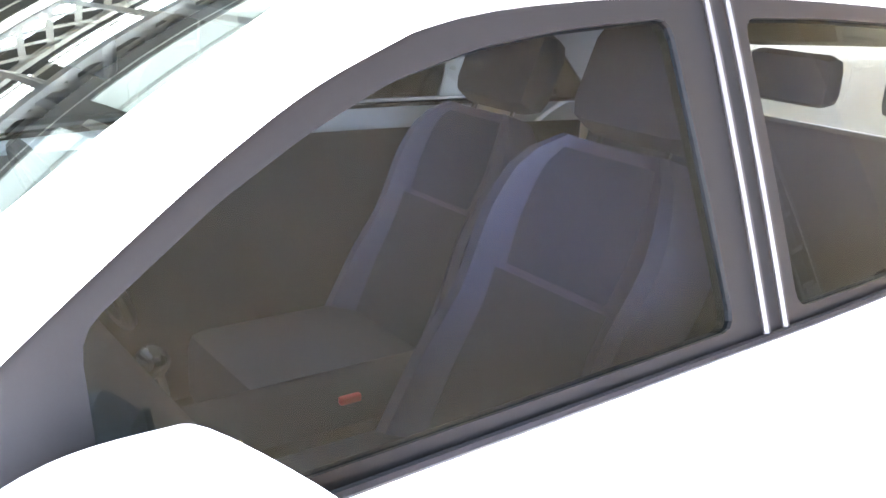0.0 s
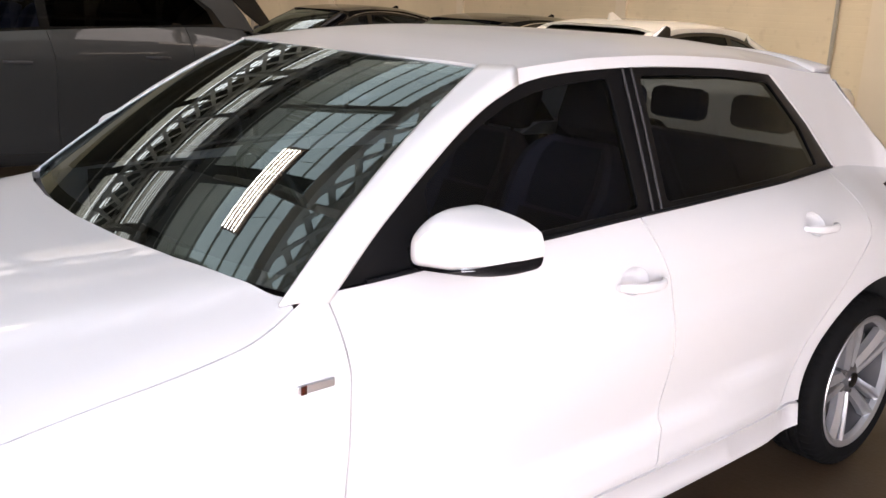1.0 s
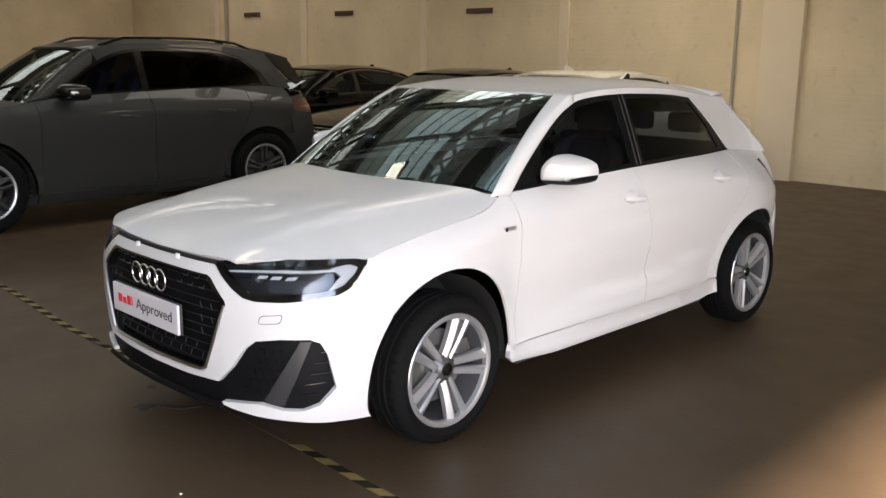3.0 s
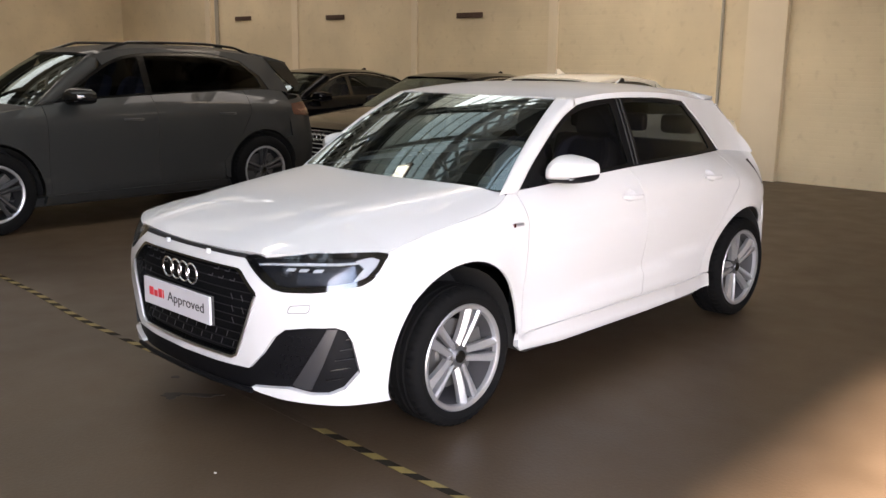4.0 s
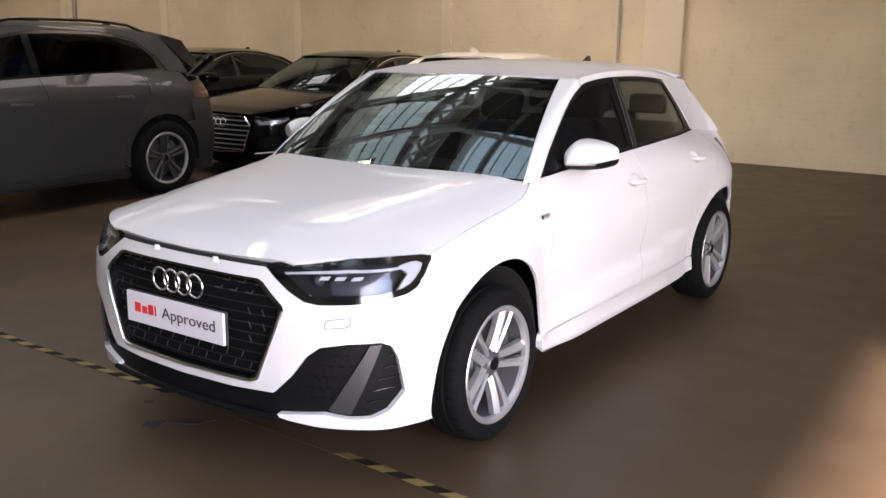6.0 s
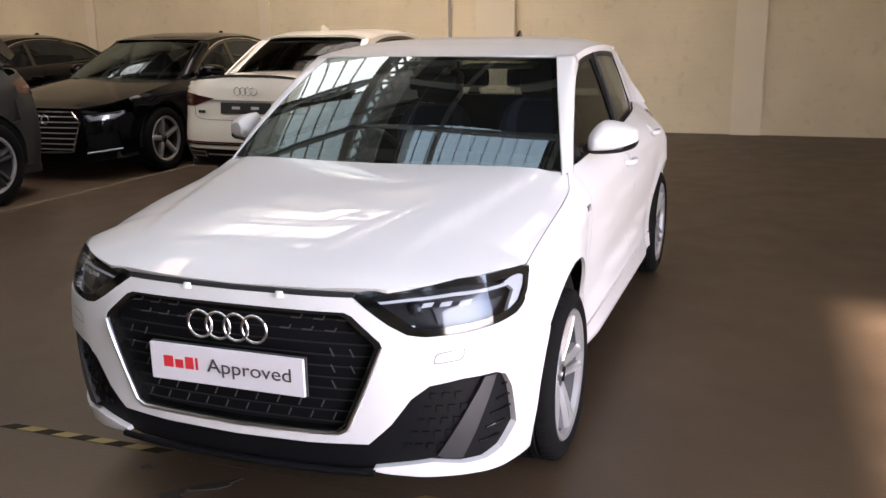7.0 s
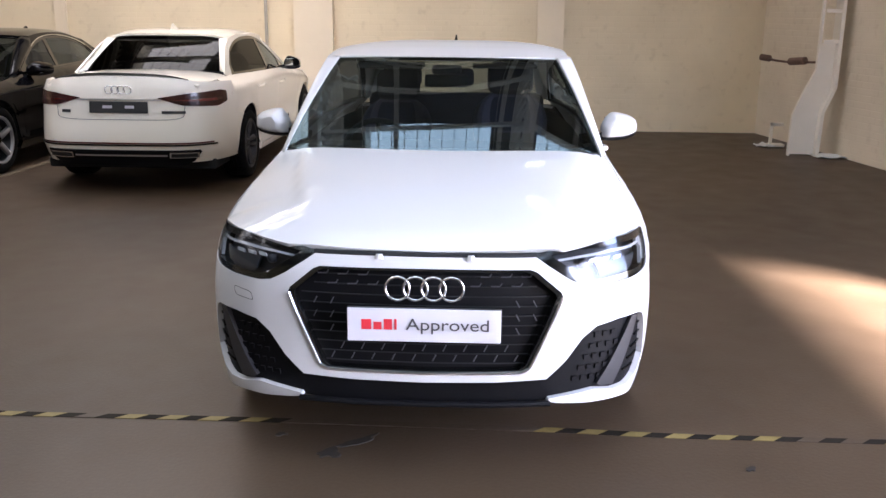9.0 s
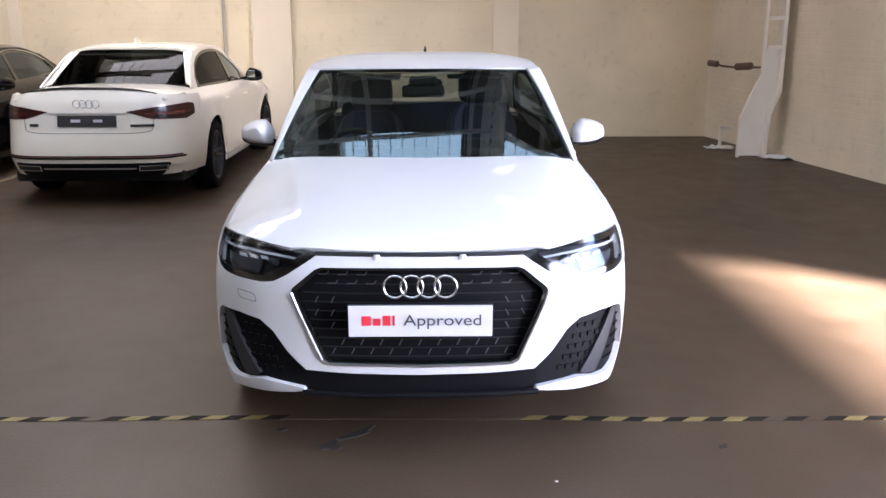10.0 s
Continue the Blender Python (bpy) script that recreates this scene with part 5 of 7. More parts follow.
    part("roof_aerial", bm, M_GLOSSBLACK, car, "small black roof aerial", smooth=True)
    # windscreen with its dark border
    border = [(-1, 0), (1, 0), (1, 1), (-1, 1)]
    clear = rounded([(-0.975, 0.045), (0.975, 0.045), (0.96, 0.955), (-0.96, 0.955)], 0.06, 4)
    scale = lambda pts: [(a * 0.6, b * 0.75) for a, b in pts]
    sc = lambda u, v: screen(u / 0.6, v / 0.75)
    patch("windscreen", offset(sc, -0.003), scale(border), G_SCREEN, car, step=0.05, thick=0.0, fine=0.02, label="tinted windscreen glass")
    patch("windscreen_border", offset(sc, -0.006), scale(border), M_GLOSSBLACK, car, holes=[scale(clear)], step=0.05, thick=0.0, fine=0.02, label="black windscreen edge print")
    bm = bmesh.new()
    tube(bm, [screen(a, -0.02) + Vector((0, -0.012, -0.016)) for a in steps(-0.93, 0.93, 24)], 0.014, 8)
    part("scuttle_seal", bm, M_PLASTIC, car, smooth=True)
    sheet("scuttle_panel", lambda a, b: screen(a, -0.02).lerp(Vector((a * 0.70, 0.20 + 0.13 * a * a, 0.955)), b), steps(-0.93, 0.93, 20), steps(0, 1, 3), M_PLASTIC, car)
    # sensor housing and rear-view mirror behind the glass
    bm = bmesh.new()
    p = screen(0, 0.90)
    box(bm, -0.075, 0.075, p.y + 0.01, p.y + 0.13, p.z - 0.055, p.z - 0.015, 0.012)
    part("sensor_housing", bm, M_CABIN, car)
    bm = bmesh.new()
    box(bm, -0.115, 0.115, p.y + 0.06, p.y + 0.085, p.z - 0.125, p.z - 0.060, 0.015)
    part("rear_view_mirror", bm, M_CABIN, car, smooth=True)
    for s in (1, -1):
        bm = bmesh.new()
        q = screen(0.5 * s, 0.93)
        box(bm, s * 0.13, s * 0.46, q.y + 0.05, q.y + 0.20, q.z - 0.035, q.z - 0.018, 0.006)
        part("sun_visor", bm, M_ROOFLINER, car, smooth=True)
    # headliner
    sheet("headliner", lambda x, y: H.roof(x * xr(y) * 0.97, y) + Vector((0, 0, -0.035)), steps(-1, 1, 10), steps(1.02, 2.6, 12), M_ROOFLINER, car)
    build_hero_front(car)
    build_hero_rear(car)
    build_hero_cabin(car)
    for s in (1, -1):
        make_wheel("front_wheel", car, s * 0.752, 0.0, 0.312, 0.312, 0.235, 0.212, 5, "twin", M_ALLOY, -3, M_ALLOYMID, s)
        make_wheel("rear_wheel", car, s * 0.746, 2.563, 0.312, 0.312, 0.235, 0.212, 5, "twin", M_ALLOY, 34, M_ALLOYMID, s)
    return car


def screen(a, b):
    """The windscreen surface: a across (-1 to 1), b up from the base (0) to the roof (1)."""
    base = Vector((0.724 * a, 0.245 + 0.130 * a * a, 0.999 - 0.003 * a * a))
    top = Vector((0.560 * a, 0.915 + 0.060 * a * a, 1.394 - 0.009 * a * a))
    p = base.lerp(top, b)
    bulge = 0.030 * 4 * b * (1 - b) * (1 - 0.35 * a * a)
    return p + Vector((0, -0.50, 0.86)) * bulge


def build_hero_front(car):
    H = HERO
    sx, sy = H.sx, H.sy
    arch = [(sy(y), z) for y, z in arc(-0.01, 0.322, 0.418, 42, -14, 12)]
    lamp_low = [(sx(0.385), 0.806), (sx(0.435), 0.770), (sx(0.50), 0.725), (sx(0.552), 0.697), (sx(0.60), 0.690), (sx(0.70), 0.694), (sx(0.775), 0.705), (sy(-0.55), 0.716), (sy(-0.52), 0.728)]
    gill = [(sx(0.455), 0.283), (sx(0.62), 0.301), (sx(0.70), 0.284), (sx(0.755), 0.284), (sx(0.790), 0.306), (sx(0.812), 0.370), (sx(0.800), 0.50), (sx(0.788), 0.548), (sx(0.768), 0.563), (sx(0.69), 0.560), (sx(0.605), 0.545), (sx(0.555), 0.505), (sx(0.50), 0.425), (sx(0.435), 0.360)]
    half = [(0, 0.806), (sx(0.385), 0.806)] + lamp_low[1:] + [(sy(-0.470), 0.716), (sy(-0.39), 0.672), (sy(-0.325), 0.628)] + arch
    half += [(sy(-0.41), 0.214), (sx(0.80), 0.228), (sx(0.74), 0.240), (sx(0.60), 0.250), (sx(0.50), 0.262), (sx(0.45), 0.272)] + gill + [(sx(0.25), 0.352), (0, 0.349)]
    hexa = sym([(0, 0.759), (sx(0.372), 0.757), (sx(0.395), 0.748), (sx(0.476), 0.678), (sx(0.482), 0.662), (sx(0.375), 0.408), (sx(0.350), 0.390), (0, 0.386)])
    patch("front_bumper", H.nose, sym(half), M_WHITE, car, holes=[hexa], step=0.035, thick=0.03, flip=False, fine=0.018)
    # black lower grille and air intakes, set back
    low = [(0, 0.347), (sx(0.25), 0.350), (sx(0.430), 0.358)] + gill[::-1][1:] + [(sx(0.45), 0.270), (sx(0.40), 0.262), (0, 0.258)]
    back = offset(H.nose, -0.022)
    patch("lower_grille", back, sym(low), M_PLASTIC, car, step=0.04, thick=0.0, fine=0.025, label="black lower grille and intakes")
    bm = bmesh.new()
    pts = [H.nose(s, 0.268) + Vector((0, -0.006, 0)) for s in steps(-sx(0.46), sx(0.46), 30)]
    tube(bm, pts, 0.011, 8)
    part("front_lip", bm, M_PLASTIC, car, "black front lip", smooth=True)
    for s in (1, -1):
        fn = H.nose if s > 0 else mirror(H.nose)
        fl = s < 0
        o = lambda d: offset(fn, d * s)
        blade = [(sx(0.745), 0.552), (sx(0.772), 0.553), (sx(0.700), 0.300), (sx(0.650), 0.306), (sx(0.632), 0.318)]
        patch("intake_blade", o(-0.006), blade, M_BLADE, car, step=0.03, flip=fl, thick=0.016, label="satin grey intake blade")
        for k in range(5):
            for j in range(4):
                x, z = 0.545 + 0.032 * j + 0.018 * k, 0.345 + 0.040 * k
                p = fn(sx(x), z)
                if x > 0.70 or z > 0.545:
                    continue
                patch("intake_slot", o(-0.016), [(sx(x) - 0.008, z - 0.009), (sx(x) + 0.012, z - 0.012), (sx(x) + 0.012, z + 0.008), (sx(x) - 0.008, z + 0.010)], M_PLASTIC, car, step=0.05, flip=fl, thick=0.006)
        for k in range(5):
            z = 0.34 + 0.042 * k
            x = 0.742 + 0.012 * k
            patch("intake_rib", o(-0.014), [(sx(x), z - 0.003), (sx(x + 0.045), z + 0.004), (sx(x + 0.045), z + 0.009), (sx(x), z + 0.002)], M_GLOSSBLACK, car, step=0.05, flip=fl, thick=0.008)
        # washer flap outline
        flap = rounded([(sx(0.618), 0.612), (sx(0.628), 0.640), (sx(0.70), 0.650), (sx(0.690), 0.620)], 0.012, 3)
        ring = rounded([(a + (0.0025 if a > sx(0.66) else -0.0025), b + (0.0022 if b > 0.63 else -0.0022)) for a, b in [(sx(0.618), 0.612), (sx(0.628), 0.640), (sx(0.70), 0.650), (sx(0.690), 0.620)]], 0.013, 3)
        patch("washer_flap_joint", o(0.0008), ring, M_PLATEDARK, car, holes=[flap], step=0.05, fine=0.02, flip=fl, thick=0.0)
        # headlamp: bowl, light guides, projector, lens
        lens = [(sx(0.388), 0.808), (sx(0.47), 0.822), (sx(0.56), 0.834), (sx(0.68), 0.842), (sy(-0.60), 0.842), (sy(-0.50), 0.836), (sy(-0.452), 0.825), (sy(-0.455), 0.795), (sy(-0.475), 0.762), (sy(-0.51), 0.733)] + lamp_low[::-1][1:-1]
        lens = [(a, min(b, 0.845)) for a, b in lens]
        lamp = patch("headlamp", o(-0.055), lens, M_LAMPDARK, car, step=0.04, flip=fl, thick=-0.05, label="swept headlamp with clear lens and white light guides")
        patch("lens", o(-0.002), lens, G_LAMP, lamp, step=0.04, flip=fl, thick=0.0, label="clear lens")
        patch("lens_border", o(-0.004), lens, M_GLOSSBLACK, lamp, holes=[[(sx(0.45) , 0.803), (sx(0.56), 0.815), (sx(0.70), 0.822), (sy(-0.52), 0.818), (sy(-0.485), 0.805), (sy(-0.50), 0.770), (sy(-0.545), 0.738), (sx(0.755), 0.725), (sx(0.62), 0.712), (sx(0.575), 0.716)]], step=0.04, flip=fl, thick=0.0, label="black lens edge")
        upper = [(sx(0.465), 0.789), (sx(0.56), 0.799), (sx(0.68), 0.808), (sy(-0.53), 0.808), (sy(-0.53), 0.800), (sx(0.68), 0.799), (sx(0.56), 0.791), (sx(0.475), 0.783)]
        patch("light_guide", o(-0.012), upper, M_LED, lamp, step=0.04, flip=fl, thick=0.012, label="white light guide")
        outer = [(sy(-0.585), 0.812), (sy(-0.515), 0.822), (sy(-0.482), 0.815), (sy(-0.492), 0.785), (sy(-0.53), 0.748), (sy(-0.585), 0.730), (sy(-0.560), 0.765), (sy(-0.545), 0.782)]
        patch("light_guide", o(-0.012), outer, M_LED, lamp, step=0.04, flip=fl, thick=0.012, label="white light guide")
        for k in range(3):
            a = 0.60 + 0.05 * k
            patch("light_step", o(-0.020), [(sx(a), 0.786), (sx(a + 0.03), 0.788), (sx(a + 0.022), 0.775), (sx(a - 0.008), 0.773)], M_LED, lamp, step=0.05, flip=fl, thick=0.01)
        patch("inner_bowl", o(-0.035), [(sx(0.625), 0.772), (sx(0.75), 0.778), (sy(-0.57), 0.772), (sx(0.775), 0.728), (sx(0.64), 0.722)], M_REFLECT, lamp, step=0.03, flip=fl, thick=0.01, label="dark grey reflector")
        p = fn(sx(0.575), 0.758)
        bm = bmesh.new()
        bmesh.ops.create_uvsphere(bm, u_segments=20, v_segments=12, radius=0.021, matrix=Matrix.Translation(p + Vector((-0.012 * s, 0.045, 0))))
        part("projector", bm, M_REFLECT, lamp, "round projector lens", smooth=True)
        line = [fn(sx(0.46), 0.782), fn(sx(0.535), 0.722), fn(sx(0.575), 0.718)]
        bm = bmesh.new()
        tube(bm, [Vector(q) + Vector((-0.006 * s, 0.012, 0)) for q in line], 0.003, 6)
        part("chrome_line", bm, M_CHROME, lamp, smooth=True)
    # grille: black frame, honeycomb plate, chrome surround along the lower sides
    inner = lambda pts, k, c: [(a * k, c + (b - c) * k) for a, b in pts]
    grille = patch("grille", offset(H.nose, -0.035), hexa, M_PLASTIC, car, step=0.05, thick=-0.03, label="black honeycomb radiator grille")
    frame_in = inner(hexa, 0.955, 0.58)
    patch("grille_frame", offset(H.nose, 0.001), hexa, M_GLOSSBLACK, grille, holes=[frame_in], step=0.05, thick=0.04, fine=0.03, label="gloss black grille frame")
    for s in (1, -1):
        pts = [(sx(0.480), 0.660), (sx(0.372), 0.404), (sx(0.345), 0.3895), (0, 0.3855)]
        bm = bmesh.new()
        ring = []
        for a, b in zip(pts, pts[1:]):
            ring += [(a[0] + (b[0] - a[0]) * t, a[1] + (b[1] - a[1]) * t) for t in steps(0, 1, 8)[:-1]]
        ring.append(pts[-1])
        tube(bm, [Vector((s * q.x, q.y, q.z)) for q in [H.nose(a, b) + Vector((0, -0.004, 0)) for a, b in ring]], 0.0055, 8)
        part("chrome_surround", bm, M_SATIN, grille, "bright trim strip", smooth=True)
    # honeycomb bars and bright dashes
    spots = []
    for row, z in enumerate((0.732, 0.700)):
        for k in range(-5, 6):
            x = 0.072 * (k + 0.5 * (row % 2))
            if 0.165 < abs(x) < 0.36 + (0.735 - z) * 1.0:
                spots.append((x, z, 0))
    for row, z in enumerate((0.472, 0.435)):
        for k in range(-5, 6):
            x = 0.072 * (k + 0.5 * (row % 2))
            if abs(x) < 0.345 - (0.472 - z) * 0.5:
                spots.append((x, z, 1))
    for z in (0.635, 0.585, 0.535):
        for x in (0.325, 0.385):
            if x < 0.43 - (0.665 - z) * 0.42:
                spots += [(x, z, -1), (-x, z, 1)]
    for x, z, kind in spots:
        p = H.nose(sx(x), z) + Vector((0, 0.020, 0))
        bm = bmesh.new()
        if kind:
            bar(bm, (p.x - 0.006 * kind, p.y, p.z - 0.012), (p.x + 0.006 * kind, p.y, p.z + 0.012), 0.0012, 0.004)
        else:
            bar(bm, (p.x - 0.020, p.y, p.z - 0.003), (p.x + 0.011, p.y, p.z - 0.003), 0.0016, 0.004)
            bar(bm, (p.x + 0.011, p.y, p.z - 0.003), (p.x + 0.018, p.y, p.z + 0.009), 0.0016, 0.004)
        part("grille_dash", bm, M_DASH, grille)
    for row in range(11):
        z = 0.745 - 0.035 * row
        lim = 0.36 if z > 0.73 else 0.36 + (0.735 - z) * 1.3 if z > 0.665 else 0.45 - (0.665 - z) * 0.42
        bm = bmesh.new()
        tube(bm, [H.nose(sx(x), z - 0.017) + Vector((0, 0.028, 0)) for x in steps(-lim, lim, 16)], 0.0030, 5)
        part("grille_bar", bm, M_CABIN, grille, smooth=True)
    rings("badge", grille, (0.002, -0.858, 0.695), 0.0412, 0.0620, 0.0046, M_CHROME)
    # show plate: coloured bar for the maker's word, then the readable word
    bm = bmesh.new()
    box(bm, -0.262, 0.266, -0.884, -0.872, 0.512, 0.630, 0.003)
    plate = part("show_plate", bm, M_PLATE, car, "white dealer show plate with red bars and the word Approved")
    bm = bmesh.new()
    box(bm, -0.265, 0.269, -0.871, -0.862, 0.509, 0.632, 0.003)
    part("plate_holder", bm, M_PLATEDARK, plate)
    bm = bmesh.new()
    box(bm, -0.10, 0.10, -0.873, -0.82, 0.55, 0.60)
    part("plate_bracket", bm, M_PLATEDARK, plate)
    x = -0.213
    for w, h0, h1 in ((0.034, 0, 0.036), (0.028, 0, 0.027), (0.029, 0, 0.038), (0.008, 0, 0.038)):
        bm = bmesh.new()
        box(bm, x, x + w, -0.8856, -0.8838, 0.556 + h0, 0.556 + h1)
        part("word_bar", bm, M_INK_RED, plate, "red bar")
        x += w + 0.0075
    cu = bpy.data.curves.new("word", "FONT")
    cu.body, cu.size, cu.extrude = "Approved", 0.060, 0.0008
    tx = new("word_approved", cu)
    tx.data.materials.append(M_INK_DARK)
    tx.parent = plate
    bpy.context.view_layer.update()
    w = tx.dimensions.x
    tx.matrix_basis = pose(-0.060, -0.8852, 0.556, 90, 0, 0) @ Matrix.Diagonal((0.285 / max(w, 0.01), 1, 1, 1))
    tx["label"] = "dark grey printed word"
    # slit below the bonnet edge with two rubber buffers
    bm = bmesh.new()
    tube(bm, [H.nose(sx(x), 0.806) + Vector((0, 0.006, -0.006)) for x in steps(-0.40, 0.40, 24)], 0.0115, 6)
    part("bonnet_gap_seal", bm, M_CABIN, car, smooth=True)
    for x in (-0.163, 0.165):
        bm = bmesh.new()
        p = H.nose(sx(x), 0.803)
        rod(bm, p + Vector((0, -0.006, -0.016)), p + Vector((0, -0.002, 0.002)), 0.017, 14, 0.011)
        part("bonnet_buffer", bm, M_WHITE, car, smooth=True)


def build_hero_rear(car):
    H = HERO
    sx = lambda x: H.sx(x, "tail")
    sy = lambda y: H.sy(y, "tail")
    arch = [(sy(y), z) for y, z in arc(2.563, 0.31, 0.397, 141, 190, 10)]
    half = [(0, 0.74), (sx(0.55), 0.74), (sx(0.70), 0.76), (sy(2.915), 0.75)] + arch + [(sy(2.945), 0.23), (sx(0.7), 0.23), (0, 0.23)]
    patch("rear_bumper", offset(H.tail, -0.003), sym(half)[::-1], M_WHITE, car, step=0.05, flip=True, thick=0.02)
    lamp = [(sx(0.42), 0.93), (sy(2.91), 0.955), (sy(2.90), 0.86), (sy(2.92), 0.80), (sx(0.45), 0.80)]
    for s in (1, -1):
        fn = H.tail if s > 0 else mirror(H.tail)
        patch("tail_lamp", offset(fn, -0.004 * s), lamp, M_REDLAMP, car, step=0.04, flip=s > 0, thick=-0.02, label="dark red tail lamp")
    gate = [(0, 1.0), (sx(0.60), 1.0), (sx(0.70), 0.965), (sy(2.915), 0.96), (sx(0.42), 0.935), (sx(0.45), 0.795), (sx(0.62), 0.79), (sx(0.62), 0.745), (0, 0.745)]
    patch("tailgate", offset(H.tail, 0.002), sym(gate)[::-1], M_WHITE, car, step=0.05, flip=True, thick=0.015)
    # rear glass between roof and tailgate, with the spoiler over it
    def rear_glass(a, b):
        t = Vector((0.50 * a, 2.74 - 0.07 * a * a, 1.335 - 0.02 * a * a))
        l = Vector((0.585 * a, 3.04 - 0.08 * a * a, 1.0))
        return t.lerp(l, b)
    patch("rear_screen", lambda u, v: rear_glass(u / 0.5, v / 0.4), [(-0.5, 0), (0.5, 0), (0.5, 0.4), (-0.5, 0.4)], G_REAR, car, step=0.07, thick=0.0, flip=True, label="rear window glass")
    edge_y = Curve((0, 2.658), (0.25, 2.72), (0.6, 2.86), (0.8, 2.905), (1, 2.944))
    edge_z = Curve((0, 1.307), (0.25, 1.250), (0.6, 1.130), (0.8, 1.078), (1, 1.001))
    for s in (1, -1):
        def pil(a, b, s=s):
            e = rear_glass(1.0, a)
            q = H.glass(edge_y(a), edge_z(a))
            p = e.lerp(q, b)
            return Vector((s * p.x, p.y, p.z))
        sheet("rear_pillar", pil, steps(0, 1, 8), steps(0, 1, 4), M_WHITE, car, thick=0.01 if s < 0 else -0.01, flip=s > 0)
        bm = bmesh.new()
        vs = [bm.verts.new((s * x, y, z)) for x, y, z in ((0.515, 2.64, 1.332), (0.552, 2.665, 1.305), (0.566, 2.725, 1.252), (0.560, 2.775, 1.212), (0.520, 2.755, 1.222))]
        bm.faces.new(vs)
        r = bmesh.ops.extrude_face_region(bm, geom=bm.faces[:])
        bmesh.ops.translate(bm, vec=(-0.02 * s, 0.0, 0), verts=[v for v in r["geom"] if isinstance(v, bmesh.types.BMVert)])
        part("spoiler_fin", bm, M_GLOSSBLACK, car, "gloss black spoiler fin")
    def spoil(x, b):
        p = H.roof(x, 2.50)
        e = Vector((x * 0.96, 2.77 - 0.11 * (x / 0.54) ** 2, 1.374 - 0.020 * (x / 0.54) ** 2))
        return p.lerp(e, b) + Vector((0, 0, 0.006 + 0.008 * math.sin(b * 3.1)))
    sheet("roof_spoiler", spoil, steps(-0.545, 0.545, 16), steps(0, 1, 5), M_WHITE, car, thick=0.022)


def build_hero_cabin(car):
    H = HERO
    for s in (1, -1):
        seat(car, s * 0.345, 1.395 if s > 0 else 1.68, 0.565 if s > 0 else 0.50)
    bm = bmesh.new()
    box(bm, -0.60, 0.60, 1.98, 2.38, 0.50, 0.68, 0.05)
    box(bm, -0.60, 0.60, 2.36, 2.50, 0.62, 1.10, 0.05, Matrix.Translation((0, 2.4, 0.6)) @ Matrix.Rotation(radians(-16), 4, "X") @ Matrix.Translation((0, -2.4, -0.6)))
    rs = part("rear_bench", bm, M_SEAT, car, "dark rear bench seat", smooth=True)
    for x in (-0.36, 0.0, 0.36):
        bm = bmesh.new()
        box(bm, x - 0.12, x + 0.12, 2.50, 2.58, 1.12, 1.24, 0.03)
        part("headrest", bm, M_SEAT, rs, smooth=True)
    # dashboard
    def dash(x, t):
        prof = [(0.40, 0.965), (0.62, 0.985), (0.78, 0.985), (0.86, 0.955), (0.88, 0.86), (0.84, 0.70), (0.80, 0.50)]
        i = min(int(t), len(prof) - 2)
        f = t - i
        y = prof[i][0] + (prof[i + 1][0] - prof[i][0]) * f
        z = prof[i][1] + (prof[i + 1][1] - prof[i][1]) * f
        return Vector((x, y + 0.10 * (x / 0.7) ** 2 * (1 if t < 2 else 0.2), z - 0.02 * (x / 0.7) ** 2))
    d = sheet("dashboard", dash, steps(-0.70, 0.70, 20), steps(0, 6, 18), M_CABIN, car, label="black moulded dashboard")
    bm = bmesh.new()
    box(bm, -0.11, 0.11, 0.80, 1.75, 0.42, 0.66, 0.03)
    c = part("centre_console", bm, M_CABIN, car, smooth=True)
    bm = bmesh.new()
    rod(bm, (0, 1.02, 0.64), (0, 0.99, 0.78), 0.012, 10)
    bmesh.ops.create_uvsphere(bm, u_segments=14, v_segments=10, radius=0.028, matrix=Matrix.Translation((0, 0.985, 0.795)))
    part("gear_lever", bm, M_GLOSSBLACK, c, smooth=True)
    bm = bmesh.new()
    box(bm, -0.12, 0.12, 0.855, 0.875, 0.80, 0.93, 0.01)
    part("display_screen", bm, M_GLOSSBLACK, d, "dark display screen")
    # steering wheel on the car's right
    wheel_m = Matrix.Translation((-0.355, 0.97, 0.90)) @ Matrix.Rotation(radians(-66), 4, "X")
    bm = bmesh.new()
    tube_pts = [(0.182 * math.cos(a), 0.182 * math.sin(a), 0) for a in [2 * math.pi * i / 40 for i in range(41)]]
    tube(bm, tube_pts, 0.015, 8)
    bmesh.ops.transform(bm, matrix=wheel_m, verts=bm.verts)
    sw = part("steering_wheel", bm, M_CABIN, car, "black leather steering wheel", smooth=True)
    bm = bmesh.new()
    box(bm, -0.07, 0.07, -0.06, 0.06, -0.03, 0.02, 0.02, wheel_m)
    for a in (0, 180, 270):
        rod(bm, wheel_m @ Vector((0.05 * math.cos(radians(a)), 0.05 * math.sin(radians(a)), 0)), wheel_m @ Vector((0.18 * math.cos(radians(a)), 0.18 * math.sin(radians(a)), 0)), 0.014, 8)
    part("steering_boss", bm, M_CABIN, sw, smooth=True)
    for s in (1, -1):
        sheet("door_trim", lambda y, z, s=s: Vector((s * (min(H.side(y, min(z, 0.95)).x, H.xb(y)) - 0.07), y, z)), steps(0.50, 2.45, 20), steps(0.35, 0.985, 8), M_CABIN, car)
    bm = bmesh.new()
    box(bm, 0.10, 0.115, 1.06, 1.085, 0.665, 0.682, 0.004)
    part("yellow_tag", bm, M_YELLOWTAG, c, "small yellow tag")
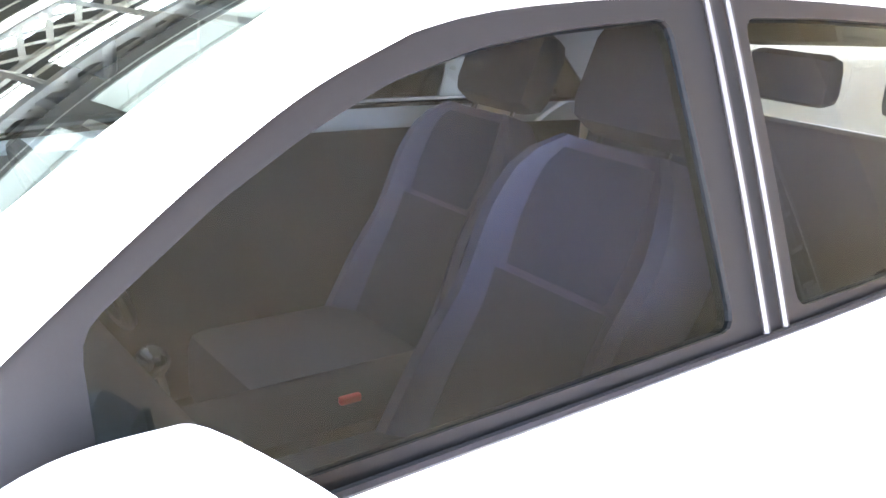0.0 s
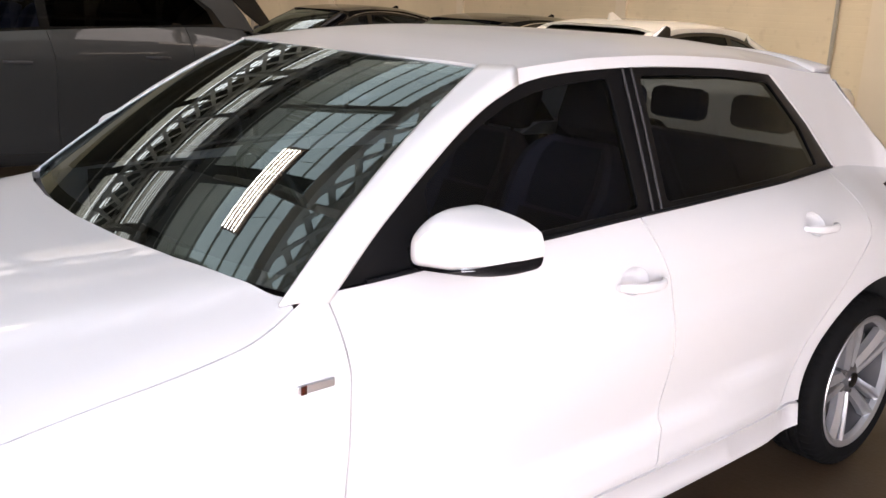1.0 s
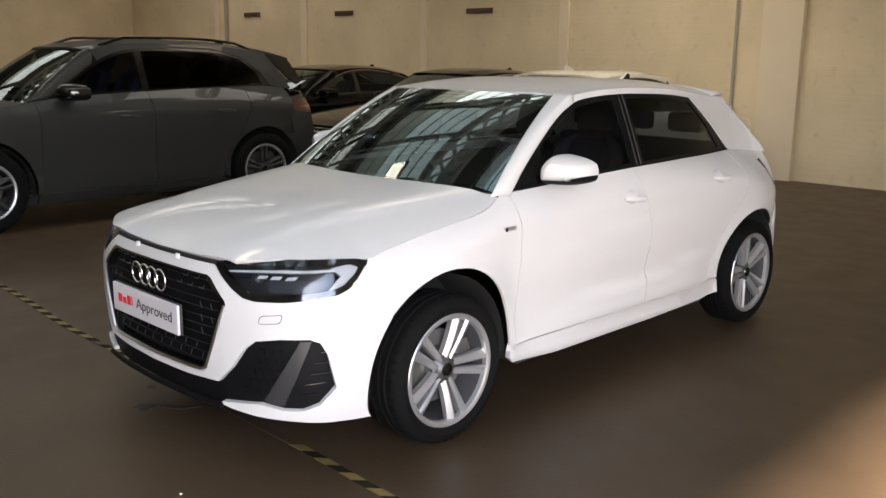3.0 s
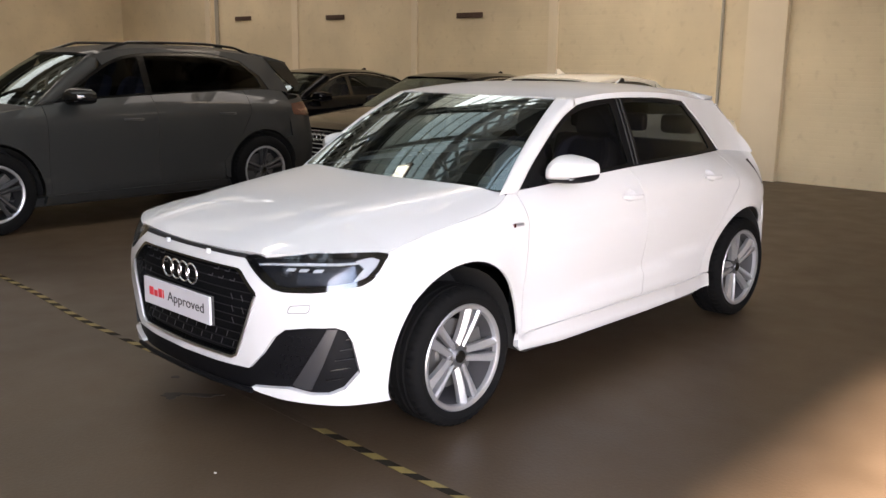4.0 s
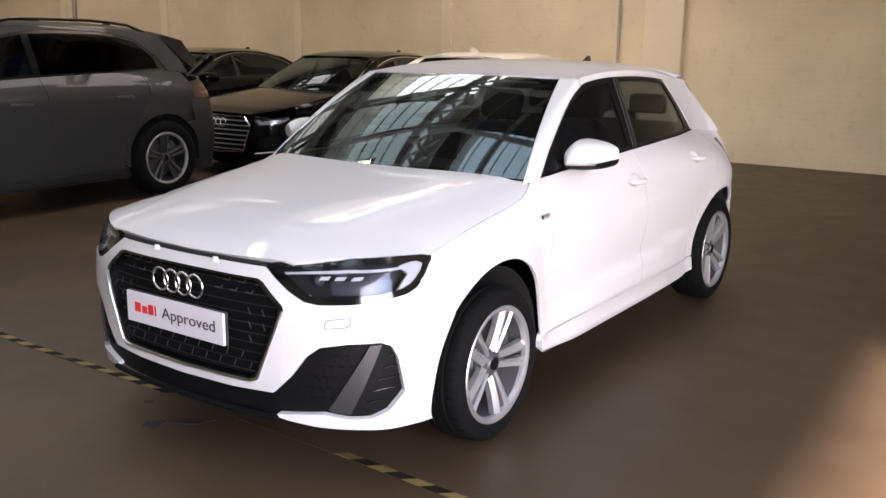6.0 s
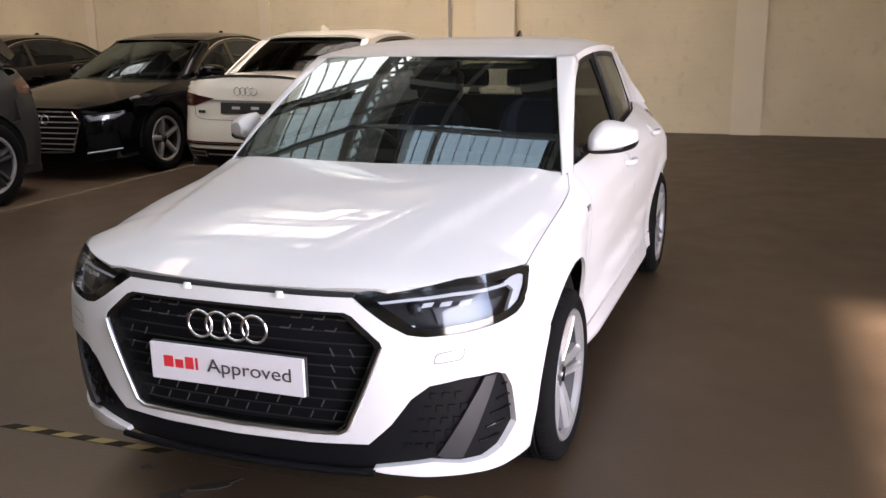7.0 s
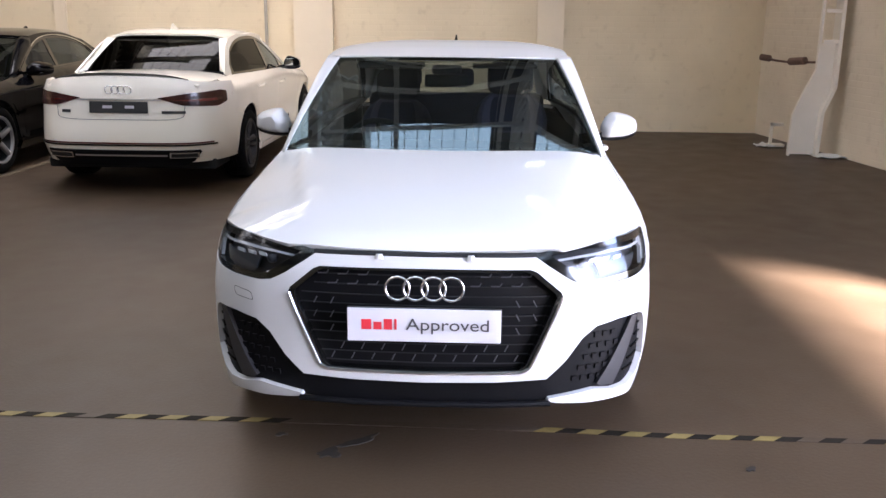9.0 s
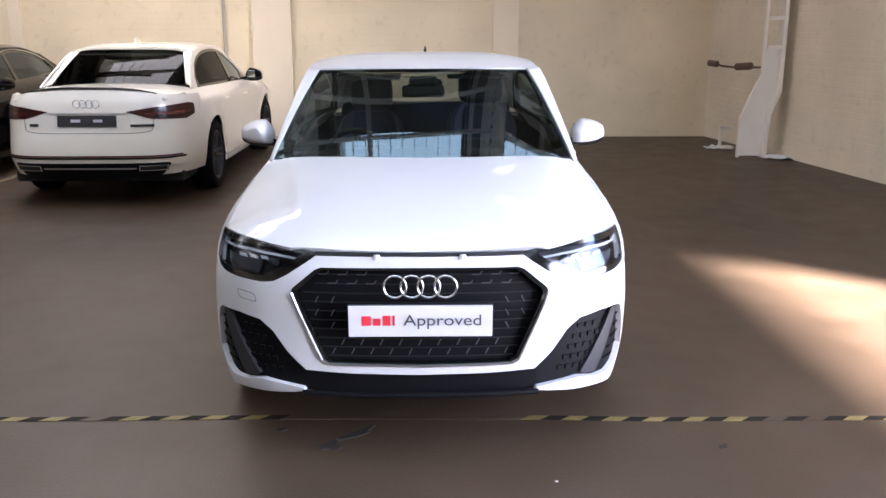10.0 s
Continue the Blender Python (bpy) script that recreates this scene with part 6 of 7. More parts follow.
    for x, y, z in ((0.10, 1.28, 0.70), (0.17, 1.36, 0.68)):
        bm = bmesh.new()
        box(bm, x - 0.006, x + 0.006, y - 0.02, y + 0.02, z - 0.007, z + 0.007, 0.003)
        part("belt_release", bm, M_RED, c, "red seat belt release")


build_hero()


# ---- the other parked cars ----
def build_car(name, at, label, S, k, paint):
    """A parked car from its shell S and the measures k; it faces -y in its own frame."""
    car = empty(name, at, label, "car")
    wb, r, ra, hz = k["wb"], k["tyre"], k["arch"], k["tyre"]
    bm = bmesh.new()
    box(bm, -S.W(1) + 0.14, S.W(1) - 0.14, k["y0"] + 0.25, k["y1"] - 0.25, 0.20, 0.30, 0.02)
    part("underbody", bm, M_DARK, car)
    yc = k["cowl"]
    ye = k["edge"]
    out = [(0, ye - 0.003)] + [(S.xb(y) - 0.004, y) for y in steps(ye, yc + 0.02, 30)] + [(S.xb(yc) * 0.85, yc - 0.05), (S.xb(yc) * 0.5, yc - 0.12), (0, yc - 0.15)]
    out = out + [(-a, b) for a, b in reversed(out) if a > 1e-6]
    patch("bonnet", S.bonnet, out, paint, car, step=0.07, fine=0.04, thick=0.02)
    z0 = k["sill"]
    yF, yB, yR = k["cuts"]
    y2 = k["quarter_end"]
    dlo_top, dlo_rear = k["dlo"], k["dlo_rear"]
    for s in (1, -1):
        fl = s < 0
        side = S.side if s > 0 else mirror(S.side)
        liner(car, s * (S.W(0) - 0.18), 0, hz, ra - 0.02, s * 0.15)
        liner(car, s * (S.W(0) - 0.18), wb, hz, ra - 0.02, s * 0.15)
        a0 = math.degrees(math.asin(min(0.95, (k["bump_z"] - hz) / ra)))
        al = math.degrees(math.asin((hz - z0 - 0.06) / ra))
        yf = -ra * math.cos(radians(a0))
        wing = along(S.zb, k["lamp_y"], yF - 0.004, 20) + [(yF - 0.003, (S.zb(yF) + z0) / 2), (yF - 0.003, z0 + 0.06)] + arc(0, hz, ra, 180 + al, a0, 18) + [(k["lamp_y"] - 0.02, k["bump_z"] + 0.04)]
        patch("front_wing", side, wing, paint, car, step=0.07, fine=0.035, flip=fl)
        d1 = along(S.zb, yF, yB, 14) + [(yB + 0.02, S.zt(yB)), (yB + 0.02, z0 + 0.06), (yF, z0 + 0.06)]
        d1 = patch("front_door", side, d1, paint, car, step=0.08, fine=0.05, flip=fl)
        xs = wb - ra * math.cos(radians(8))
        d2 = along(S.zb, yB + 0.005, yR, 14) + [(yR, S.zt(yR)), (wb - ra * 0.72, hz + ra * 0.74), (xs - 0.06, hz + 0.14), (xs - 0.07, z0 + 0.06), (yB + 0.025, z0 + 0.06), (yB + 0.025, S.zt(yB))]
        d2 = patch("rear_door", side, d2, paint, car, step=0.08, fine=0.05, flip=fl)
        ab = math.degrees(math.asin(min(0.95, (k["bump_z2"] - hz) / ra)))
        q = along(S.zb, yR + 0.005, y2, 12) + [(y2, k["bump_z2"] + 0.02)] + arc(wb, hz, ra, 180 - ab, -6, 18) + [(xs - 0.055, z0 + 0.08), (xs - 0.055, hz + 0.14), (wb - ra * 0.72 + 0.005, hz + ra * 0.745), (yR + 0.005, S.zt(yR))]
        patch("rear_quarter", side, q, paint, car, step=0.08, fine=0.04, flip=fl)
        sill = [(ra + 0.01, z0 + 0.055), (xs - 0.06, z0 + 0.055), (xs - 0.03, z0), (ra + 0.0, z0 - 0.03)]
        patch("side_sill", offset(side, 0.006 * s), sill, k.get("sill_mat", paint), car, step=0.1, flip=fl, thick=0.04)
        hb = k.get("handle_back", 0.0)
        handle(d1, S.side, yB - 0.10 - hb, S.zt(yB) - 0.005, s, k.get("handle", paint), 0.20)
        handle(d2, S.side, yR - 0.16 - hb, S.zt(yR) - 0.005, s, k.get("handle", paint), 0.20)
        glass = S.glass if s > 0 else mirror(S.glass)
        dlo = spline(dlo_top, 3) + dlo_rear + [(y, S.zb(y) + 0.004) for y in steps(dlo_rear[-1][0] - 0.02, dlo_top[0][0] + 0.02, 30)]
        bot = lambda y: S.zb(y) + 0.025
        tops = [p for p in spline(dlo_top, 3)]
        f_top = [(y, z - 0.028) for y, z in tops if dlo_top[0][0] + 0.17 < y < yB - 0.04]
        r_top = [(y, z - 0.028) for y, z in tops if y > yB + 0.04]
        re = [(y - 0.05, z - 0.012) for y, z in dlo_rear[:-1]]
        f_hole = [(f_top[0][0], bot(f_top[0][0]))] + f_top + [(yB - 0.035, f_top[-1][1]), (yB - 0.035, bot(yB))]
        r_hole = [(yB + 0.035, bot(yB)), (yB + 0.035, r_top[0][1])] + r_top + re + [(dlo_rear[-1][0] - 0.09, bot(yR))]
        patch("window_frame", offset(glass, -0.005 * s), dlo, M_GLOSSBLACK, car, holes=[f_hole, r_hole], step=0.09, fine=0.05, flip=fl, label="gloss black window frame")
        patch("front_window", offset(glass, -0.010 * s), f_hole, k["glass"][0], d1, step=0.12, fine=0.06, flip=fl, thick=0.0, label="tinted door glass")
        patch("rear_window", offset(glass, -0.010 * s), r_hole, k["glass"][1], d2, step=0.12, fine=0.06, flip=fl, thick=0.0, label="dark tinted door glass")
        if k.get("chrome"):
            bm = bmesh.new()
            tube(bm, [glass(y, z + 0.004) + Vector((0.003 * s, 0, 0)) for y, z in spline(dlo_top, 4) + dlo_rear], 0.007, 6)
            part("window_trim", bm, M_CHROME, car, "bright window surround", smooth=True)
        ya = k["top_y"]
        rail = [(y, S.zr(y)) for y in steps(ya - 0.02, k["roof_end"], 24)] + k["c_pillar"] + dlo_rear[::-1] + [p for p in tops if p[0] > ya][::-1]
        patch("roof_side", glass, rail, paint, car, step=0.07, fine=0.04, flip=fl)
        edge = [p for p in tops if p[0] <= ya] + [(ya, S.zr(ya) - 0.028)]
        ey = Curve(*[(i / (len(edge) - 1), e[0]) for i, e in enumerate(edge)])
        ez = Curve(*[(i / (len(edge) - 1), e[1]) for i, e in enumerate(edge)])

        def pillar(a, b, s=s):
            p = k["screen"](1.0, a).lerp(S.glass(ey(a), ez(a)), b) + Vector((0.75, -0.35, 0.55)).normalized() * 0.02 * math.sin(math.pi * b)
            return Vector((s * p.x, p.y, p.z))
        sheet("windscreen_pillar", pillar, steps(0, 1, 14), steps(0, 1, 5), paint, car, thick=0.01 * s, flip=fl)
        my = k["mirror"]
        car_mirror(car, s, my, 1.12, k.get("mirror_mat", paint))
        for nm, y in (("front_wheel", 0.0), ("rear_wheel", wb)):
            make_wheel(nm, car, s * (S.W(0) - 0.115), y, hz, r, k["rim"], 0.235, 5, k["face"], k.get("alloy", M_ALLOY), k.get("turn", 10), M_ALLOYDARK, s, k.get("lip"))
        # rear pillar between roof side and rear screen
        def rp(a, b, s=s):
            e = k["rear"](1.0, a)
            f = S.glass(*k["rear_edge"](a))
            p = e.lerp(f, b)
            return Vector((s * p.x, p.y, p.z))
        sheet("rear_pillar", rp, steps(0, 1, 12), steps(0, 1, 5), paint, car, thick=0.01 * s, flip=not fl)
        if k.get("spoiler"):
            bm = bmesh.new()
            xe = S.glass(3.1, 1.5).x
            vs = [bm.verts.new((s * x, y, z)) for x, y, z in ((xe - 0.01, 3.10, 1.535), (xe - 0.03, 3.38, 1.500), (xe + 0.05, 3.52, 1.27), (xe + 0.08, 3.42, 1.23), (xe + 0.05, 3.28, 1.34))]
            bm.faces.new(vs)
            r_ = bmesh.ops.extrude_face_region(bm, geom=bm.faces[:])
            bmesh.ops.translate(bm, vec=(-0.03 * s, 0, 0), verts=[v for v in r_["geom"] if isinstance(v, bmesh.types.BMVert)])
            part("spoiler_fin", bm, M_GLOSSBLACK, car, "gloss black spoiler fin")
        if k.get("rails"):
            bm = bmesh.new()
            tube(bm, [(s * (S.glass(y, S.zr(y)).x - 0.06), y, S.zr(y) + 0.055 * min(1, 6 * (t + 0.02), 6 * (1.02 - t))) for t, y in [(t, ya + 0.1 + (k["roof_end"] - ya - 0.2) * t) for t in steps(0, 1, 20)]], 0.014, 8)
            part("roof_rail", bm, M_GLOSSBLACK, car, "black roof rail", smooth=True)
    xr = lambda y: S.glass(y, S.zr(y)).x
    tx = k["screen"](1.0, 1.0).x
    w_top = lambda x: k["screen"](x / tx, 1.0).y + 0.004
    ya, yz = k["top_y"], k["roof_end"]
    out = [(x, w_top(x)) for x in steps(-tx, tx, 12)] + [(xr(y), y) for y in steps(ya, yz, 20)] + [(x, yz + 0.06 * (1 - (x / xr(yz)) ** 2)) for x in steps(xr(yz) * 0.95, -xr(yz) * 0.95, 10)] + [(-xr(y), y) for y in steps(yz, ya, 20)]
    patch("roof", S.roof, out, paint, car, step=0.08, fine=0.05, thick=0.02)
    if k.get("spoiler"):
        sheet("roof_spoiler", lambda x, b: S.roof(x, yz - 0.06).lerp(Vector((x * 0.96, yz + 0.36 - 0.10 * x * x, S.zc(yz) - 0.085 - 0.06 * x * x)), b) + Vector((0, 0, 0.006 + 0.012 * math.sin(3.1 * b))), steps(-xr(yz) * 0.97, xr(yz) * 0.97, 12), steps(0, 1, 5), paint, car, thick=0.03)
    z = S.zc(yz - 0.25)
    bm = bmesh.new()
    vs = [bm.verts.new(p) for p in ((-0.02, yz - 0.32, z - 0.005), (0.02, yz - 0.32, z - 0.005), (0.018, yz - 0.16, z - 0.02), (-0.018, yz - 0.16, z - 0.02), (-0.005, yz - 0.20, z + 0.06), (0.005, yz - 0.20, z + 0.06), (0.005, yz - 0.16, z + 0.05), (-0.005, yz - 0.16, z + 0.05))]
    for f in ((0, 1, 5, 4), (1, 2, 6, 5), (2, 3, 7, 6), (3, 0, 4, 7), (4, 5, 6, 7)):
        bm.faces.new([vs[i] for i in f])
    part("roof_aerial", bm, k.get("aerial", paint), car, "roof aerial fin", smooth=True)
    sc = lambda u, v: k["screen"](u / 0.6, v / 0.75)
    border = [(-0.6, 0), (0.6, 0), (0.6, 0.75), (-0.6, 0.75)]
    hole = [(a * 0.95, 0.05 + b * 0.9) for a, b in border]
    patch("windscreen", offset(sc, -0.003), border, G_SCREEN, car, step=0.12, thick=0.0, fine=0.04, label="tinted windscreen glass")
    patch("windscreen_border", offset(sc, -0.006), border, M_GLOSSBLACK, car, holes=[hole], step=0.12, thick=0.0)
    rc = lambda u, v: k["rear"](u / 0.55, v / 0.6)
    border = [(-0.55, 0), (0.55, 0), (0.55, 0.6), (-0.55, 0.6)]
    patch("rear_screen", rc, border, k["glass"][1], car, step=0.1, thick=0.0, flip=True, label="dark rear window glass")
    # nose and tail
    sx, sy = S.sx, S.sy
    arcf = [(sy(y), z) for y, z in arc(0, hz, ra, a0, -10, 10)]
    half = k["nose_top"](sx, sy) + [(sy(yf), k["bump_z"])] + arcf + [(sx(0.7), z0 - 0.02), (sx(0.4), z0 - 0.04), (0, z0 - 0.04)]
    holes = [sym(h(sx, sy)) for h in k["nose_holes"]] + [h for hh in k["nose_pairs"] for h in (hh(sx, sy), [(-a, b) for a, b in hh(sx, sy)])]
    nose = patch("front_bumper", S.nose, sym(half), paint, car, holes=holes, step=0.07, fine=0.03, thick=0.03)
    tx_, ty_ = (lambda x: S.sx(x, "tail")), (lambda y: S.sy(y, "tail"))
    arcr = [(ty_(y), z) for y, z in arc(wb, hz, ra, 180 - ab, 188, 10)]
    half = k["tail_top"](tx_, ty_) + [(ty_(y2), k["bump_z2"] + 0.02)] + arcr + [(tx_(0.7), k.get('tail_low', z0 - 0.02)), (0, k.get('tail_low', z0 - 0.02))]
    holes = [sym(h(tx_, ty_)) for h in k.get("tail_holes", ())] + [h for hh in k.get("tail_pairs", ()) for h in (hh(tx_, ty_), [(-a, b) for a, b in hh(tx_, ty_)])]
    patch("rear_bumper", S.tail, sym(half), paint, car, holes=holes, step=0.07, fine=0.03, thick=0.02, flip=True)
    # grille
    for h in k["nose_holes"]:
        o = sym(h(sx, sy))
        gr = patch("grille", offset(S.nose, -0.03), o, M_PLASTIC, car, step=0.08, thick=-0.03, label="black radiator grille")
        bm = bmesh.new()
        pts = resample(o, 0.05)
        tube(bm, [S.nose(a, b) + Vector((0, -0.004, 0)) for a, b in pts + pts[:1]], 0.009, 8)
        part("grille_surround", bm, M_CHROME, gr, "bright grille surround", smooth=True)
        zs = [p[1] for p in o]
        for i in range(7):
            z = min(zs) + (max(zs) - min(zs)) * (i + 0.7) / 7.6
            xs_ = [p for p in np.arange(-0.6, 0.6, 0.01) if inside(np.array([p]), np.array([z]), o)[0]]
            if len(xs_) > 3:
                bm = bmesh.new()
                tube(bm, [S.nose(a, z) + Vector((0, 0.016, 0)) for a in steps(min(xs_), max(xs_), 10)], 0.006, 6)
                part("grille_slat", bm, M_SATIN, gr, "bright grille slat", smooth=True)
        rings("badge", gr, (0, S.nose(0, max(zs) - 0.07).y - 0.006, max(zs) - 0.075), 0.047, 0.078, 0.006, M_CHROME)
    for s in (1, -1):
        fn = S.nose if s > 0 else mirror(S.nose)
        fl = s < 0
        lens = k["nose_pairs"][0](sx, sy)
        lamp = patch("headlamp", offset(fn, -0.05 * s), lens, M_LAMPDARK, car, step=0.05, flip=fl, thick=-0.05, label="headlamp with clear lens and bright light strip")
        patch("lens", offset(fn, -0.002 * s), lens, G_LAMP, lamp, step=0.06, flip=fl, thick=0.0, label="clear lens")
        c = Vector((sum(p[0] for p in lens) / len(lens), sum(p[1] for p in lens) / len(lens)))
        hi = [(c.x + (a - c.x) * 0.93, c.y + (b - c.y) * 0.88 + 0.006) for a, b in lens]
        lo = [(c.x + (a - c.x) * 0.80, c.y + (b - c.y) * 0.42 + 0.020) for a, b in lens]
        patch("light_guide", offset(fn, -0.014 * s), hi, M_LED, lamp, holes=[lo], step=0.06, flip=fl, thick=0.01, label="white light guide")
        patch("reflector", offset(fn, -0.03 * s), [(c.x + (a - c.x) * 0.5, c.y + (b - c.y) * 0.5 - 0.005) for a, b in lens], M_SATIN, lamp, step=0.06, flip=fl, thick=0.01)
        for h in k["nose_pairs"][1:]:
            it = patch("side_intake", offset(fn, -0.03 * s), h(sx, sy), M_PLASTIC, car, step=0.06, flip=fl, thick=-0.03, label="black side air intake")
            pp = h(sx, sy)
            bm = bmesh.new()
            pts = [p for p in pp if p[1] < sum(q[1] for q in pp) / len(pp)]
            tube(bm, [Vector(fn(a, b + 0.012)) + Vector((0, -0.004, 0)) for a, b in sorted(pts)], 0.006, 6)
            part("intake_strip", bm, M_SATIN, it, "bright intake strip", smooth=True)
        tn = S.tail if s > 0 else mirror(S.tail)
        for h in k.get("tail_pairs", ()):
            hh = h(tx_, ty_)
            tl = patch("tail_lamp", offset(tn, -0.006 * s), hh, M_REDLAMP, car, step=0.05, flip=s > 0, thick=0.0, label="dark red tail lamp")
            c = Vector((sum(p[0] for p in hh) / len(hh), sum(p[1] for p in hh) / len(hh)))
            patch("lamp_strip", offset(tn, -0.009 * s), [(c.x + (a - c.x) * 0.7, c.y - 0.012 + (b - c.y) * 0.18) for a, b in hh], M_REDBRIGHT, tl, step=0.06, flip=s > 0, thick=0.0)
    # simple dark cabin
    for s in (1, -1):
        seat(car, s * 0.38, yB - 0.10, k["seat_z"])
    bm = bmesh.new()
    box(bm, -0.62, 0.62, yR - 0.55, yR - 0.15, k["seat_z"] - 0.1, k["seat_z"] + 0.08, 0.05)
    box(bm, -0.62, 0.62, yR - 0.18, yR - 0.02, k["seat_z"], k["seat_z"] + 0.52, 0.05)
    part("rear_bench", bm, M_SEAT, car, "", smooth=True)
    bm = bmesh.new()
    zz = S.zb(yF + 0.1)
    box(bm, -0.70, 0.70, yc + 0.18, yF + 0.42, zz - 0.35, zz - 0.01, 0.05)
    part("dashboard", bm, M_CABIN, car, "", smooth=True)
    bm = bmesh.new()
    box(bm, -0.66, 0.66, yR - 0.05, k["shelf_end"], S.zb(yR) - 0.12, S.zb(yR) - 0.05, 0.02)
    part("parcel_shelf", bm, M_CABIN, car)
    sheet("headliner", lambda x, y: S.roof(x * xr(y) * 0.96, y) + Vector((0, 0, -0.035)), steps(-1, 1, 8), steps(ya, yz, 8), M_CABIN, car)
    return car


def make_screen(wb_, yb, zb_, wt, yt, zt_, cb=0.15, ct=0.07, bulge=0.03, up=(0, -0.5, 0.86)):
    def fn(a, b):
        p = Vector((wb_ * a, yb + cb * a * a, zb_ - 0.005 * a * a)).lerp(Vector((wt * a, yt + ct * a * a, zt_ - 0.018 * a * a)), b)
        return p + Vector(up) * bulge * 4 * b * (1 - b) * (1 - 0.4 * a * a)
    return fn


# grey sport utility car
SUV = Shell(
    W=Curve((-0.6, 0.86), (-0.4, 0.915), (0, 0.94), (1.4, 0.945), (2.8, 0.94), (3.2, 0.905), (3.5, 0.83)),
    zt=Curve((-0.6, 0.84), (0, 0.93), (1, 0.965), (3, 1.0), (3.6, 0.99)),
    xb=Curve((-0.82, 0.46), (-0.7, 0.66), (-0.5, 0.80), (-0.2, 0.855), (0.3, 0.85), (0.45, 0.83), (0.6, 0.825), (1.4, 0.835), (2.4, 0.80), (2.9, 0.745), (3.45, 0.66)),
    zb=Curve((-0.82, 0.945), (-0.5, 1.00), (0, 1.055), (0.4, 1.105), (0.6, 1.135), (1.4, 1.185), (2.4, 1.215), (2.9, 1.222), (3.45, 1.17)),
    lower=Curve((0.18, -0.07), (0.27, -0.03), (0.33, -0.012), (0.42, -0.012), (0.48, -0.03), (0.60, -0.025), (0.80, -0.006), (0.93, 0.0), (1.1, 0.0)),
    lean=0.40, zr=Curve((0.95, 1.50), (1.2, 1.600), (1.6, 1.640), (2.2, 1.640), (2.7, 1.606), (3.1, 1.55)),
    zc=Curve((0.9, 1.575), (1.3, 1.650), (1.8, 1.683), (2.4, 1.676), (2.8, 1.643), (3.2, 1.59)),
    hood=Curve((-0.82, 0.945), (-0.7, 0.99), (-0.3, 1.06), (0.1, 1.11), (0.4, 1.14)),
    nose=[(0, -0.88), (0.3, -0.87), (0.5, -0.845), (0.68, -0.77), (0.80, -0.66), (0.88, -0.50), (0.92, -0.35), (0.935, -0.22)],
    nx=Curve((0.2, 0.96), (0.4, 1.0), (0.8, 0.99), (1.0, 0.95)), ny=Curve((0.2, 0.03), (0.4, 0.0), (0.8, 0.01), (1.0, 0.06)),
    tail=[(0, 3.77), (0.45, 3.75), (0.65, 3.68), (0.80, 3.55), (0.88, 3.40), (0.925, 3.18), (0.935, 3.05)],
    tx=Curve((0.3, 0.97), (0.6, 1.0), (0.9, 0.99), (1.15, 0.90)), ty=Curve((0.3, -0.02), (0.55, 0.0), (0.9, -0.04), (1.2, -0.16)),
    arches=[(0.0, 0.37, 0.44), (2.82, 0.37, 0.44)])
SUV_K = dict(
    wb=2.82, tyre=0.37, rim=0.255, arch=0.44, sill=0.26, y0=-0.88, y1=3.77, cowl=0.42, edge=-0.82, lamp_y=-0.42, bump_z=0.72, bump_z2=0.70, cuts=(0.50, 1.56, 2.66), quarter_end=3.22,
    dlo=[(0.62, 1.145), (0.85, 1.295), (1.08, 1.440), (1.28, 1.535), (1.5, 1.585), (1.9, 1.602), (2.40, 1.588), (2.72, 1.525)], dlo_rear=[(2.95, 1.36), (3.03, 1.238)],
    glass=(G_SIDE, G_PRIV), top_y=1.12, roof_end=3.08, c_pillar=[(3.14, 1.49), (3.27, 1.32), (3.34, 1.185), (3.15, 1.21), (3.06, 1.217)],
    screen=make_screen(0.80, 0.28, 1.115, 0.60, 0.98, 1.580, 0.17, 0.08), rear=make_screen(0.56, 3.12, 1.53, 0.66, 3.46, 1.16, -0.05, -0.10, 0.0),
    rear_edge=lambda a: (3.10 + 0.20 * a, 1.49 - 0.31 * a), mirror=(0.95, 0.78, 1.215), mirror_mat=M_GLOSSBLACK, handle=M_ALLOYDARK, handle_back=0.14, lip=M_ALLOY, spoiler=True, face="twin", alloy=M_ALLOYDARK, turn=20, rails=True, aerial=M_GLOSSBLACK,
    nose_top=lambda sx, sy: [(0, 0.935), (sx(0.46), 0.935), (sx(0.60), 0.87), (sx(0.80), 0.80), (sy(-0.45), 0.80)],
    nose_holes=[lambda sx, sy: [(0, 0.90), (sx(0.42), 0.89), (sx(0.50), 0.78), (sx(0.40), 0.46), (0, 0.44)]],
    nose_pairs=[lambda sx, sy: [(sx(0.60), 0.78), (sx(0.72), 0.79), (sy(-0.55), 0.785), (sy(-0.55), 0.75), (sx(0.74), 0.70), (sx(0.62), 0.70)], lambda sx, sy: [(sx(0.58), 0.56), (sx(0.78), 0.58), (sx(0.80), 0.42), (sx(0.60), 0.40)]],
    tail_top=lambda sx, sy: [(0, 1.15), (sx(0.60), 1.15), (sy(3.30), 1.10), (sy(3.22), 1.0), (sy(3.22), 0.85)],
    tail_pairs=[lambda sx, sy: [(sx(0.50), 1.06), (sx(0.78), 1.08), (sy(3.30), 1.06), (sy(3.30), 0.95), (sx(0.80), 0.92), (sx(0.52), 0.95)]],
    seat_z=0.78, shelf_end=3.3)
build_car("suv_car", pose(-5.80, 0.18, 0), "grey sport utility car with dark windows and roof rails", SUV, SUV_K, M_GREY)

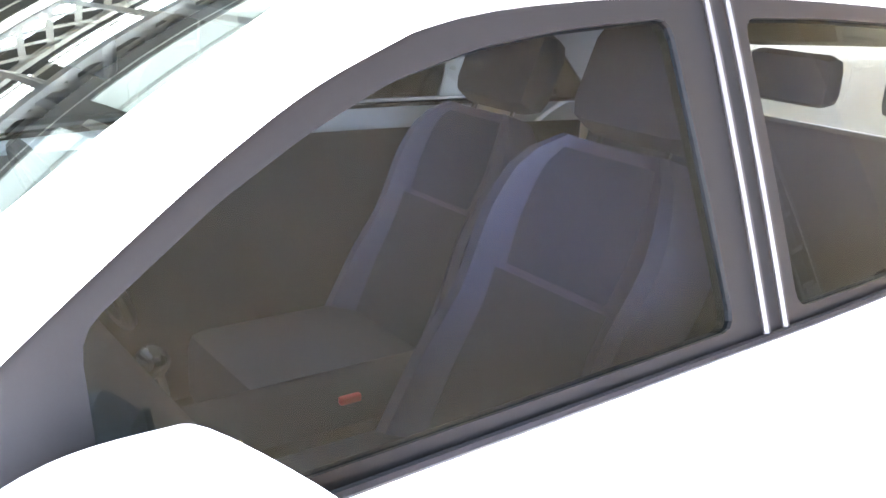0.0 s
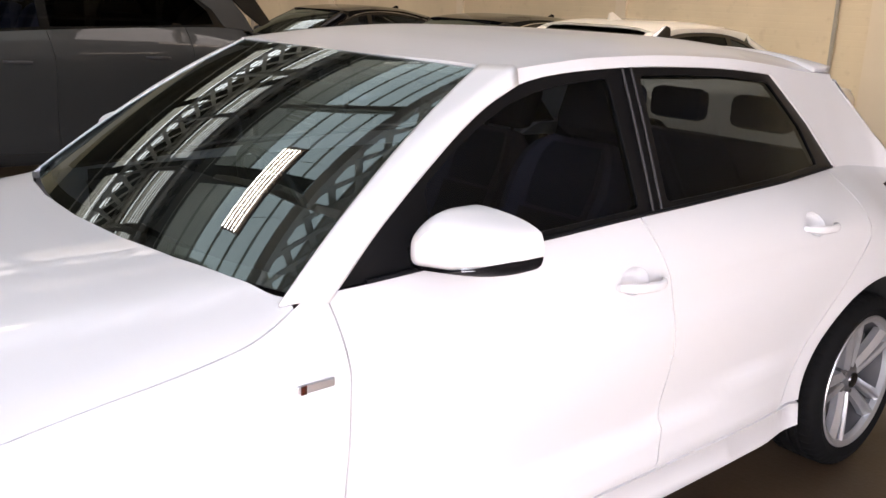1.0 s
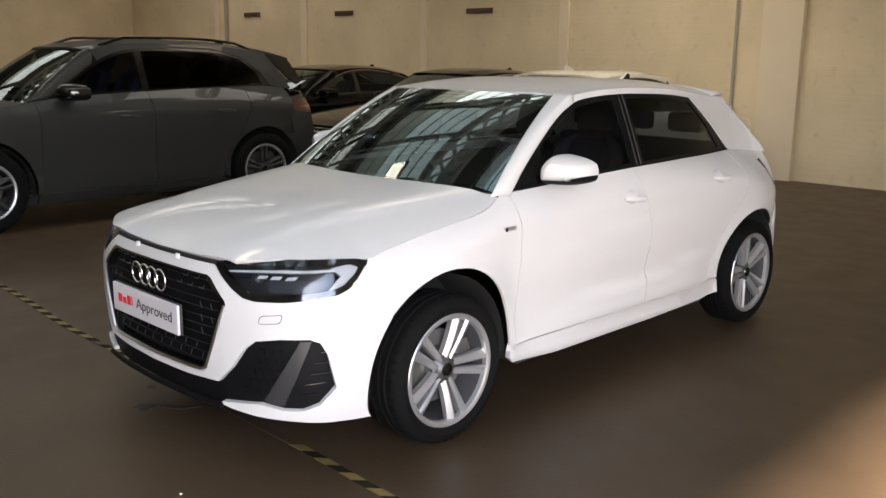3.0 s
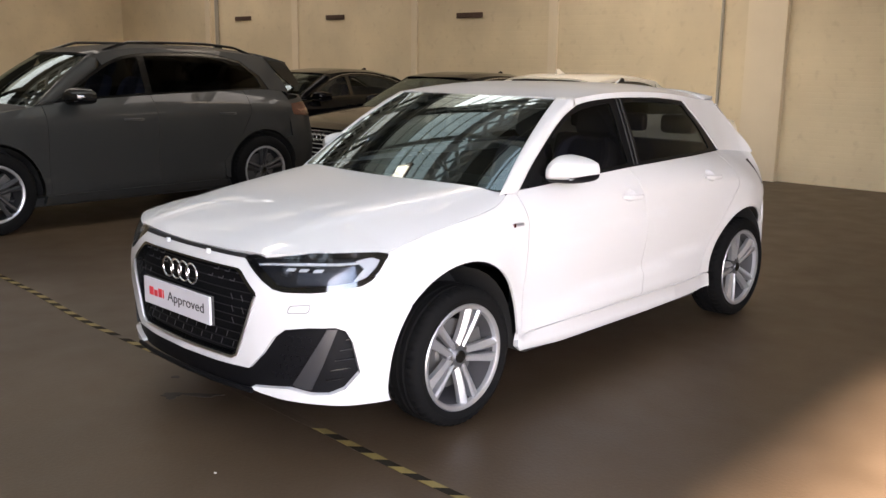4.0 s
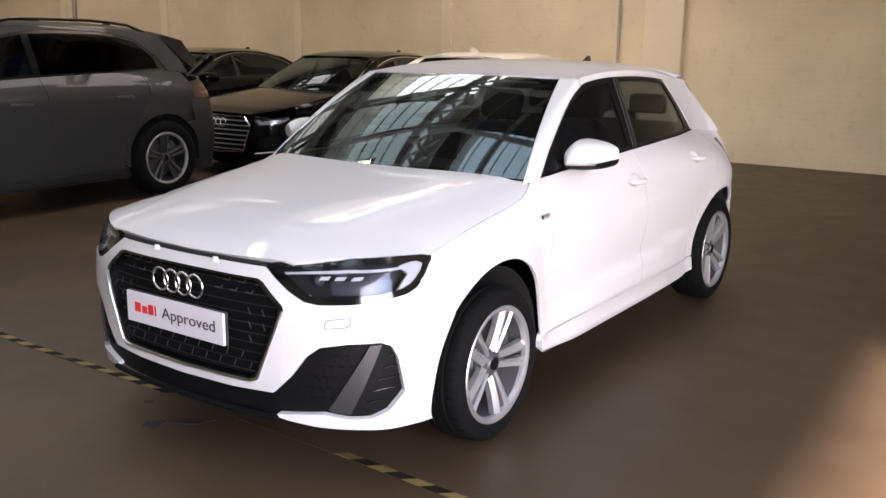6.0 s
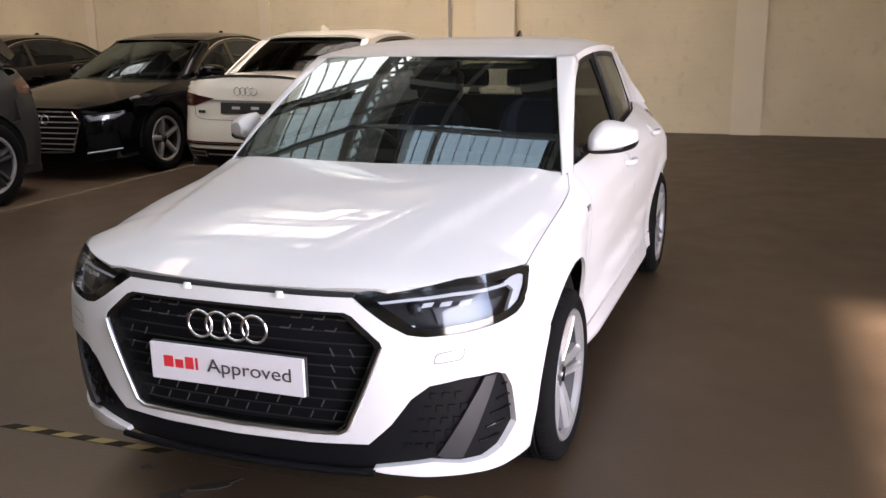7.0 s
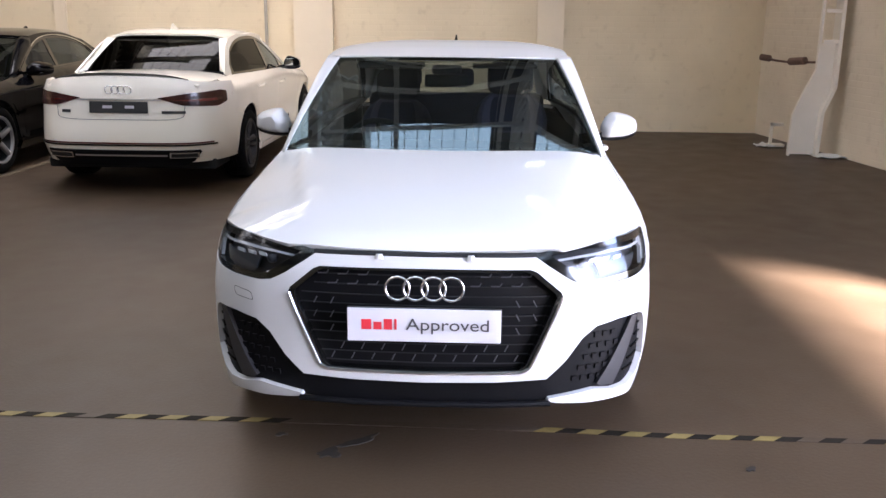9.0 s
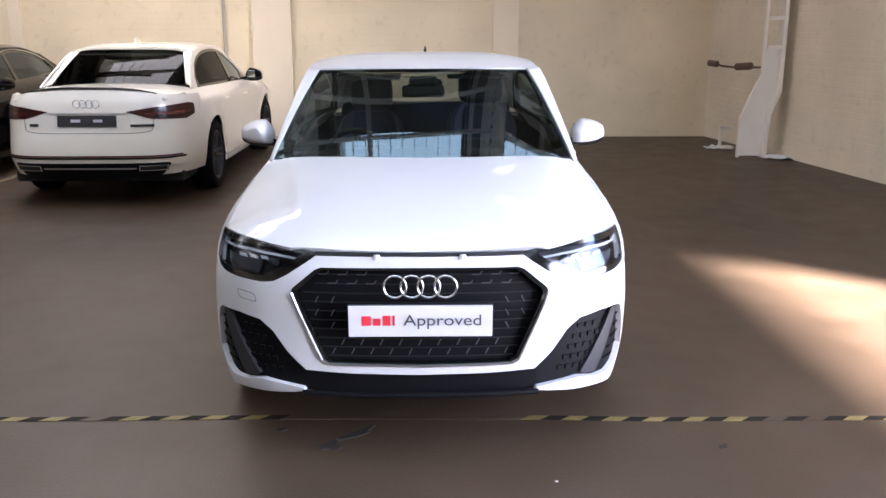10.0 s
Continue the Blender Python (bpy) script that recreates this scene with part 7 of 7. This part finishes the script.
# black fastback
FAST = Shell(
    W=Curve((-0.6, 0.82), (-0.4, 0.885), (0, 0.915), (1.4, 0.92), (2.8, 0.92), (3.2, 0.89), (3.5, 0.81)),
    zt=Curve((-0.6, 0.66), (0, 0.78), (1, 0.82), (3, 0.87), (3.7, 0.86)),
    xb=Curve((-0.80, 0.50), (-0.68, 0.68), (-0.5, 0.79), (-0.2, 0.835), (0.35, 0.82), (0.5, 0.80), (0.65, 0.80), (1.4, 0.815), (2.2, 0.79), (2.8, 0.72), (3.3, 0.68), (3.75, 0.62)),
    zb=Curve((-0.80, 0.72), (-0.5, 0.785), (0, 0.86), (0.4, 0.905), (0.65, 0.925), (1.4, 0.955), (2.2, 0.975), (2.8, 0.985), (3.3, 0.985), (3.75, 0.95)),
    lower=Curve((0.15, -0.07), (0.24, -0.02), (0.30, -0.012), (0.36, -0.03), (0.50, -0.03), (0.65, -0.012), (0.80, 0.0), (0.95, 0.0)),
    lean=0.42, zr=Curve((1.0, 1.22), (1.3, 1.315), (1.7, 1.345), (2.1, 1.335), (2.5, 1.275), (2.9, 1.18), (3.3, 1.06)),
    zc=Curve((1.0, 1.305), (1.4, 1.365), (1.8, 1.388), (2.2, 1.375), (2.6, 1.32), (3.0, 1.24), (3.3, 1.15)),
    hood=Curve((-0.80, 0.725), (-0.6, 0.79), (-0.2, 0.865), (0.2, 0.92), (0.5, 0.95)),
    nose=[(0, -0.87), (0.3, -0.86), (0.5, -0.835), (0.66, -0.76), (0.77, -0.65), (0.84, -0.50), (0.885, -0.35), (0.905, -0.22)],
    nx=Curve((0.2, 0.97), (0.4, 1.0), (0.65, 0.99), (0.80, 0.95)), ny=Curve((0.2, 0.03), (0.4, 0.0), (0.6, 0.01), (0.80, 0.06)),
    tail=[(0, 3.86), (0.45, 3.84), (0.65, 3.77), (0.79, 3.62), (0.86, 3.45), (0.90, 3.22), (0.91, 3.05)],
    tx=Curve((0.3, 0.97), (0.6, 1.0), (0.85, 0.97), (1.0, 0.88)), ty=Curve((0.3, -0.02), (0.5, 0.0), (0.8, -0.03), (1.0, -0.10)),
    arches=[(0.0, 0.335, 0.395), (2.82, 0.335, 0.395)])
FAST_K = dict(
    wb=2.82, tyre=0.335, rim=0.235, arch=0.395, sill=0.22, y0=-0.87, y1=3.86, cowl=0.50, edge=-0.80, lamp_y=-0.42, bump_z=0.58, bump_z2=0.62, cuts=(0.55, 1.60, 2.60), quarter_end=3.24,
    dlo=[(0.70, 0.94), (0.95, 1.08), (1.2, 1.20), (1.45, 1.28), (1.75, 1.31), (2.1, 1.298), (2.5, 1.235), (2.75, 1.165)], dlo_rear=[(2.92, 1.07), (3.0, 1.0)],
    glass=(G_SIDE, G_SIDE), top_y=1.28, roof_end=2.75, c_pillar=[(3.0, 1.13), (3.2, 1.05), (3.35, 0.985), (3.1, 0.988)], chrome=True,
    screen=make_screen(0.77, 0.36, 0.925, 0.57, 1.12, 1.315, 0.17, 0.08), rear=make_screen(0.54, 2.76, 1.27, 0.62, 3.45, 0.99, -0.05, -0.10, 0.01, (0, 0.5, 0.86)),
    rear_edge=lambda a: (2.75 + 0.60 * a, S_edge(a)), mirror=(0.94, 0.86, 1.00), face="single", turn=25,
    nose_top=lambda sx, sy: [(0, 0.715), (sx(0.50), 0.715), (sx(0.60), 0.70), (sx(0.80), 0.66), (sy(-0.46), 0.66)],
    nose_holes=[lambda sx, sy: [(0, 0.69), (sx(0.44), 0.685), (sx(0.52), 0.59), (sx(0.42), 0.30), (0, 0.28)]],
    nose_pairs=[lambda sx, sy: [(sx(0.55), 0.655), (sx(0.70), 0.675), (sy(-0.52), 0.69), (sy(-0.52), 0.655), (sx(0.78), 0.605), (sx(0.60), 0.59)], lambda sx, sy: [(sx(0.58), 0.47), (sx(0.80), 0.49), (sx(0.81), 0.30), (sx(0.56), 0.27)]],
    tail_top=lambda sx, sy: [(0, 0.98), (sx(0.60), 0.97), (sy(3.40), 0.93), (sy(3.24), 0.86), (sy(3.24), 0.74)],
    tail_pairs=[lambda sx, sy: [(sx(0.35), 0.88), (sx(0.70), 0.90), (sy(3.42), 0.88), (sy(3.42), 0.80), (sx(0.70), 0.78)]],
    seat_z=0.56, shelf_end=3.3)
S_edge = lambda a: 1.235 - 0.245 * a
first = build_car("fastback_car", pose(-5.52, 5.08, 0), "black five-door fastback car with bright window trim", FAST, FAST_K, M_BLACK)
far = copy_thing(first, pose(-8.75, 5.25, 0))
tagged(far, "black fastback car parked beyond its twin by the wall", "car")

# white saloon seen from behind
SALOON = Shell(
    W=Curve((-0.6, 0.82), (-0.4, 0.885), (0, 0.91), (1.4, 0.915), (2.8, 0.915), (3.2, 0.89), (3.5, 0.83)),
    zt=Curve((-0.6, 0.68), (0, 0.80), (1, 0.84), (3, 0.88), (3.8, 0.88)),
    xb=Curve((-0.80, 0.50), (-0.68, 0.68), (-0.5, 0.79), (-0.2, 0.835), (0.3, 0.82), (0.45, 0.79), (0.6, 0.79), (1.4, 0.805), (2.2, 0.785), (2.8, 0.745), (3.3, 0.73), (3.78, 0.66)),
    zb=Curve((-0.80, 0.76), (-0.5, 0.82), (0, 0.89), (0.4, 0.935), (0.6, 0.95), (1.4, 0.975), (2.2, 0.99), (2.8, 1.0), (3.3, 0.995), (3.78, 0.955)),
    lower=Curve((0.15, -0.07), (0.24, -0.02), (0.30, -0.012), (0.36, -0.03), (0.50, -0.03), (0.65, -0.012), (0.80, 0.0), (0.95, 0.0)),
    lean=0.41, zr=Curve((0.95, 1.25), (1.25, 1.345), (1.65, 1.375), (2.1, 1.37), (2.4, 1.34), (2.65, 1.29)),
    zc=Curve((0.9, 1.33), (1.3, 1.395), (1.8, 1.425), (2.2, 1.415), (2.5, 1.38), (2.7, 1.34)),
    hood=Curve((-0.80, 0.765), (-0.6, 0.83), (-0.2, 0.90), (0.2, 0.95), (0.45, 0.975)),
    deck=Curve((2.9, 1.055), (3.3, 1.065), (3.6, 1.058), (3.78, 1.045)),
    nose=[(0, -0.85), (0.3, -0.84), (0.5, -0.815), (0.66, -0.74), (0.77, -0.63), (0.84, -0.48), (0.88, -0.35), (0.90, -0.22)],
    nx=Curve((0.2, 0.97), (0.4, 1.0), (0.7, 0.99), (0.85, 0.95)), ny=Curve((0.2, 0.03), (0.4, 0.0), (0.65, 0.01), (0.85, 0.06)),
    tail=[(0, 3.87), (0.40, 3.855), (0.62, 3.80), (0.76, 3.68), (0.845, 3.50), (0.89, 3.28), (0.905, 3.05)],
    tx=Curve((0.25, 0.95), (0.45, 1.0), (0.7, 1.0), (0.90, 0.985), (1.05, 0.93)), ty=Curve((0.25, -0.05), (0.45, 0.01), (0.55, 0.0), (0.70, -0.03), (0.90, -0.05), (1.05, -0.09)),
    arches=[(0.0, 0.335, 0.395), (2.82, 0.335, 0.395)])
SALOON_K = dict(
    wb=2.82, tyre=0.335, rim=0.240, arch=0.395, sill=0.22, y0=-0.85, y1=3.87, cowl=0.44, edge=-0.80, lamp_y=-0.42, bump_z=0.60, bump_z2=0.66, cuts=(0.50, 1.52, 2.52), quarter_end=3.30,
    dlo=[(0.63, 0.965), (0.88, 1.10), (1.12, 1.215), (1.38, 1.305), (1.7, 1.343), (2.1, 1.338), (2.38, 1.295), (2.58, 1.225)], dlo_rear=[(2.76, 1.10), (2.80, 1.03)],
    glass=(G_SIDE, G_PRIV), top_y=1.22, roof_end=2.45, c_pillar=[(2.62, 1.27), (2.85, 1.13), (3.02, 1.02), (2.95, 1.0), (2.82, 1.0)],
    screen=make_screen(0.76, 0.30, 0.955, 0.56, 1.05, 1.345, 0.17, 0.08), rear=make_screen(0.52, 2.47, 1.352, 0.655, 3.02, 1.055, -0.05, -0.12, 0.02, (0, 0.5, 0.86)),
    rear_edge=lambda a: (2.45 + 0.52 * a, 1.335 - 0.315 * a), mirror=(0.94, 0.80, 1.03), mirror_mat=M_GLOSSBLACK, face="twin", turn=0, alloy=M_ALLOYDARK,
    nose_top=lambda sx, sy: [(0, 0.755), (sx(0.50), 0.755), (sx(0.60), 0.74), (sx(0.80), 0.69), (sy(-0.46), 0.69)],
    nose_holes=[lambda sx, sy: [(0, 0.72), (sx(0.40), 0.715), (sx(0.48), 0.62), (sx(0.38), 0.32), (0, 0.30)]],
    nose_pairs=[lambda sx, sy: [(sx(0.55), 0.69), (sx(0.70), 0.71), (sy(-0.52), 0.72), (sy(-0.52), 0.685), (sx(0.78), 0.635), (sx(0.60), 0.62)], lambda sx, sy: [(sx(0.58), 0.47), (sx(0.78), 0.49), (sx(0.79), 0.30), (sx(0.56), 0.28)]],
    tail_top=lambda sx, sy: [(0, 1.035), (sx(0.45), 1.03), (sx(0.62), 1.015), (sx(0.70), 0.995), (sy(3.45), 0.985), (sy(3.30), 0.985), (sy(3.30), 0.80)],
    tail_pairs=[lambda sx, sy: rounded([(sx(0.34), 0.855), (sx(0.60), 0.895), (sy(3.56), 0.915), (sy(3.46), 0.90), (sy(3.46), 0.81), (sy(3.60), 0.775), (sx(0.56), 0.790)], 0.02, 3)],
    seat_z=0.58, shelf_end=3.0, tail_low=0.285)
saloon = build_car("saloon_car", pose(-3.02, 7.97, 0, 0, 0, 180), "white four-door saloon car with dark red tail lamps and black trim", SALOON, SALOON_K, M_IVORY)


def saloon_rear(car, S):
    tx = lambda x: S.sx(x, "tail")
    out = [(x, 3.06 - 0.12 * (x / 0.7) ** 2) for x in steps(-0.66, 0.66, 12)] + [(S.xb(y) * 1.01, y) for y in steps(3.0, 3.72, 12)] + [(x, 3.775 - 0.10 * (x / 0.62) ** 4) for x in steps(0.60, -0.60, 12)] + [(-S.xb(y) * 1.01, y) for y in steps(3.72, 3.0, 12)]
    lid = patch("boot_lid", S.boot, out, M_IVORY, car, step=0.07, fine=0.04, thick=0.02)
    sheet("lip_spoiler", lambda x, b: S.boot(x, 3.72 - 0.06 * (x / 0.6) ** 2) + Vector((0, 0.065 * b, 0.003 + 0.018 * b)), steps(-0.60, 0.60, 16), steps(0, 1, 3), M_GLOSSBLACK, lid, thick=0.008, label="gloss black lip spoiler")
    def bar3(nm, x0, x1, z0, z1, off, m, label="", th=0.01):
        return patch(nm, offset(S.tail, off), [(tx(x0), z0), (tx(x1), z0), (tx(x1), z1), (tx(x0), z1)], m, car, step=0.06, thick=th, flip=True, label=label)
    bar3("number_plate", -0.26, 0.26, 0.725, 0.825, -0.014, M_PLATEDARK, "dark number plate with pale bars")
    for x0, x1 in ((-0.14, -0.06), (0.055, 0.14)):
        bar3("plate_bar", x0, x1, 0.765, 0.79, -0.0165, M_PLATE, "", 0.002)
    bar3("lamp_strip", -0.38, 0.38, 0.834, 0.846, -0.008, M_SATIN)
    bar3("bumper_strip", -0.78, 0.78, 0.458, 0.470, -0.010, M_REDBRIGHT, "dark red reflector strip")
    bar3("bumper_trim", -0.80, 0.80, 0.440, 0.452, -0.008, M_GLOSSBLACK, "gloss black bumper trim strip")
    patch("diffuser", offset(S.tail, -0.006), [(tx(x), z) for x, z in ((-0.58, 0.262), (0.58, 0.262), (0.65, 0.300), (0.70, 0.385), (0.69, 0.402), (-0.69, 0.402), (-0.70, 0.385), (-0.65, 0.300))], M_PLASTIC, car, step=0.06, thick=0.01, flip=True, label="black rear diffuser")
    bar3("diffuser_strip", -0.42, 0.42, 0.352, 0.364, -0.014, M_SATIN, "thin bright strip", 0.004)
    for s in (1, -1):
        a, b = sorted((s * 0.44, s * 0.68))
        bar3("exhaust_trim", a, b, 0.335, 0.385, -0.016, M_CHROME, "chrome exhaust trim")
        bar3("exhaust_mouth", a + 0.014, b - 0.014, 0.343, 0.377, -0.0175, M_DARK, "", 0.003)
    bar3("badge_bar", 0.44, 0.52, 0.725, 0.750, -0.008, M_BLADE, "grey badge bar", 0.004)
    bar3("badge_bar", -0.58, -0.38, 0.722, 0.745, -0.008, M_BLADE, "grey badge bar", 0.004)
    rings("badge", car, (0, S.tail(0, 0.925).y + 0.008, 0.925), 0.034, 0.055, 0.005, M_CHROME)
    # lower body seam of the boot lid
    bm = bmesh.new()
    pts = [(-0.58, 0.90), (-0.57, 0.75), (-0.50, 0.675), (0, 0.668), (0.50, 0.675), (0.57, 0.75), (0.58, 0.90)]
    tube(bm, [S.tail(tx(a), b) + Vector((0, 0.001, 0)) for a, b in spline(pts, 5)], 0.0025, 5)
    part("boot_seam", bm, M_PLATEDARK, lid)


saloon_rear(saloon, SALOON)
